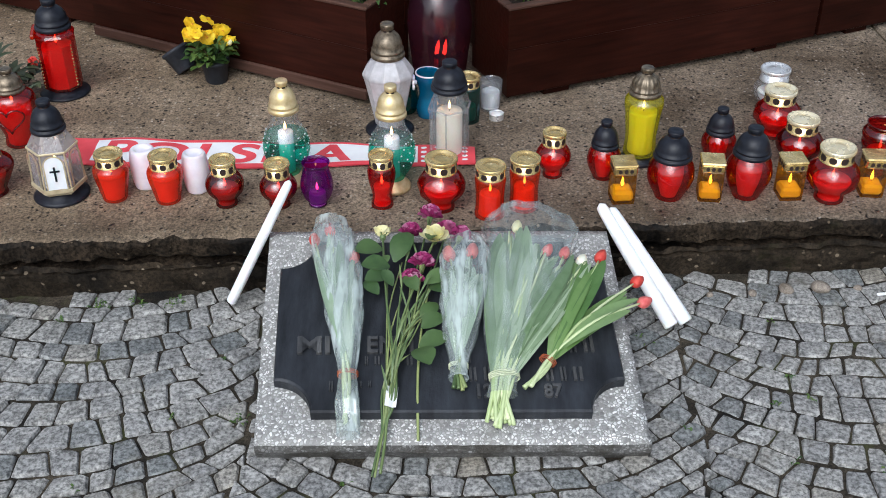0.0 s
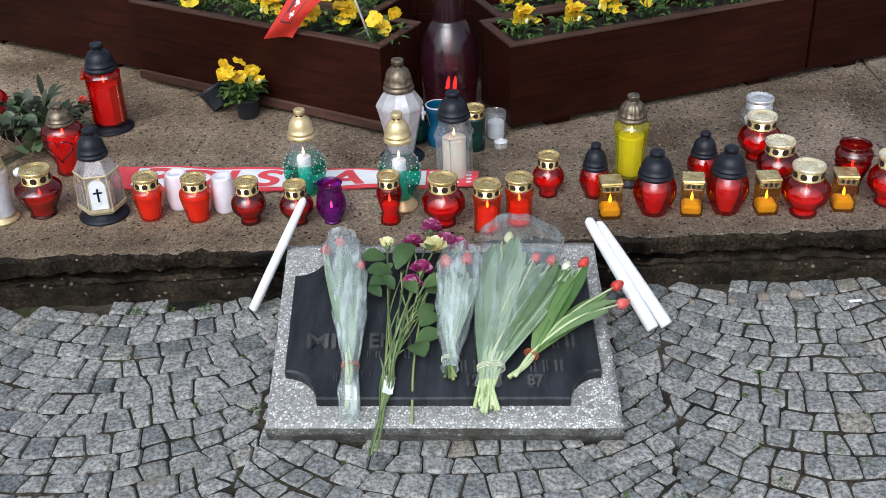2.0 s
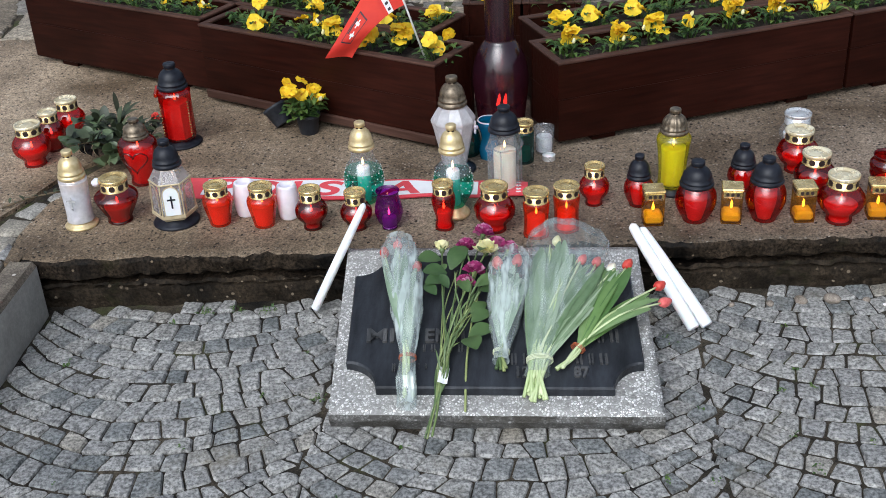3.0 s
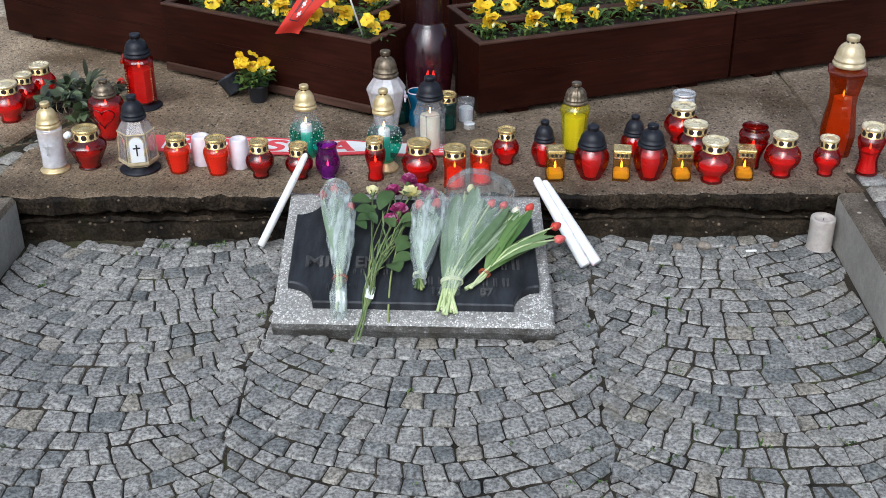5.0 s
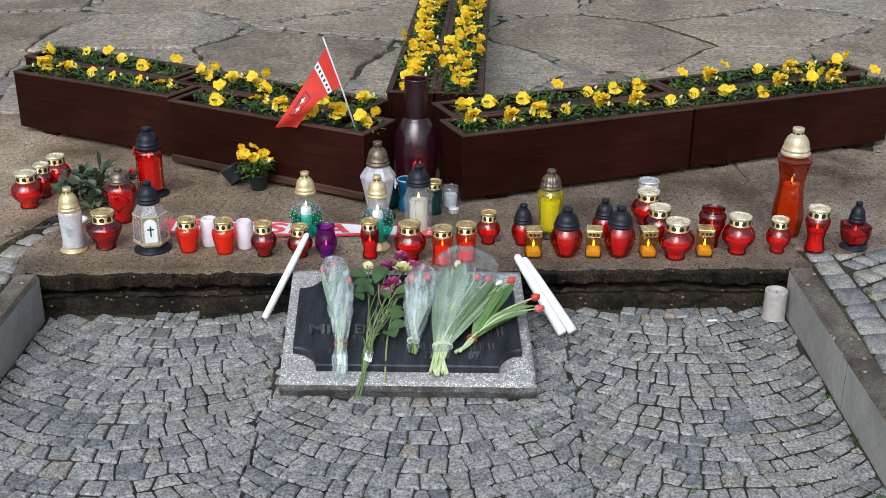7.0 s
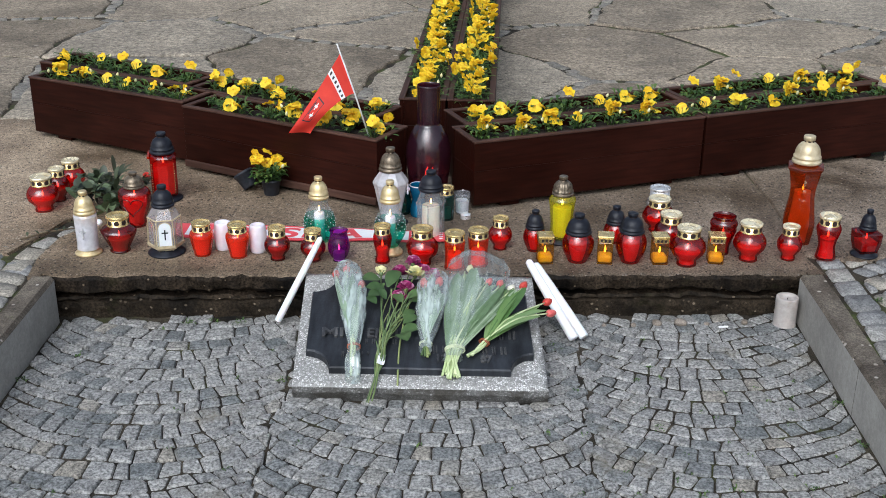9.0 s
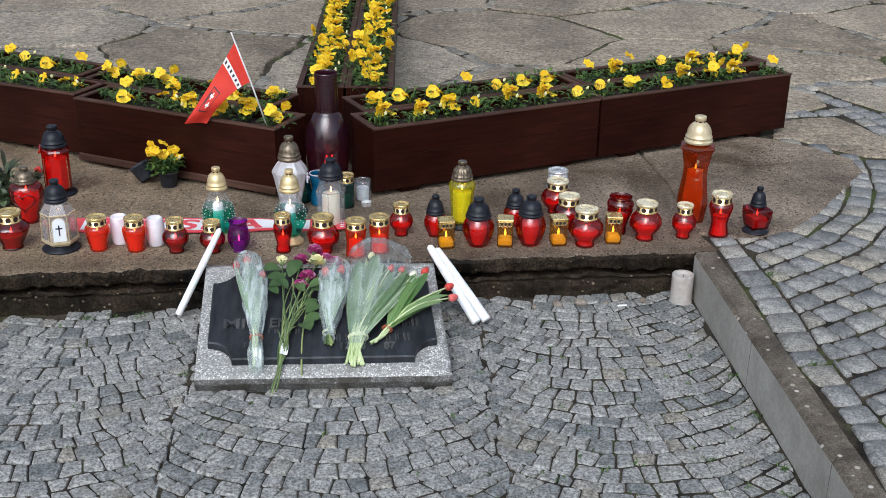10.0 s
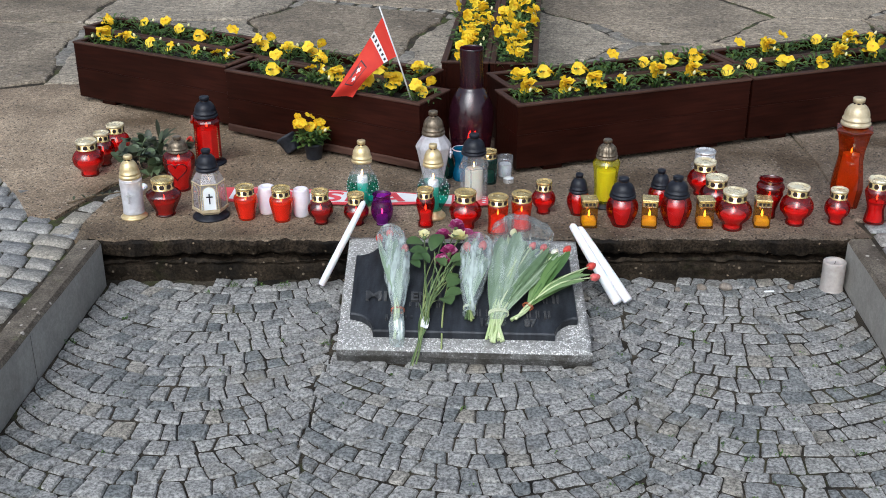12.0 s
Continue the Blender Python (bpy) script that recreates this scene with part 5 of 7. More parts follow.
# ---- plain candles and glasses ----
def cup(name, x, y, prof, material, label, wax_mat=None, wax_r=0.0, wax_h=0.0, lit=False, seg=28, z=TOP, category="candle", tilt=0.0):
    root = thing(name, pose(x, y, z + 0.0005, tilt, 0, 0), label, category)
    bm = bmesh.new()
    lathe(bm, smooth_profile(prof, 3), seg)
    part("body" if material in (M_insert, M_wax_grey, M_silver) else "glass", bm, material, root, "", True)
    if wax_mat:
        wax(root, wax_r, wax_h, 0.004, wax_mat, lit=lit)
    return root


for x, y, k in ((-0.723, 2.272, 1.0), (-0.598, 2.252, 0.96)):
    cup("candle_insert", x, y, [(0, 0), (0.022 * k, 0), (0.028 * k, 0.006), (0.0325 * k, 0.04), (0.0325 * k, 0.07), (0.029 * k, 0.094), (0.026 * k, 0.1), (0.02, 0.101), (0.012, 0.095), (0, 0.094)], M_insert,
        "plain white translucent plastic candle insert standing on the concrete")
cup("tulip_glass", -0.307, 2.185, [(q * 0.038, s * 0.112) for q, s in PROFILES["tulip"]], G_purple, "deep purple tulip-shaped glass with a burning candle", M_wax_purple, 0.02, 0.03, True)
cup("wavy_glass", -0.052, 2.635, [(0, 0), (0.026, 0), (0.03, 0.004), (0.032, 0.03), (0.024, 0.06), (0.027, 0.085), (0.034, 0.108), (0.034, 0.122), (0.031, 0.122), (0.030, 0.11)], G_blue,
    "wavy blue glass candle holder with a pale rim", M_wax_white, 0.018, 0.03)
bm = bmesh.new()
lathe(bm, [(0.0312, 0.1205), (0.0335, 0.1195), (0.0352, 0.122), (0.0335, 0.1245), (0.0312, 0.1235)], 28)
part("rim", bm, M_insert, bpy.data.objects["wavy_glass"], "pale glass rim", True)
cup("round_glass", -0.118, 2.66, [(0, 0), (0.028, 0), (0.034, 0.006), (0.04, 0.04), (0.03, 0.085), (0.031, 0.1), (0.028, 0.1)], G_teal, "dark teal glass candle holder", M_wax_green, 0.018, 0.03)
cup("lidded_glass", 0.052, 2.605, [(0, 0), (0.026, 0), (0.03, 0.004), (0.031, 0.09), (0.028, 0.1)], G_teal, "dark green glass candle with a gold lid", M_wax_green, 0.02, 0.04)
gold_lid(bpy.data.objects["lidded_glass"], 0.029, 0.098, 0.03)
cup("glass_candle", 0.113, 2.672, [(0, 0), (0.024, 0), (0.0265, 0.004), (0.031, 0.074), (0.0295, 0.074), (0.026, 0.012)], G_clear, "clear drinking-glass candle half full of white wax", M_wax_white, 0.0245, 0.048)
root = cup("tealight", 0.127, 2.612, [(0, 0), (0.018, 0), (0.0195, 0.002), (0.0195, 0.014), (0.0205, 0.0155), (0.0185, 0.016), (0.018, 0.013), (0, 0.013)], M_silver, "small white tealight in a metal cup")
bm = bmesh.new()
lathe(bm, [(0, 0.0095), (0.0172, 0.0095), (0.0172, 0.0142), (0.006, 0.0136), (0, 0.0136)], 20)
part("wax", bm, M_wax_white, root, "", True)
root = cup("pillar_candle", 1.213, 2.075, [(0, 0), (0.036, 0), (0.0375, 0.004), (0.037, 0.06), (0.0375, 0.096), (0.034, 0.102), (0.026, 0.100), (0.02, 0.093), (0, 0.091)], M_wax_grey,
           "weathered grey-white pillar candle standing on the court floor", z=0.002)
bm = bmesh.new()
tube(bm, [(0, 0, 0.090), (0.002, 0.001, 0.100)], 0.0014, 0.001, 6)
part("wick", bm, M_wick, root)

# ---- tall ruby bottle lantern between the planters ----
root = thing("bottle_lantern", pose(-0.022, 2.845, TOP + 0.0005), "tall deep ruby glass bottle lantern with a long neck, lit inside", "lantern")
bm = bmesh.new()
lathe(bm, smooth_profile([(0, 0), (0.062, 0), (0.070, 0.006), (0.080, 0.09), (0.087, 0.15), (0.0885, 0.168), (0.0875, 0.19), (0.082, 0.225), (0.071, 0.258), (0.056, 0.286), (0.0475, 0.297), (0.0445, 0.304), (0.0445, 0.32), (0.0445, 0.42), (0.0452, 0.446), (0.0455, 0.452), (0.043, 0.454), (0.041, 0.43), (0.040, 0.36)], 3), 48)
part("glass", bm, G_bottle, root, "", True)
for k, (dx, dy) in enumerate(((-0.010, -0.035), (0.012, -0.035))):
    bm = bmesh.new()
    lathe(bm, [(0, 0.004), (0.006, 0.004), (0.006, 0.085), (0, 0.086)], 10)
    part("wax", bm, M_wax_red, root, "", True, pose(dx, dy, 0))
    bm = bmesh.new()
    lathe(bm, [(0.0, 0.0), (0.0055, 0.008), (0.0055, 0.03), (0.003, 0.042), (0.0, 0.05)], 8)
    part("flame", bm, M_flame, root, "", True, pose(dx, dy, 0.088, 0, 9 - 3 * k, 0))
for k in range(5):
    a = -math.pi / 2 + (k - 2) * 0.62
    bm = bmesh.new()
    bmesh.ops.create_uvsphere(bm, u_segments=12, v_segments=8, radius=1.0)
    part("boss", bm, M_bronze, root, "small bronze ornament", True, pose(0.073 * math.cos(a), 0.073 * math.sin(a), 0.105, 0, 0, math.degrees(a)) @ Matrix.Diagonal((0.004, 0.016, 0.008, 1)))


# ---- pots of pansies ----
def pot(x, y, tilt, yaw, label):
    root = thing("flower_pot", pose(x, y, TOP + 0.001, 0, 0, yaw) @ pose(0, 0, 0.0 if not tilt else 0.014, tilt, 0, 0), label, "flower pot")
    bm = bmesh.new()
    lathe(bm, [(0, 0), (0.028, 0), (0.030, 0.003), (0.038, 0.056), (0.041, 0.057), (0.041, 0.067), (0.038, 0.067), (0.037, 0.054), (0, 0.054)], 24)
    part("pot", bm, M_pot, root, "black plastic pot", True)
    return root


pot(-0.646, 2.842, 0, 0, "small black plastic pot with a blooming yellow pansy")
pot(-0.735, 2.885, -38, 60, "small black plastic pot tipped over on the concrete")
plant = pansy_plant(77, 13, 0.06, leaves=90, scale=0.8, ring=0.98)
plant.matrix_basis = pose(-0.650, 2.840, TOP + 0.058, 0, 0, 0) @ Matrix.Diagonal((1.12, 1.12, 1.08, 1))
tagged(plant, "yellow pansy plant blooming in a small black pot", "flower")
plant.name = "pansy_plant"


# ---- memorial slab and plaque ----
RISE = math.hypot(0.53, 0.132)


def on_slab(u, v, w=0.0):
    """A place on the tilted slab: across, up the slope and off its face."""
    k = v / RISE
    return Vector((u - 0.027 * k, 1.497 + 0.567 * k, 0.052 + 0.114 * k)) + FACE_UP * w


FACE_UP = Vector((0, -0.114, 0.567)).normalized()


def extruded(outline, w0, w1, bevel, segs=1):
    """An outline in slab coordinates, raised from w0 to w1 with a chamfered arris."""
    bm = bmesh.new()
    cu, cv = sum(p[0] for p in outline) / len(outline), sum(p[1] for p in outline) / len(outline)
    n = len(outline)

    def inset(k, d):
        a, p, b = Vector(outline[k - 1]), Vector(outline[k]), Vector(outline[(k + 1) % n])
        t = ((p - a).normalized() + (b - p).normalized())
        t = t.normalized() if t.length > 1e-6 else (b - p).normalized()
        return p + Vector((-t.y, t.x)) * d

    rings = [[bm.verts.new(on_slab(*inset(k, d), w)) for k in range(n)] for d, w in ((0, w0), (0, w1 - bevel), (bevel, w1))]
    for lo, hi in zip(rings, rings[1:]):
        for k in range(n):
            j = (k + 1) % n
            bm.faces.new((lo[k], lo[j], hi[j], hi[k]))
    bm.faces.new(rings[-1])
    return bm


memorial = thing("memorial_slab", Matrix(), "tilted washed-terrazzo memorial slab carrying a dark cast plaque", "memorial")
bm = bmesh.new()
nu, nv = 40, 30
top = []
for i in range(nu + 1):
    col = []
    for j in range(nv + 1):
        u, v = -0.378 + 0.756 * i / nu, RISE * j / nv
        edge = min(i, nu - i, j, nv - j)
        chip = 0.004 * max(hnoise(u * 30, v * 30, 3), 0) if edge == 0 else 0
        col.append(bm.verts.new(on_slab(u, v, 0.0012 * hnoise(u * 60, v * 60) - (0.004 + chip if edge == 0 else 0))))
    top.append(col)
for i in range(nu):
    for j in range(nv):
        bm.faces.new((top[i][j], top[i + 1][j], top[i + 1][j + 1], top[i][j + 1])).smooth = True
rim = [top[i][0] for i in range(nu + 1)] + [top[nu][j] for j in range(1, nv + 1)] + [top[i][nv] for i in range(nu - 1, -1, -1)] + [top[0][j] for j in range(nv - 1, 0, -1)]
low, lip = [], []
for v in rim:
    lip.append(bm.verts.new((v.co.x, v.co.y + 0.002 * hnoise(v.co.x * 30, v.co.y * 30, 6.0), min(v.co.z, 0.05) - 0.019 + 0.006 * hnoise(v.co.x * 9, v.co.y * 9, 8.0))))
    w = 0.003 * hnoise(v.co.x * 40, v.co.y * 40, 2.0)
    low.append(bm.verts.new((v.co.x + w, v.co.y + w + (0.03 if v.co.y < 1.502 else 0.0), -0.02 if v.co.y < 1.9 else 0.0)))
for k in range(len(rim)):
    j = (k + 1) % len(rim)
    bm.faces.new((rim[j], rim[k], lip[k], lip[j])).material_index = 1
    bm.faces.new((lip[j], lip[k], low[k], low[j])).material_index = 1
bmesh.ops.recalc_face_normals(bm, faces=bm.faces)
part("slab", bm, [M_terrazzo, M_terrazzo_side], memorial, "pale pebbly terrazzo slab with a stained, shade-toned front edge")

outline = []
U0, V0, V1, NOTCH = 0.345, 0.054, 0.488, 0.074
for su, v, sv in ((1, V0, 1), (1, V1, -1), (-1, V1, -1), (-1, V0, 1)):
    arc = []
    for k in range(9):
        a = math.pi / 2 * k / 8
        arc.append((su * (U0 - NOTCH * math.cos(a)), v + sv * NOTCH * math.sin(a)))
    forward = (su > 0 and sv > 0) or (su < 0 and sv < 0)
    outline += arc if forward else arc[::-1]
part("plaque", extruded(outline, -0.002, 0.026, 0.0045), M_iron, memorial, "dark cast-metal plaque with scalloped corners")
TEXT_W = 0.026


def lettering(text, u, v, height, parent, width=None):
    """Raised letters of the built-in font, laid on the plaque."""
    cu = bpy.data.curves.new("lettering", "FONT")
    cu.body, cu.size, cu.extrude, cu.bevel_depth, cu.offset = text, height * 1.42, 0.0055, 0.0007, 0.0006
    ob = bpy.data.objects.new("lettering", cu)
    scene.collection.objects.link(ob)
    dg = bpy.context.evaluated_depsgraph_get()
    me = bpy.data.meshes.new_from_object(ob.evaluated_get(dg))
    scene.collection.objects.unlink(ob)
    bpy.data.objects.remove(ob)
    xs = [p.co.x for p in me.vertices]
    k = width / (max(xs) - min(xs)) if width else 1.0
    for p in me.vertices:
        p.co = on_slab(u + (p.co.x - min(xs)) * k, v + p.co.y, TEXT_W + 0.001 + p.co.z)
    me.materials.clear()
    me.materials.append(M_letter)
    out = new("lettering", me)
    out.parent = parent
    return tagged(out, "raised cast lettering")


lettering("MI", -0.300, 0.188, 0.039, memorial, 0.066)
lettering("EN", -0.160, 0.188, 0.039, memorial, 0.058)
lettering("12", 0.052, 0.084, 0.027, memorial, 0.032)
lettering("87", 0.182, 0.084, 0.027, memorial, 0.036)
rng = random.Random(8)


def letter_bars(u0, u1, v, height):
    """Writing that cannot be read: a row of raised bars."""
    u = u0
    while u < u1 - 0.006:
        w = rng.uniform(0.35, 0.8) * height
        bm = bmesh.new()
        q = [(u, v), (u + w, v), (u + w, v + height), (u, v + height)]
        for k in range(2):
            s = 0.006 if k == 0 else -0.0
            lo = u if k == 0 else u + w * 0.55
            hi = lo + w * 0.28
            ring = [(lo, v), (hi, v), (hi, v + height), (lo, v + height)]
            a = [bm.verts.new(on_slab(x, y, TEXT_W - 0.001)) for x, y in ring]
            b = [bm.verts.new(on_slab(x, y, TEXT_W + 0.0055)) for x, y in ring]
            bm.faces.new(b)
            for i in range(4):
                bm.faces.new((a[i], a[(i + 1) % 4], b[(i + 1) % 4], b[i]))
        part("lettering", bm, M_letter, memorial, "raised cast lettering")
        u += w + 0.012


for row in ((-0.245, -0.215, 0.196, 0.028), (-0.092, -0.05, 0.188, 0.038), (-0.165, -0.075, 0.160, 0.018), (0.245, 0.315, 0.190, 0.038), (0.040, 0.10, 0.122, 0.030), (0.190, 0.255, 0.122, 0.030),
            (-0.235, -0.205, 0.098, 0.022), (-0.175, -0.15, 0.108, 0.012), (-0.03, 0.05, 0.262, 0.024), (0.040, 0.055, 0.165, 0.014)):
    letter_bars(*row)


# ---- cut flowers lying on the slab ----
def bed(u, v):
    """How high the face is at a place: plaque, slab or, past the front edge, the setts."""
    return 0.030 if abs(u) < 0.335 and 0.05 < v < 0.48 else 0.003


def tulip_head(parent, at, aim, size, material):
    bm = bmesh.new()
    prof = smooth_profile([(0.0, -0.012), (0.46, 0.0), (0.7, 0.5), (0.66, 1.1), (0.44, 1.7), (0.2, 2.0)], 3)
    lathe(bm, [(r * size, z * size) for r, z in prof], 18, lambda a, h: 1.0 + 0.10 * math.cos(3 * a) * h + 0.05 * math.cos(6 * a + 1))
    lathe(bm, [(r * size * 0.8, z * size * 0.94) for r, z in prof], 12, lambda a, h: 1.0 + 0.12 * math.cos(3 * a + 3.1) * h)
    part("flower_head", bm, material, parent, "", True, Matrix.Translation(at) @ Vector(aim).to_track_quat("Z", "Y").to_matrix().to_4x4())


def tulip(parent, foot, tie, tip, rng, head=None, head_size=0.016, lift=0.02, leaves=2, leaf_w=0.034, stem_mat=None, leaf_mat=None, stray=1.0):
    """A stem from its cut end through the tie to its tip, with long leaves."""
    mid = ((tie[0] + tip[0]) / 2 + rng.uniform(-0.012, 0.012), (tie[1] + tip[1]) / 2)
    pts = [on_slab(*foot, bed(*foot) + 0.006 + rng.uniform(0, 0.012)), on_slab(*tie, bed(*tie) + 0.010 + rng.uniform(0, 0.014)),
           on_slab(*mid, bed(*mid) + lift + rng.uniform(-0.006, 0.012)), on_slab(*tip, bed(*tip) + lift * 0.8 + rng.uniform(0.0, 0.012))]
    path = curve_points(pts, 6)
    bm = bmesh.new()
    tube(bm, path, 0.0044, 0.0022, 7)
    part("stem", bm, stem_mat or M_stem, parent, "", True)
    if head:
        tulip_head(parent, path[-1], path[-1] - path[-3], head_size, head)
    for k in range(leaves):
        s = rng.uniform(0.3, 0.42)
        e = rng.uniform(0.82, 1.06)
        a = path[int(s * (len(path) - 1))]
        b = pts[-1].lerp(pts[1], 1 - e) if e < 1 else pts[-1] + (pts[-1] - pts[2]) * (e - 1)
        side = Vector((stray * rng.uniform(-0.03, 0.03), rng.uniform(-0.01, 0.01), rng.uniform(-0.004, 0.012)))
        lp = curve_points([a, a.lerp(b, 0.4) + side * 0.8 + FACE_UP * 0.014, a.lerp(b, 0.75) + side + FACE_UP * 0.008, b + side * 0.7], 5)
        bm = bmesh.new()
        ribbon(bm, lp, leaf_w * rng.uniform(0.75, 1.2), FACE_UP + side * 6, 0.35)
        part("leaf", bm, leaf_mat or M_tulip_leaf, parent, "", True)


def tie_band(parent, at, across, r, material, label, turns=3, flat=0.6):
    bm = bmesh.new()
    d = Vector(across).normalized()
    for k in range(turns):
        o = d.cross(FACE_UP).normalized() * (0.004 * (k - (turns - 1) / 2))
        ring = [at + o + d * (r * math.cos(math.tau * j / 20)) + FACE_UP * (r * flat * math.sin(math.tau * j / 20)) for j in range(21)]
        tube(bm, ring, 0.0013, 0.0013, 5)
    part("tie_band", bm, material, parent, label, True)


def wrapper(parent, spine, label="crinkled clear cellophane sleeve", seed=1.0, flat=0.42, film=None, crease=1.0, peak=0.0):
    """A crumpled cellophane sleeve: (u, v, half width) from foot to mouth."""
    bm = bmesh.new()
    seg, rows = 44, []
    pts = curve_points([(u, v, hw) for u, v, hw in spine], 9)
    for i, (u, v, hw) in enumerate(pts):
        ring = []
        for k in range(seg):
            a = math.tau * k / seg
            cr = 1 + crease * 0.10 * hnoise(4 * math.cos(a), 4 * math.sin(a), i * 0.22 + seed) + crease * 0.07 * hnoise(9 * math.cos(a), 9 * math.sin(a), i * 0.45 + seed)
            fold = 0.0025 * hnoise(a * 6, i * 0.6, seed)
            h = max(bed(u, v), 0.003) + 0.002
            du, dw = hw * cr * math.cos(a), hw * flat * cr * (1 + math.sin(a)) + fold
            out = max(i / (len(pts) - 1) - 0.7, 0) / 0.3
            crest = 0.010 * hnoise(3 * math.cos(a), 3 * math.sin(a), seed) * (i / len(pts)) + peak * out * (1 - abs(math.cos(a) + 0.25))
            ring.append(bm.verts.new(on_slab(u + du, v + crest, max(h + dw, 0.004 + bed(u + du, v)))))
        rows.append(ring)
    for a, b in zip(rows, rows[1:]):
        for k in range(seg):
            j = (k + 1) % seg
            bm.faces.new((a[k], a[j], b[j], b[k]))
    part("wrapper", bm, film or G_film, parent, label, True)


def bouquet(label):
    return thing("tulip_bouquet", Matrix(), label, "bouquet", "bouquets laid on the memorial")


rng = random.Random(21)
b1 = bouquet("slim bunch of red tulips in clear cellophane lying on the plaque")
for tip, head in (((-0.268, 0.452), M_tulip), ((-0.236, 0.478), M_tulip_pink), ((-0.186, 0.405), M_tulip_pink), ((-0.215, 0.44), None), ((-0.2, 0.38), None)):
    tulip(b1, (-0.197 + rng.uniform(-0.014, 0.014), 0.032 + rng.uniform(0, 0.02)), (-0.198 + rng.uniform(-0.01, 0.01), 0.128), tip, rng, head, 0.0165, 0.026, 3, 0.019, None, M_film_hazed_leaf, 0.3)
wrapper(b1, [(-0.197, 0.004, 0.022), (-0.198, 0.06, 0.023), (-0.198, 0.128, 0.018), (-0.202, 0.22, 0.033), (-0.212, 0.34, 0.045), (-0.228, 0.44, 0.047), (-0.24, 0.545, 0.034)], seed=2.0, flat=0.74)
tie_band(b1, on_slab(-0.198, 0.128, 0.042), (1, 0, 0), 0.020, M_band, "brown rubber band")

b3 = bouquet("small bunch of pink tulips in clear cellophane lying on the plaque")
for tip, head in (((0.018, 0.40), M_tulip_pink), ((0.064, 0.408), M_tulip_pink), ((0.084, 0.36), None), ((0.04, 0.37), None)):
    tulip(b3, (0.016 + rng.uniform(-0.015, 0.015), 0.093 + rng.uniform(0, 0.01)), (0.019 + rng.uniform(-0.01, 0.01), 0.145), tip, rng, head, 0.019, 0.032, 3, 0.020, M_green_stem, M_film_hazed_leaf, 0.4)
wrapper(b3, [(0.017, 0.112, 0.020), (0.02, 0.145, 0.018), (0.028, 0.22, 0.036), (0.042, 0.32, 0.050), (0.05, 0.40, 0.052), (0.05, 0.455, 0.04)], seed=5.0, flat=0.74)
tie_band(b3, on_slab(0.019, 0.145, 0.042), (1, 0, 0), 0.019, M_raffia, "pale string")

b4 = bouquet("large bunch of tulips with long pale green leaves in clear cellophane")
for k in range(18):
    s = k / 17
    tip = (0.13 + 0.16 * s + rng.uniform(-0.012, 0.012), 0.50 - 0.13 * s + rng.uniform(-0.03, 0.02))
    head = {10: M_tulip_pink, 14: M_tulip_pink, 4: M_rose}.get(k)
    tulip(b4, (0.088 + rng.uniform(-0.024, 0.024) + 0.016 * s, 0.022 + rng.uniform(0, 0.028)), (0.106 + rng.uniform(-0.022, 0.022), 0.118), tip, rng, head, 0.016, 0.036 + 0.012 * math.sin(math.pi * s), 3, 0.027)
wrapper(b4, [(0.098, 0.075, 0.030), (0.106, 0.118, 0.028), (0.13, 0.22, 0.056), (0.165, 0.34, 0.082), (0.196, 0.45, 0.098), (0.193, 0.488, 0.100)], seed=9.0, flat=0.5, film=G_film_clear, crease=0.45, peak=0.045)
tie_band(b4, on_slab(0.106, 0.118, 0.046), (1, 0.1, 0), 0.030, M_raffia, "pale string", 4, 0.5)

b5 = bouquet("loose bunch of red tulips held by a rubber band")
for tip, head in (((0.398, 0.350), M_tulip), ((0.402, 0.298), M_tulip_pink), ((0.328, 0.386), M_tulip), ((0.29, 0.385), M_wax_cream), ((0.36, 0.30), None)):
    tulip(b5, (0.150 + rng.uniform(-0.012, 0.018), 0.098 + rng.uniform(-0.01, 0.012)), (0.196 + rng.uniform(-0.008, 0.008), 0.158 + rng.uniform(-0.006, 0.006)), tip, rng, head, 0.0175, 0.04, 3, 0.025, M_stem, M_fresh_leaf, 0.7)
tie_band(b5, on_slab(0.196, 0.158, 0.042), (0.8, -0.6, -0.1), 0.017, M_band, "brown rubber band")


# roses and carnations
def leaf_at(parent, at, heading, length, width, rng, material=None, up=None):
    up = up or FACE_UP
    out = Vector(heading).normalized()
    pts = [at + out * (length * s) + up * (0.18 * length * math.sin(s * 2.6)) for s in (0, 0.2, 0.4, 0.6, 0.8, 1.0)]
    bm = bmesh.new()
    ribbon(bm, pts, width, up, 0.22)
    part("leaf", bm, material or M_rose_leaf, parent, "", True)


def ruffled_head(parent, at, aim, size, material, layers, rng, name="flower_head"):
    """Layered wavy petals."""
    bm = bmesh.new()
    for k in range(layers):
        s = 1 - k / layers
        n = 7
        for j in range(n):
            a = math.tau * (j + 0.37 * k) / n + rng.uniform(-0.2, 0.2)
            tilt = 0.25 + 0.95 * (k / layers)
            out = Vector((math.cos(a) * math.cos(tilt), math.sin(a) * math.cos(tilt), math.sin(tilt)))
            up = Vector((-math.cos(a) * math.sin(tilt), -math.sin(a) * math.sin(tilt), math.cos(tilt)))
            petal(bm, Vector((0, 0, 0.002 * k)), out, up, size * (0.62 + 0.4 * s), size * 0.85, rng.uniform(-0.002, 0.004), size * 0.13, rng.uniform(0, 6))
    part(name, bm, material, parent, "", True, Matrix.Translation(at) @ Vector(aim).to_track_quat("Z", "Y").to_matrix().to_4x4())


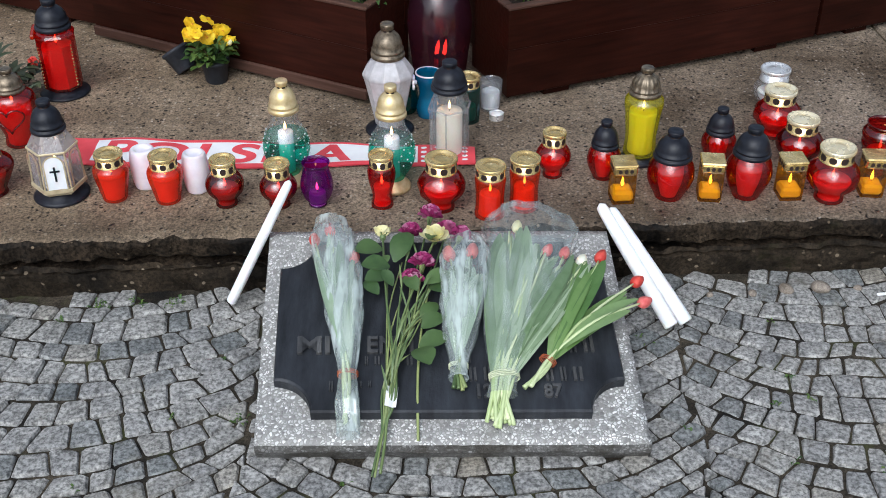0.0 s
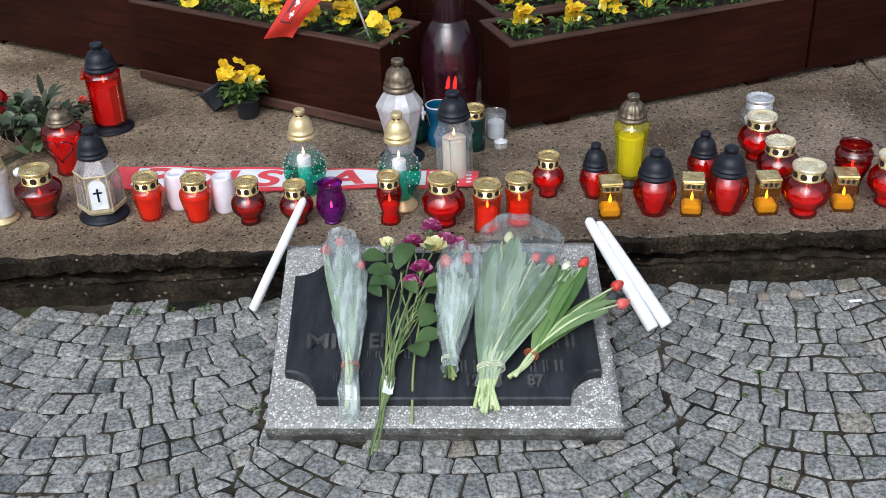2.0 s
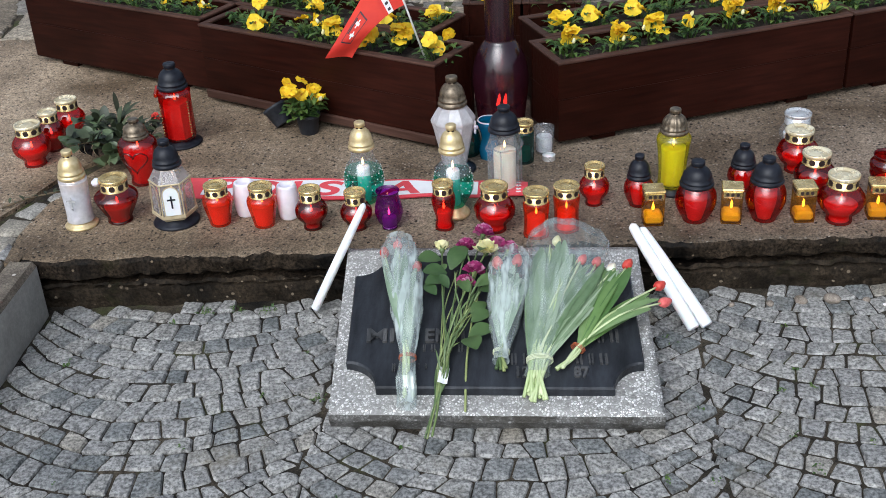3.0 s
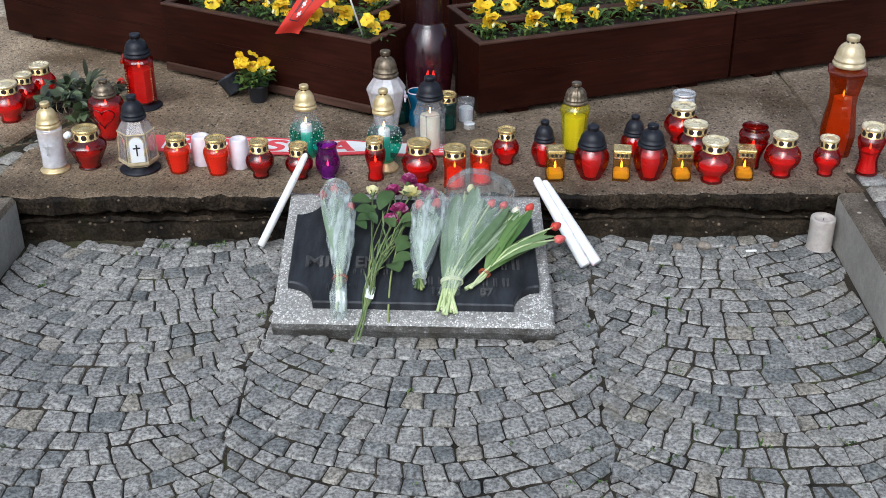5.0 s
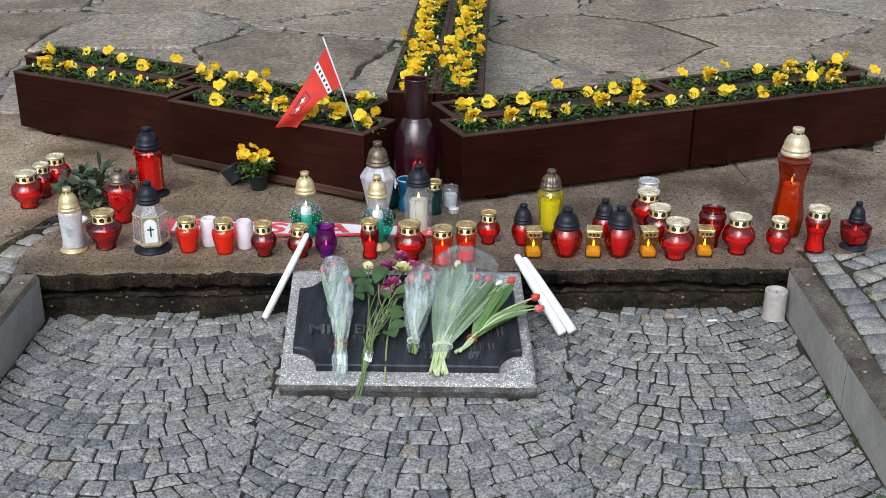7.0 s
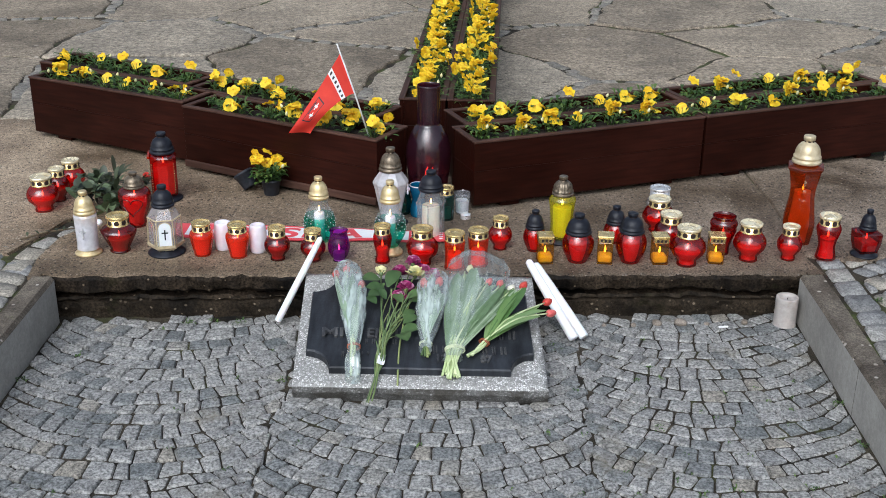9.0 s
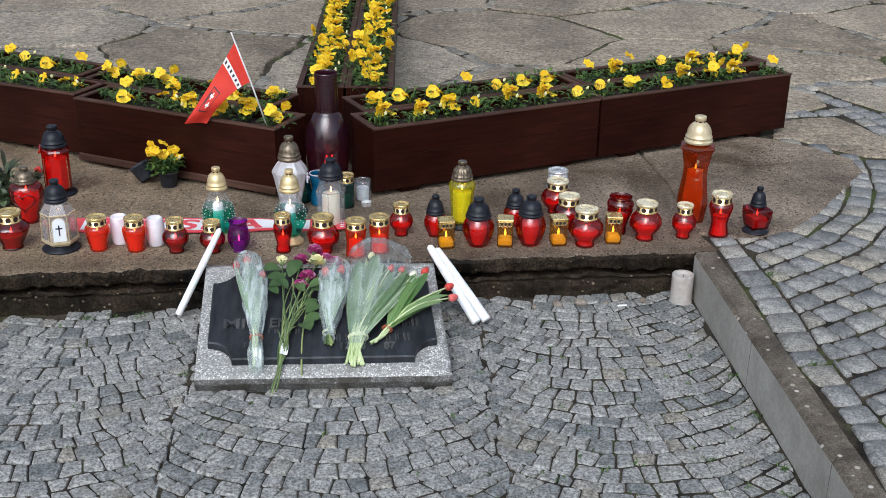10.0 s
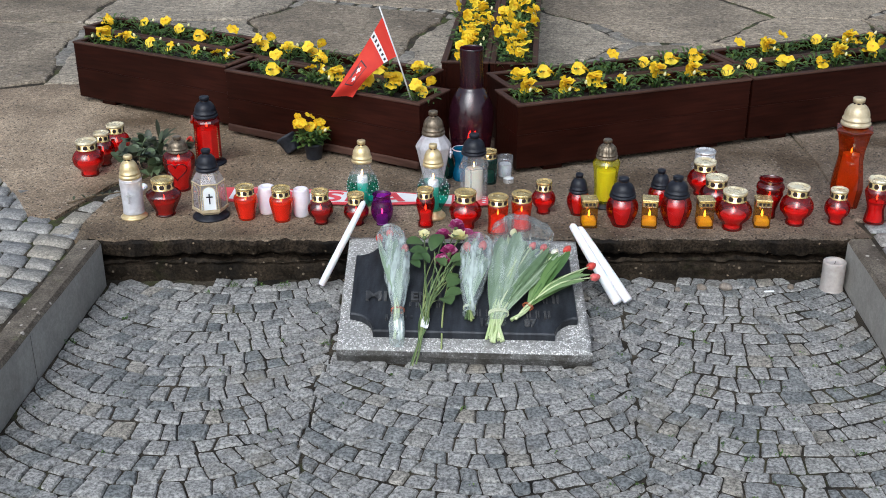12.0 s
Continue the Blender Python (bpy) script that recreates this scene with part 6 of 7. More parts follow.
def rose_head(parent, at, aim, size, rng, open_=0.6):
    bm = bmesh.new()
    for k in range(4):
        n = (3, 4, 5, 5)[k]
        tilt = (1.35, 1.1, 0.85, 0.85 - 0.55 * open_)[k]
        for j in range(n):
            a = math.tau * (j + 0.45 * k) / n
            out = Vector((math.cos(a) * math.cos(tilt), math.sin(a) * math.cos(tilt), math.sin(tilt)))
            up = Vector((-math.cos(a) * math.sin(tilt), -math.sin(a) * math.sin(tilt), math.cos(tilt)))
            petal(bm, Vector((0, 0, 0.001 * (3 - k))), out, up, size * (0.85 + 0.12 * k), size * (0.8 + 0.15 * k), size * 0.12, size * 0.03, rng.uniform(0, 6))
    m = Matrix.Translation(at) @ Vector(aim).to_track_quat("Z", "Y").to_matrix().to_4x4()
    part("flower_head", bm, M_rose, parent, "pale yellow rose bloom", True, m)
    bm = bmesh.new()
    lathe(bm, [(0, -0.012), (0.005, -0.009), (0.0075, -0.002), (0.006, 0.004)], 10)
    for j in range(5):
        a = math.tau * j / 5
        ribbon(bm, [Vector((0.006 * math.cos(a), 0.006 * math.sin(a), 0)), Vector((0.012 * math.cos(a), 0.012 * math.sin(a), 0.006)), Vector((0.02 * math.cos(a), 0.02 * math.sin(a), 0.003))], 0.006, (0, 0, 1))
    part("calyx", bm, M_green_stem, parent, "", True, m)


mixed = thing("mixed_bouquet", Matrix(), "loose bunch of yellow roses and purple carnations with dark leaves", "bouquet", "bouquets laid on the memorial")
knot = (-0.114, 0.105)
ends = [(-0.150 + rng.uniform(-0.010, 0.012), -0.075 + rng.uniform(-0.015, 0.02)) for _ in range(4)]


def long_stem(tip, w_tip, foot, r=0.0022, material=None, bow=0.012):
    tie = on_slab(knot[0] + rng.uniform(-0.012, 0.012), knot[1] + rng.uniform(-0.01, 0.01), 0.036 + rng.uniform(0, 0.012))
    f = on_slab(*foot, 0.006) if foot[1] > 0 else on_slab(*foot, 0.0) + Vector((0, 0, 0.012))
    t = on_slab(*tip, w_tip)
    path = curve_points([f, on_slab((foot[0] + knot[0]) / 2, 0.02, 0.014), tie, tie.lerp(t, 0.5) + Vector((rng.uniform(-bow, bow), 0, 0.008)), t], 6)
    bm = bmesh.new()
    tube(bm, path, r * 1.15, r, 6)
    part("stem", bm, material or M_green_stem, mixed, "", True)
    return path


for tip, w in (((-0.019, 0.536), 0.050), ((-0.063, 0.487), 0.048), ((0.014, 0.492), 0.044), ((0.045, 0.487), 0.040), ((-0.042, 0.394), 0.052), ((-0.066, 0.352), 0.050)):
    p = long_stem(tip, w, ends[rng.randrange(4)], 0.0020, M_green_stem)
    aim = (p[-1] - p[-3]).normalized() + FACE_UP * rng.uniform(0.4, 1.2)
    ruffled_head(mixed, p[-1], aim, rng.uniform(0.026, 0.033), M_carnation, 6, rng)
    bm = bmesh.new()
    q = p[-1] - aim.normalized() * 0.017
    tube(bm, [q, p[-1]], 0.0035, 0.0075, 8)
    part("calyx", bm, M_green_stem, mixed, "", True)
    for k in range(5):
        i = rng.randrange(11, len(p) - 3)
        d = (p[i + 1] - p[i]).normalized()
        leaf_at(mixed, p[i], d + Vector((rng.uniform(-0.6, 0.6), 0, rng.uniform(-0.1, 0.3))), rng.uniform(0.04, 0.075), 0.0045, rng, M_green_stem)
for k in range(8):
    tip = (rng.uniform(-0.12, 0.0), rng.uniform(0.26, 0.42))
    long_stem(tip, 0.042, ends[rng.randrange(4)], 0.0016, M_green_stem, 0.02)
p = long_stem((-0.124, 0.478), 0.052, ends[0], 0.0026)
rose_head(mixed, p[-1], (p[-1] - p[-2]).normalized() + FACE_UP * 0.5, 0.023, rng, 0.3)
for (u, v), h, ln, wd in (((-0.125, 0.43), (-0.75, -0.15, 0.0), 0.060, 0.048), ((-0.115, 0.40), (-0.35, 0.75, 0.1), 0.02, 0.02), ((-0.11, 0.385), (-1, -0.05, 0.05), 0.060, 0.046), ((-0.10, 0.40), (0.35, 0.9, 0.2), 0.085, 0.050),
                          ((-0.11, 0.36), (-0.8, -0.3, 0), 0.055, 0.044), ((-0.105, 0.33), (-0.1, 0.1, 0.1), 0.038, 0.026), ((-0.095, 0.42), (0.55, 0.7, 0.1), 0.055, 0.036), ((-0.135, 0.31), (-0.6, 0.6, 0.1), 0.045, 0.032)):
    leaf_at(mixed, on_slab(u, v, 0.056 + rng.uniform(0, 0.008)), h, ln, wd, rng)
p = long_stem((-0.012, 0.462), 0.058, ends[1], 0.0026)
rose_head(mixed, p[-1], FACE_UP * 0.9 + Vector((0.05, 0.35, 0)), 0.032, rng, 1.0)
for (u, v), h, ln, wd in (((-0.04, 0.335), (0.9, 0.25, 0.1), 0.060, 0.042), ((-0.03, 0.33), (0.6, -0.3, 0.0), 0.05, 0.036), ((0.0, 0.345), (0.9, 0.35, 0.15), 0.058, 0.034), ((-0.015, 0.47), (-0.2, -0.9, 0.3), 0.045, 0.028),
                          ((-0.055, 0.32), (-0.3, 0.4, 0.1), 0.045, 0.034)):
    leaf_at(mixed, on_slab(u, v, 0.060 + rng.uniform(0, 0.006)), h, ln, wd, rng)
# a single rose stem with round leaves
path = curve_points([on_slab(-0.066, 0.004, 0.004), on_slab(-0.062, 0.12, 0.034), on_slab(-0.05, 0.24, 0.036), on_slab(-0.03, 0.34, 0.048)], 6)
bm = bmesh.new()
tube(bm, path, 0.0030, 0.0024, 6)
part("stem", bm, M_green_stem, mixed, "", True)
for (u, v), h, ln, wd in (((-0.056, 0.19), (1, 0.35, 0.05), 0.062, 0.046), ((-0.06, 0.185), (0.35, -0.75, 0.0), 0.060, 0.050), ((-0.05, 0.235), (0.9, 0.5, 0.1), 0.055, 0.040), ((-0.048, 0.25), (0.5, 0.9, 0.1), 0.06, 0.036)):
    leaf_at(mixed, on_slab(u, v, 0.046), h, ln, wd, rng)
bm = bmesh.new()
rows = []
for i in range(6):
    s = i / 5
    rows.append([bm.verts.new(on_slab(-0.128 + 0.022 * q + 0.006 * s, 0.055 + 0.045 * s, 0.040 + 0.006 * hnoise(q * 3 + 1, s * 4) + 0.004 * math.cos(q * 4))) for q in (0, 0.33, 0.66, 1)])
for a, b in zip(rows, rows[1:]):
    for k in range(3):
        bm.faces.new((a[k], a[k + 1], b[k + 1], b[k]))
part("paper_tag", bm, M_tag, mixed, "crumpled white paper tag")


# ---- white taper candles leaning on the step ----
def taper(foot, head, label, k=1.0):
    f, h = Vector(foot), Vector(head)
    root = thing("taper_candle", Matrix.Translation(f) @ (h - f).to_track_quat("Z", "Y").to_matrix().to_4x4(), label, "candle", "white taper candles")
    ln = (h - f).length
    bm = bmesh.new()
    lathe(bm, [(0, 0), (0.0100 * k, 0.0), (0.0118 * k, 0.003), (0.0120 * k, ln * 0.3), (0.0112 * k, ln * 0.7), (0.0098 * k, ln * 0.93), (0.0085 * k, ln * 0.975), (0.004, ln - 0.002), (0, ln)], 20)
    part("wax", bm, M_wax_white, root, "smooth white wax", True)
    bm = bmesh.new()
    tube(bm, [(0, 0, ln - 0.003), (0.001, 0.0, ln + 0.005), (0.004, 0.001, ln + 0.011)], 0.0011, 0.0008, 5)
    part("wick", bm, M_wick, root, "burnt black wick")


taper((-0.498, 2.000, 0.014), (-0.351, 2.066, 0.295), "long white taper candle leaning against the step")
taper((0.486, 1.900, 0.018), (0.337, 2.108, 0.208), "long white taper candle with a burnt tip leaning on the step", 1.35)
taper((0.521, 1.915, 0.018), (0.361, 2.108, 0.197), "long white taper candle with a burnt tip leaning on the step", 1.35)

# ---- knitted scarf ----
scarf = thing("football_scarf", Matrix(), "red and white knitted scarf lying on the concrete", "scarf")


def scarf_at(s, q, up=0.0):
    """Along from the far end, across from the near hem."""
    x = -0.955 + 1.02 * s
    near = 2.372 - 0.035 * s - 0.018 * math.sin(5 * s)
    far = 2.503 - 0.055 * s
    z = TOP + 0.003 + 0.004 * (hnoise(x * 6, q * 2) + 0.5) + 0.002 * math.sin(x * 24 + q * 2)
    return Vector((x, near + (far - near) * q, z + up))


def scarf_sheet(s0, s1, q0, q1, up, name, material, label="", thick=0.003):
    bm = bmesh.new()
    n, m = 90, 10
    for layer in (up, up - thick):
        rows = [[bm.verts.new(scarf_at(s0 + (s1 - s0) * i / n, q0 + (q1 - q0) * j / m, layer)) for j in range(m + 1)] for i in range(n + 1)]
        for a, b in zip(rows, rows[1:]):
            for k in range(m):
                bm.faces.new((a[k], b[k], b[k + 1], a[k + 1]) if layer == up else (a[k], a[k + 1], b[k + 1], b[k]))
    part(name, bm, material, scarf, label, True)


scarf_sheet(0.0, 1.0, 0.0, 1.0, 0.002, "knit_body", M_red_cloth)
scarf_sheet(0.065, 0.86, 0.14, 0.90, 0.0035, "white_panel", M_white_cloth, "white centre panel", 0.001)
cu = bpy.data.curves.new("lettering", "FONT")
cu.body, cu.size, cu.offset = "POLSKA", 1.0, 0.03
cu.space_character = 1.12
tmp = bpy.data.objects.new("lettering", cu)
scene.collection.objects.link(tmp)
me = bpy.data.meshes.new_from_object(tmp.evaluated_get(bpy.context.evaluated_depsgraph_get()))
scene.collection.objects.unlink(tmp)
bpy.data.objects.remove(tmp)
bm = bmesh.new()
bm.from_mesh(me)
bmesh.ops.subdivide_edges(bm, edges=[e for e in bm.edges if e.calc_length() > 0.15], cuts=3)
bmesh.ops.triangulate(bm, faces=bm.faces)
x0, x1 = min(v.co.x for v in bm.verts), max(v.co.x for v in bm.verts)
y1 = max(v.co.y for v in bm.verts)
for v in bm.verts:
    v.co = scarf_at(0.085 + 0.615 * (v.co.x - x0) / (x1 - x0) + 0.012 * v.co.y / y1, 0.18 + 0.68 * v.co.y / y1, 0.0046)
bpy.data.meshes.remove(me)
part("lettering", bm, M_red_cloth, scarf, "large red capital letters")
for k in range(16):
    s, q = 0.875 + 0.10 * (k % 4) / 3, 0.2 + 0.6 * (k // 4) / 3
    bm = bmesh.new()
    ring = [bm.verts.new(scarf_at(s + dx * 0.008, q + dy * 0.06, 0.0036)) for dx, dy in ((-1, -0.4), (0, -1), (1, -0.2), (0.6, 0.9), (-0.7, 0.8))]
    bm.faces.new(ring)
    part("crest_patch", bm, M_white_cloth, scarf, "white knitted crest pattern")

# ---- small flag stuck in the planter ----
flag = thing("hand_flag", Matrix(), "small red flag on a thin pole in the planter", "flag")
foot, head = Vector((-0.245, 2.815, 0.39)), Vector((-0.370, 2.836, 0.770))
bm = bmesh.new()
tube(bm, [foot, foot.lerp(head, 0.5) + Vector((0.003, 0, 0)), head], 0.0035, 0.0028, 8)
part("pole", bm, M_pole, flag, "thin grey plastic pole", True)
hoist_hi, hoist_lo = foot.lerp(head, 0.905), foot.lerp(head, 0.505)


def flag_at(s, q, up=0.0):
    """Along from the hoist, down from the top edge; the cloth sags and ripples."""
    top = hoist_hi + Vector((-0.200 * s + 0.005 * s * s, -0.04 * s, -0.33 * s + 0.035 * s * s))
    low = hoist_lo + Vector((-0.185 * s + 0.01 * s * s, -0.05 * s, -0.06 * s - 0.10 * s * s))
    p = top.lerp(low, q)
    return p + Vector((0, -up, 0.0)) + Vector((0.005, 0.026, 0.004)) * math.sin(5.4 * s + 2.6 * q) * s


def flag_sheet(s0, s1, q0, q1, up, name, material, n=26, m=16, label=""):
    bm = bmesh.new()
    rows = [[bm.verts.new(flag_at(s0 + (s1 - s0) * i / n, q0 + (q1 - q0) * j / m, up)) for j in range(m + 1)] for i in range(n + 1)]
    for a, b in zip(rows, rows[1:]):
        for k in range(m):
            bm.faces.new((a[k], a[k + 1], b[k + 1], b[k]))
    part(name, bm, material, flag, label, True)


flag_sheet(0.0, 1.0, 0.0, 1.0, 0.0, "cloth", M_flag)
flag_sheet(0.17, 0.25, 0.0, 1.0, 0.0012, "white_band", M_flag_white, 3, 16, "white printed band")
for k in range(6):
    flag_sheet(0.19, 0.23, 0.06 + 0.16 * k, 0.13 + 0.16 * k, 0.0020, "band_mark", M_flag_dark, 2, 2)
for s0, s1, q0, q1 in ((0.48, 0.80, 0.22, 0.245), (0.48, 0.495, 0.245, 0.60), (0.785, 0.80, 0.245, 0.60), (0.48, 0.80, 0.60, 0.625)):
    flag_sheet(s0, s1, q0, q1, 0.0012, "shield_outline", M_flag_dark, 6, 4, "thin dark shield outline")
flag_sheet(0.54, 0.70, 0.26, 0.31, 0.0013, "crown_patch", M_flag_dark, 4, 2)
for s0, q0 in ((0.56, 0.38), (0.68, 0.44)):
    flag_sheet(s0, s0 + 0.03, q0 - 0.06, q0 + 0.10, 0.0014, "cross_ornament", M_flag_white, 2, 3)
    flag_sheet(s0 - 0.03, s0 + 0.06, q0, q0 + 0.045, 0.0020, "cross_ornament", M_flag_white, 3, 2)

# ---- evergreen spray, twig with a white bud, weeds, pebbles ----
spray = thing("evergreen_spray", pose(-1.215, 2.66, TOP), "dark evergreen and rose-leaf spray lying between the red candles", "bouquet")
rng = random.Random(31)
for k in range(22):
    a = rng.uniform(0, math.tau)
    tip = Vector((0.14 * math.cos(a) - 0.02, 0.14 * math.sin(a), rng.uniform(0.03, 0.11)))
    path = curve_points([Vector((0.05, -0.08, 0.012)), tip * 0.45 + Vector((0, 0, 0.03)), tip], 6)
    bm = bmesh.new()
    tube(bm, path, 0.0022, 0.0012, 5)
    part("twig", bm, M_twig, spray, "", True)
    for j in range(9):
        p = path[min(3 + j, len(path) - 1)]
        h = Vector((rng.uniform(-1, 1), rng.uniform(-1, 1), rng.uniform(-0.2, 0.6)))
        if k % 5 < 2:
            leaf_at(spray, p, h, rng.uniform(0.05, 0.08), rng.uniform(0.016, 0.024), rng, M_ever, Vector((0, 0, 1)))
        else:
            leaf_at(spray, p, h, rng.uniform(0.036, 0.06), rng.uniform(0.028, 0.04), rng, M_spray_leaf if k % 2 else M_ever, Vector((0, 0, 1)))
for k in range(7):
    a = 2.2 + 0.4 * k
    base = Vector((-0.05, 0.0, 0.05))
    out = Vector((math.cos(a), 0.7 * math.sin(a), 0.0))
    loop = curve_points([base, base + out * 0.03 + Vector((0, 0, 0.03)), base + out * 0.06 + Vector((0, 0, 0.028)), base + out * 0.072 + Vector((0, 0, 0.0)), base + out * 0.055 + Vector((0, 0, -0.015))], 5)
    bm = bmesh.new()
    ribbon(bm, loop, 0.022, Vector((-out.y, out.x, 0.35)), 0.15, lambda t: 1.0)
    strip = part("ribbon_loop", bm, M_ribbon, spray, "black ribbon loop with thin gold edges", True)
    for side in (-1, 1):
        bm = bmesh.new()
        across = [Vector(p) + (Vector(loop[min(i + 1, len(loop) - 1)]) - Vector(loop[max(i - 1, 0)])).normalized().cross(Vector((-out.y, out.x, 0.35))).normalized() * (0.0108 * side) for i, p in enumerate(loop)]
        tube(bm, across, 0.0011, 0.0011, 5)
        part("ribbon_edge", bm, M_cream_gold, strip, "", True)
ruffled_head(spray, Vector((0.10, 0.09, 0.10)), (0.2, -0.6, 0.7), 0.016, M_tulip, 3, rng)
twig = thing("cut_rose", pose(-1.30, 2.40, TOP), "cut rose stem with a white bud lying on the concrete", "flower")
bm = bmesh.new()
tube(bm, curve_points([(-0.16, -0.09, 0.006), (-0.08, -0.03, 0.012), (0.02, 0.02, 0.012), (0.075, 0.03, 0.02)], 6), 0.0035, 0.0026, 6)
part("stem", bm, M_twig, twig, "", True)
for k in range(10):
    leaf_at(twig, Vector((-0.14 + 0.018 * k, -0.075 + 0.011 * k, 0.012)), (rng.uniform(-1, 0.4), rng.uniform(-1, 1), 0.2), 0.022, 0.009, rng, M_ever, Vector((0, 0, 1)))
bm = bmesh.new()
lathe(bm, smooth_profile([(0, 0), (0.010, 0.006), (0.013, 0.018), (0.008, 0.03), (0, 0.032)], 3), 14, flutes(5, 0.1))
part("bud", bm, M_wax_white, twig, "white rose bud", True, pose(0.075, 0.03, 0.022, 20, 60, 0))

for x, y, n in ((-0.80, 2.01, 16), (-0.72, 2.02, 10), (-0.63, 2.02, 9), (0.42, 1.88, 7), (1.24, 1.55, 12), (1.235, 1.05, 18), (1.24, 1.32, 8), (-1.22, 1.6, 7), (1.40, 1.34, 16), (1.47, 1.95, 14), (1.56, 1.12, 14), (-0.43, 1.62, 8)):
    weed = thing("weed", pose(x, y, -0.006 if abs(x) < 1.3 else TOP - 0.01), "small green weed growing in a joint", "plant", "weeds in the joints")
    bm = bmesh.new()
    for k in range(n * 2):
        a = rng.uniform(0, math.tau)
        leaf_blade(bm, Vector((rng.uniform(-0.018, 0.018), rng.uniform(-0.014, 0.014), 0)), a, rng.uniform(0.3, 1.1), rng.uniform(0.007, 0.014), rng.uniform(0.003, 0.005))
    part("leaves", bm, M_leaf, weed, "", True)
tufts = bmesh.new()
for k in range(170):
    x, y = (rng.uniform(0.35, 1.24), rng.uniform(-0.2, 1.75)) if k % 3 else (rng.uniform(-1.2, 1.2), rng.uniform(-0.6, 2.0))
    if abs(x) < 0.42 and y > 1.45:
        continue
    for j in range(rng.randrange(4, 9)):
        leaf_blade(tufts, Vector((x + rng.uniform(-0.010, 0.010), y + rng.uniform(-0.007, 0.007), -0.006)), rng.uniform(0, math.tau), rng.uniform(0.2, 1.1), rng.uniform(0.006, 0.014), rng.uniform(0.003, 0.006))
tagged(part("moss_tufts", tufts, M_leaf, None, "tiny green moss tufts and seedlings in the sett joints", True), category="moss", kind="stuff")
for x, y, s in ((0.78, 2.066, 0.016), (0.86, 2.07, 0.019), (1.08, 2.09, 0.012), (0.70, 2.055, 0.010), (0.95, 2.075, 0.009), (0.60, 2.05, 0.008), (-0.3, 2.03, 0.008)):
    bm = bmesh.new()
    bmesh.ops.create_icosphere(bm, subdivisions=2, radius=s)
    for v in bm.verts:
        v.co = Vector((v.co.x * 1.25, v.co.y, v.co.z * 0.75)) * (1 + 0.16 * hnoise(v.co.x * 60, v.co.y * 60, v.co.z * 60 + x * 9))
    ob = part("pebble", bm, M_pebble, None, "small brown-grey pebble at the foot of the step", True, pose(x, y - 0.01, s * 0.6 - 0.004, 0, 0, x * 400))
    tagged(ob, category="pebble", group="pebbles under the step")
bm = bmesh.new()
box(bm, (-0.017, -0.004, 0.0), (0.017, 0.004, 0.006), 0.002)
tagged(part("cigarette_end", bm, M_tag, None, "small white cigarette end lying on the setts", False, pose(1.0, 2.035, 0.003, 0, 0, 8)), category="litter")


# ---- granite setts of the court, laid in arcs ----
def sett_mesh(seed, name="sett", pillow=((0.97, -0.6), (1.0, -0.14), (0.97, -0.04), (0.88, 0.0))):
    """A unit stone: uneven outline, rounded top edges."""
    rng = random.Random(seed)
    bm = bmesh.new()
    base = [Vector((x * rng.uniform(0.4, 0.52), y * rng.uniform(0.4, 0.52), 0)) for x, y in ((-1, -1), (0, -1.05), (1, -1), (1.05, 0), (1, 1), (0, 1.05), (-1, 1), (-1.05, 0))]
    base = [Vector((b.x, b.y, 0)) for b in base]
    tilt = (rng.uniform(-0.05, 0.05), rng.uniform(-0.05, 0.05))
    rings = [[bm.verts.new((b.x * k, b.y * k, z + (tilt[0] * b.x + tilt[1] * b.y if z > -0.3 else 0))) for b in base] for k, z in pillow]
    for lo, hi in zip(rings, rings[1:]):
        for k in range(8):
            j = (k + 1) % 8
            bm.faces.new((lo[k], lo[j], hi[j], hi[k]))
    mid = bm.verts.new((rng.uniform(-0.1, 0.1), rng.uniform(-0.1, 0.1), rng.uniform(0.0, 0.05)))
    for k in range(8):
        bm.faces.new((rings[-1][k], rings[-1][(k + 1) % 8], mid))
    for f in bm.faces:
        f.smooth = True
    me = bpy.data.meshes.new(name)
    bm.to_mesh(me)
    bm.free()
    return me


BIG = [sett_mesh(50 + k, pillow=((0.97, -0.7), (1.0, -0.26), (0.955, -0.08), (0.83, 0.0))) for k in range(12)]
for me in BIG:
    me.materials.append(M_bigsett)


class Joined:
    """Gathers stones into one mesh."""

    def __init__(self):
        self.v, self.f, self.n = [], [], 0

    def add(self, me, m):
        co = np.empty(len(me.vertices) * 3)
        me.vertices.foreach_get("co", co)
        co = co.reshape(-1, 3)
        mm = np.array(m)
        self.v.append(co @ mm[:3, :3].T + mm[:3, 3])
        self.f += [[self.n + i for i in p.vertices] for p in me.polygons]
        self.n += len(co)

    def link(self, name, material, parent, label):
        me = bpy.data.meshes.new(name)
        me.from_pydata(np.concatenate(self.v).tolist(), [], self.f)
        ob = finish(new(name, me), material, True)
        ob.parent = parent
        return tagged(ob, label, kind="stuff")


def in_slab(x, y):
    return abs(x + 0.045 * (y - 1.5) / 0.53) < 0.36 and 1.535 < y < 2.1


def hull(points):
    """The convex outline round some points."""
    points = sorted(set((round(x, 5), round(y, 5)) for x, y in points))
    out = []
    for run in (points, points[::-1]):
        part_of = []
        for p in run:
            while len(part_of) > 1 and (part_of[-1][0] - part_of[-2][0]) * (p[1] - part_of[-2][1]) <= (part_of[-1][1] - part_of[-2][1]) * (p[0] - part_of[-2][0]):
                part_of.pop()
            part_of.append(p)
        out += part_of[:-1]
    return out


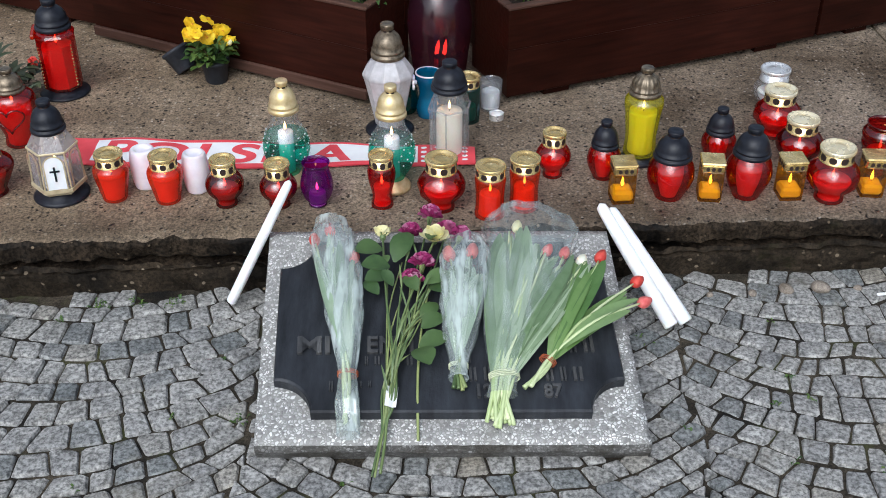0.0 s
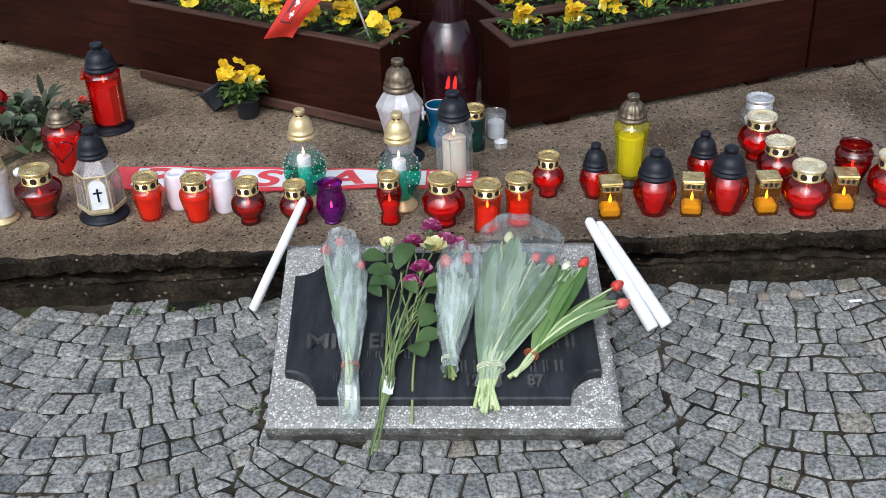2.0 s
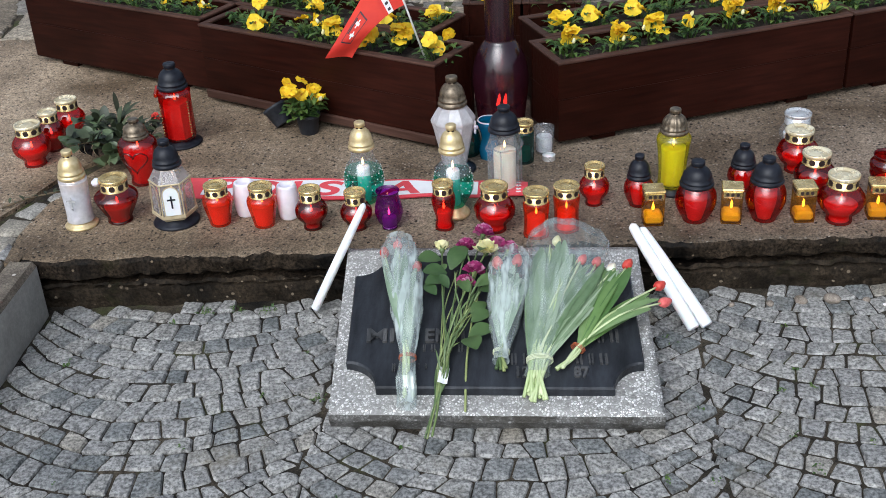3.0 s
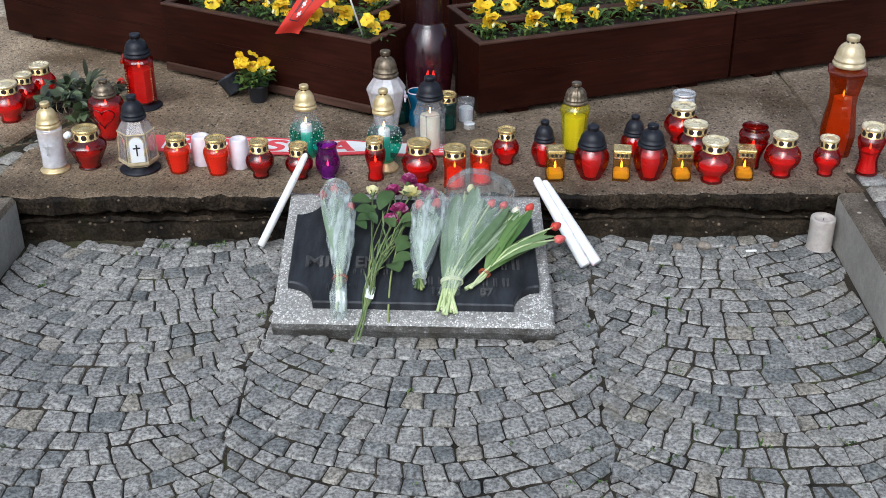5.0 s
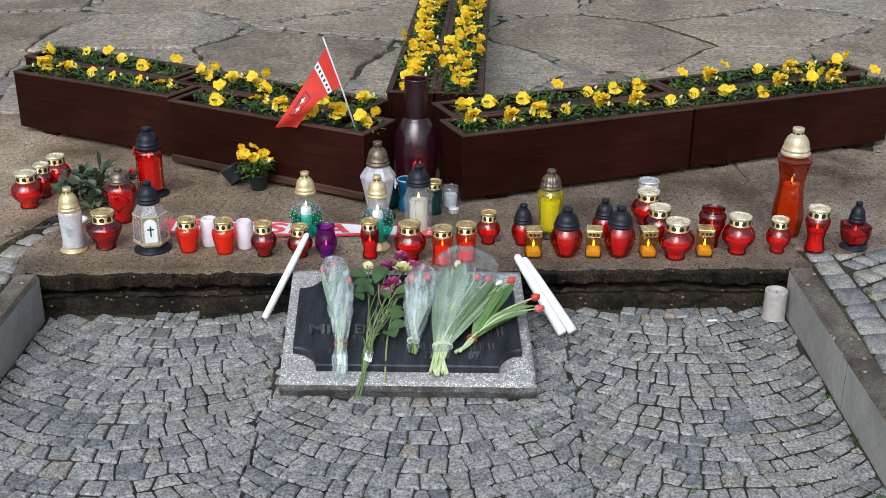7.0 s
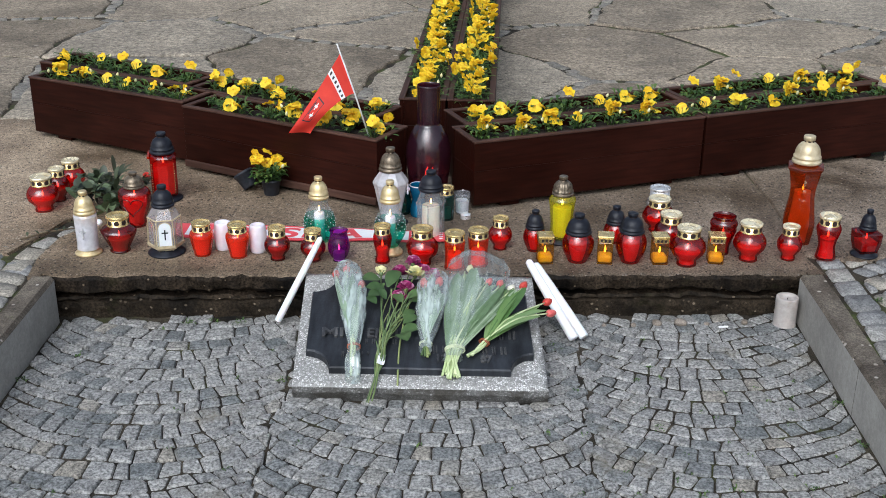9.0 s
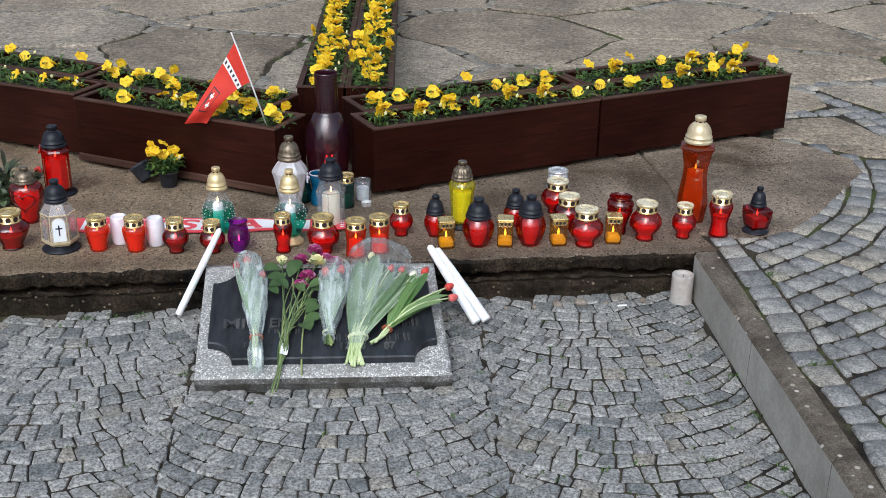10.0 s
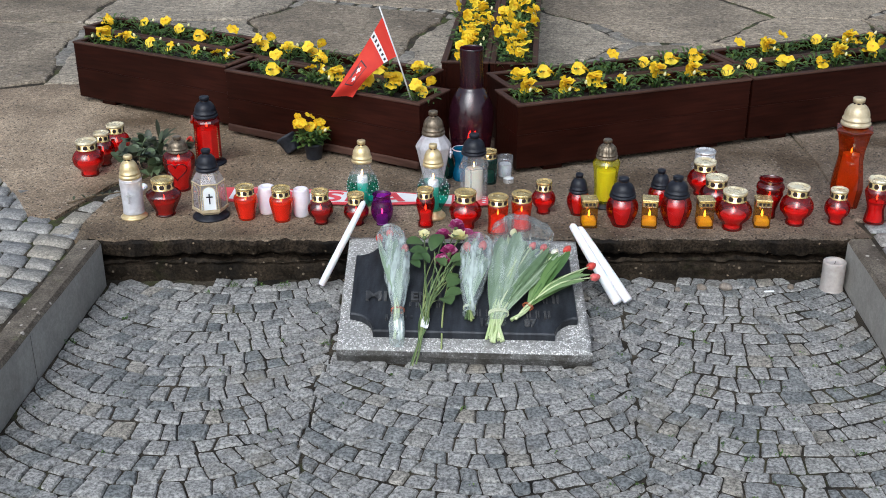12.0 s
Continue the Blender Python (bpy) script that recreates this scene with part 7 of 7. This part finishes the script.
def shrink(poly, gap, rng):
    """Draws every side of a convex outline in by about half a joint."""
    turn = 1 if sum(p[0] * q[1] - q[0] * p[1] for p, q in zip(poly, poly[1:] + poly[:1])) > 0 else -1
    out = poly
    for (ax, ay), (bx, by) in zip(poly, poly[1:] + poly[:1]):
        g = gap * rng.uniform(0.55, 1.6)
        ln = math.hypot(bx - ax, by - ay)
        if ln > 0.01 and len(out) > 2:
            nx, ny = -(by - ay) / ln * turn, (bx - ax) / ln * turn
            out = clip(out, ax + nx * g, ay + ny * g, nx, ny)
    return out


def sett_stone(poly, rng, z=0.0, depth=0.035, gap=0.0029, wear=1.0):
    """One hewn stone that fills its place in a course: blunt corners, worn arris, uneven head."""
    poly = shrink(hull(poly), gap, rng)
    if len(poly) < 3:
        return None
    c = sum((Vector(p) for p in poly), Vector((0, 0))) / len(poly)
    ring = []
    for i, p in enumerate(poly):
        p, a, b = Vector(p), Vector(poly[i - 1]), Vector(poly[(i + 1) % len(poly)])
        if min((a - p).length, (b - p).length) < 1e-4:
            continue
        if (a - p).angle(b - p) > 2.5:
            ring.append(p - (p - c).normalized() * rng.uniform(-0.001, 0.0025))
        else:
            ring += [p.lerp(a, rng.uniform(0.04, 0.16)), p.lerp(b, rng.uniform(0.04, 0.16))]
    tilt = Vector((rng.uniform(-0.04, 0.04), rng.uniform(-0.04, 0.04)))
    z += rng.uniform(-0.002, 0.002)
    verts, n = [], len(ring)
    worn = wear * rng.uniform(0.003, 0.006)
    for inset, drop in ((0.0, depth), (0.0, 0.006 * wear), (worn, 0.0)):
        for p in ring:
            d = p - c
            q = p - d.normalized() * min(inset, d.length * 0.6)
            low = drop if drop > 0.02 else drop + rng.uniform(-0.0006, 0.0010) - tilt.dot(q - c)
            verts.append((q.x, q.y, z - low))
    verts.append((c.x + rng.uniform(-0.008, 0.008), c.y + rng.uniform(-0.008, 0.008), z + rng.uniform(0.0, 0.0018)))
    faces = [(r * n + k, r * n + (k + 1) % n, (r + 1) * n + (k + 1) % n, (r + 1) * n + k) for r in (0, 1) for k in range(n)]
    faces += [(2 * n + k, 2 * n + (k + 1) % n, 3 * n) for k in range(n)]
    return verts, faces


def settle(x, y, k=1.0):
    """The small waywardness of hand-laid courses, shared by neighbouring stones."""
    return Vector((x + 0.018 * hnoise(x * 4 / k, y * 4 / k, 31) + 0.012 * hnoise(x * 9 / k, y * 9 / k, 41), y + 0.018 * hnoise(x * 4 / k, y * 4 / k, 37) + 0.012 * hnoise(x * 9 / k, y * 9 / k, 47)))


class Heap:
    """Lays stones: the first ones near the walk as objects of their own, the rest in one mesh."""

    def __init__(self, material, parent, limit, smooth=False):
        self.material, self.parent, self.limit, self.smooth = material, parent, limit, smooth
        self.v, self.f, self.singles = [], [], 0

    def lay(self, made, near):
        if not made:
            return
        verts, faces = made
        if near and self.singles < self.limit:
            me = bpy.data.meshes.new("sett")
            me.from_pydata(verts, [], faces)
            finish(new("sett", me), self.material, self.smooth).parent = self.parent
            self.singles += 1
        else:
            n = len(self.v)
            self.v += verts
            self.f += [[n + i for i in f] for f in faces]

    def link(self, label):
        me = bpy.data.meshes.new("setts")
        me.from_pydata(self.v, [], self.f)
        ob = finish(new("setts", me), self.material, self.smooth)
        ob.parent = self.parent
        tagged(ob, label, kind="stuff")


rng = random.Random(3)
small = Heap(M_sett, court, 300)
PITCH = 0.0665
for xl, xr in ((-1.236, -0.41), (-0.41, 0.49), (0.49, 1.262)):
    xc, chord = (xl + xr) / 2, xr - xl
    radius = chord * 0.72
    half = math.asin(chord / 2 / radius) + 0.1
    phase = rng.uniform(0, PITCH)
    uneven = [rng.uniform(-0.008, 0.008) for _ in range(90)]

    def on_course(row, a):
        return xc + radius * math.sin(a), phase + row * PITCH + uneven[row + 48] + radius * (1 - math.cos(a))

    for row in range(-48, 32):
        a, lean = -half - rng.uniform(0.0, 0.1), 0.0
        while a < half:
            da = (0.060 * rng.uniform(0.72, 1.3) if rng.random() > 0.04 else 0.09) / radius
            b = a + da
            lean_b = rng.uniform(-0.014, 0.014)
            sides = ((a, lean), ((a + b) / 2, 0.0), (b, lean_b))
            near_side = [on_course(row, q + k) for q, k in sides]
            far_side = [on_course(row + 1, q - PITCH / radius * math.sin(q) - k) for q, k in sides[::-1]]
            poly = near_side + [(px, py - rng.uniform(0.001, 0.0055)) for px, py in far_side]
            a, lean = b, lean_b
            my = sum(p[1] for p in poly) / 6
            for px, nx in ((xl, 1), (xr, -1)):
                poly = clip(poly, px + 0.012 * math.sin(my * 23 + px * 5), 0, nx, 0)
            if len(poly) < 3:
                continue
            poly = [settle(*p) for p in poly]
            poly = [p for i, p in enumerate(poly) if (p - poly[i - 1]).length > 0.006]
            poly = clip(clip([tuple(p) for p in poly], -1.232, 0, 1, 0), 1.258, 0, -1, 0)
            area = 0.5 * abs(sum(p[0] * q[1] - q[0] * p[1] for p, q in zip(poly, poly[1:] + poly[:1]))) if len(poly) > 2 else 0.0
            if area < 0.0004:
                continue
            x, y = sum(p[0] for p in poly) / len(poly), sum(p[1] for p in poly) / len(poly)
            if not -3.15 < y < front_line(x) + 0.02 or in_slab(x, y):
                continue
            small.lay(sett_stone(poly, rng, gap=0.0017), 0.95 < y < 1.75 and -1.15 < x < 1.15)
small.link("small grey granite setts")

# ---- larger setts of the plaza, in rows bending round the paving slab ----
plaza = tagged(new("plaza_setts"), "larger worn grey and beige granite setts with mossy joints", "pavement", kind="structure")
plaza.empty_display_size = 0.05


def in_poly(x, y, poly):
    inside = False
    for i in range(len(poly)):
        (x0, y0), (x1, y1) = poly[i], poly[i - 1]
        if (y0 > y) != (y1 > y) and x < (x1 - x0) * (y - y0) / (y1 - y0) + x0:
            inside = not inside
    return inside


ROUND_SLAB = [(1.3, 2.40), (1.5, 2.33), (1.66, 2.41), (1.8, 2.58), (1.93, 2.75), (2.1, 2.96), (2.19, 3.12), (2.08, 3.28), (1.93, 3.45), (1.3, 3.5)]
LEFT_SLAB = [(-1.2, 2.12), (-1.43, 2.12), (-1.44, 2.25), (-1.6, 2.42), (-1.92, 2.86), (-2.27, 3.09), (-2.44, 3.4), (-1.2, 3.6)]
large = Heap(M_bigsett, plaza, 300, True)


def lay_large(poly, near):
    poly = [tuple(Vector(p).lerp(settle(*p, 2.2), 1.5)) for p in poly]
    if len(poly) > 2 and 0.5 * abs(sum(p[0] * q[1] - q[0] * p[1] for p, q in zip(poly, poly[1:] + poly[:1]))) > 0.0018:
        large.lay(sett_stone(poly, rng, TOP - 0.003, 0.05, 0.0040, 1.4), near)


cx, cy = 0.75, 3.35
radius = 1.14
for row in range(36):
    depth = 0.098 * rng.uniform(0.9, 1.1)
    a, last = -1.75 - rng.uniform(0, 0.05), 0.0
    while a < 0.95:
        b = a + 0.098 * rng.uniform(0.72, 1.4) / radius
        inn, out = rng.uniform(0, 0.006), depth - rng.uniform(0, 0.006)
        skew = rng.uniform(-0.012, 0.012) / radius
        poly = [(cx + r * math.cos(q), cy + r * math.sin(q)) for r, q in ((radius + inn, a), (radius + out, a + last), (radius + out, (a + b) / 2), (radius + out, b + skew), (radius + inn, b), (radius + inn, (a + b) / 2))]
        last = skew
        a = b
        x, y = sum(p[0] for p in poly) / 6, sum(p[1] for p in poly) / 6
        if x > 4.2 or y < -1.5 or y > 4.4 or x < 1.95 and y > 3.3 or in_poly(x, y, ROUND_SLAB) or any(in_poly(x, y, o) for o in OUTER_SLABS):
            continue
        lay_large(clip(poly, 1.458, 0, 1, 0), x < 2.5 and y > 0.6)
    radius += depth
y = -1.5
while y < 2.24:
    ln = rng.uniform(0.085, 0.13)
    wide = 1.457 - rng.uniform(0, 0.008)
    lay_large([(1.35, y), (wide, y + 0.01), (wide, y + ln / 2), (wide, y + ln + 0.01), (1.35, y + ln)], y > 0.6)
    y += ln
for row in range(54):
    x = -1.325
    while x > -3.8:
        w = 0.112 * rng.uniform(0.72, 1.3)
        y0 = -1.4 + 0.086 * row
        poly = [(px, y0 + dy - 0.22 * (px + 1.32)) for px, dy in ((x, 0), (x, 0.086), (x - w / 2, 0.086), (x - w, 0.086), (x - w, 0), (x - w / 2, 0))]
        px, py = x - w / 2, y0 + 0.043 - 0.22 * (x - w / 2 + 1.32)
        x -= w
        if py < 3.25 and not in_poly(px, py, LEFT_SLAB):
            lay_large(poly, px > -2.1 and py > 0.9)
for x, y, w, d, yaw in ((-1.322, 2.425, 0.10, 0.052, 72), (-1.372, 2.318, 0.10, 0.066, 68), (-1.391, 2.214, 0.098, 0.084, 78), (-1.397, 2.108, 0.104, 0.096, 84)):
    ob = new("sett", BIG[rng.randrange(12)])
    ob.parent, ob.matrix_basis = plaza, pose(x, y, TOP - 0.004, 0, 0, yaw) @ Matrix.Diagonal((w, d, 0.06, 1))
large.link("larger granite setts")
# filler setts along the joints of the crazy paving
fill = Joined()
done = set()
for cell in CELLS:
    for i in range(len(cell)):
        a, b = cell[i], cell[(i + 1) % len(cell)]
        key = tuple(sorted(((round(a[0], 2), round(a[1], 2)), (round(b[0], 2), round(b[1], 2)))))
        if key in done:
            continue
        done.add(key)
        va, vb = Vector(a), Vector(b)
        ln = (vb - va).length
        ang = math.degrees(math.atan2(vb.y - va.y, vb.x - va.x))
        s = 0.05
        while s < ln - 0.05:
            w = rng.uniform(0.07, 0.13)
            p = va.lerp(vb, (s + w / 2) / ln)
            if hnoise(p.x * 0.9, p.y * 0.9, 5) > -0.07 and not (abs(p.x) < 1.3 and p.y < 3.7):
                p = wander(p)
                fill.add(BIG[rng.randrange(12)], pose(p.x + rng.uniform(-0.01, 0.01), p.y + rng.uniform(-0.01, 0.01), TOP - 0.005, 0, 0, ang + rng.uniform(-6, 6)) @ Matrix.Diagonal((w * 0.9, rng.uniform(0.06, 0.085), 0.04, 1)))
            s += w
fill.link("filler_setts", M_filler, plaza, "beige setts filling wide joints")
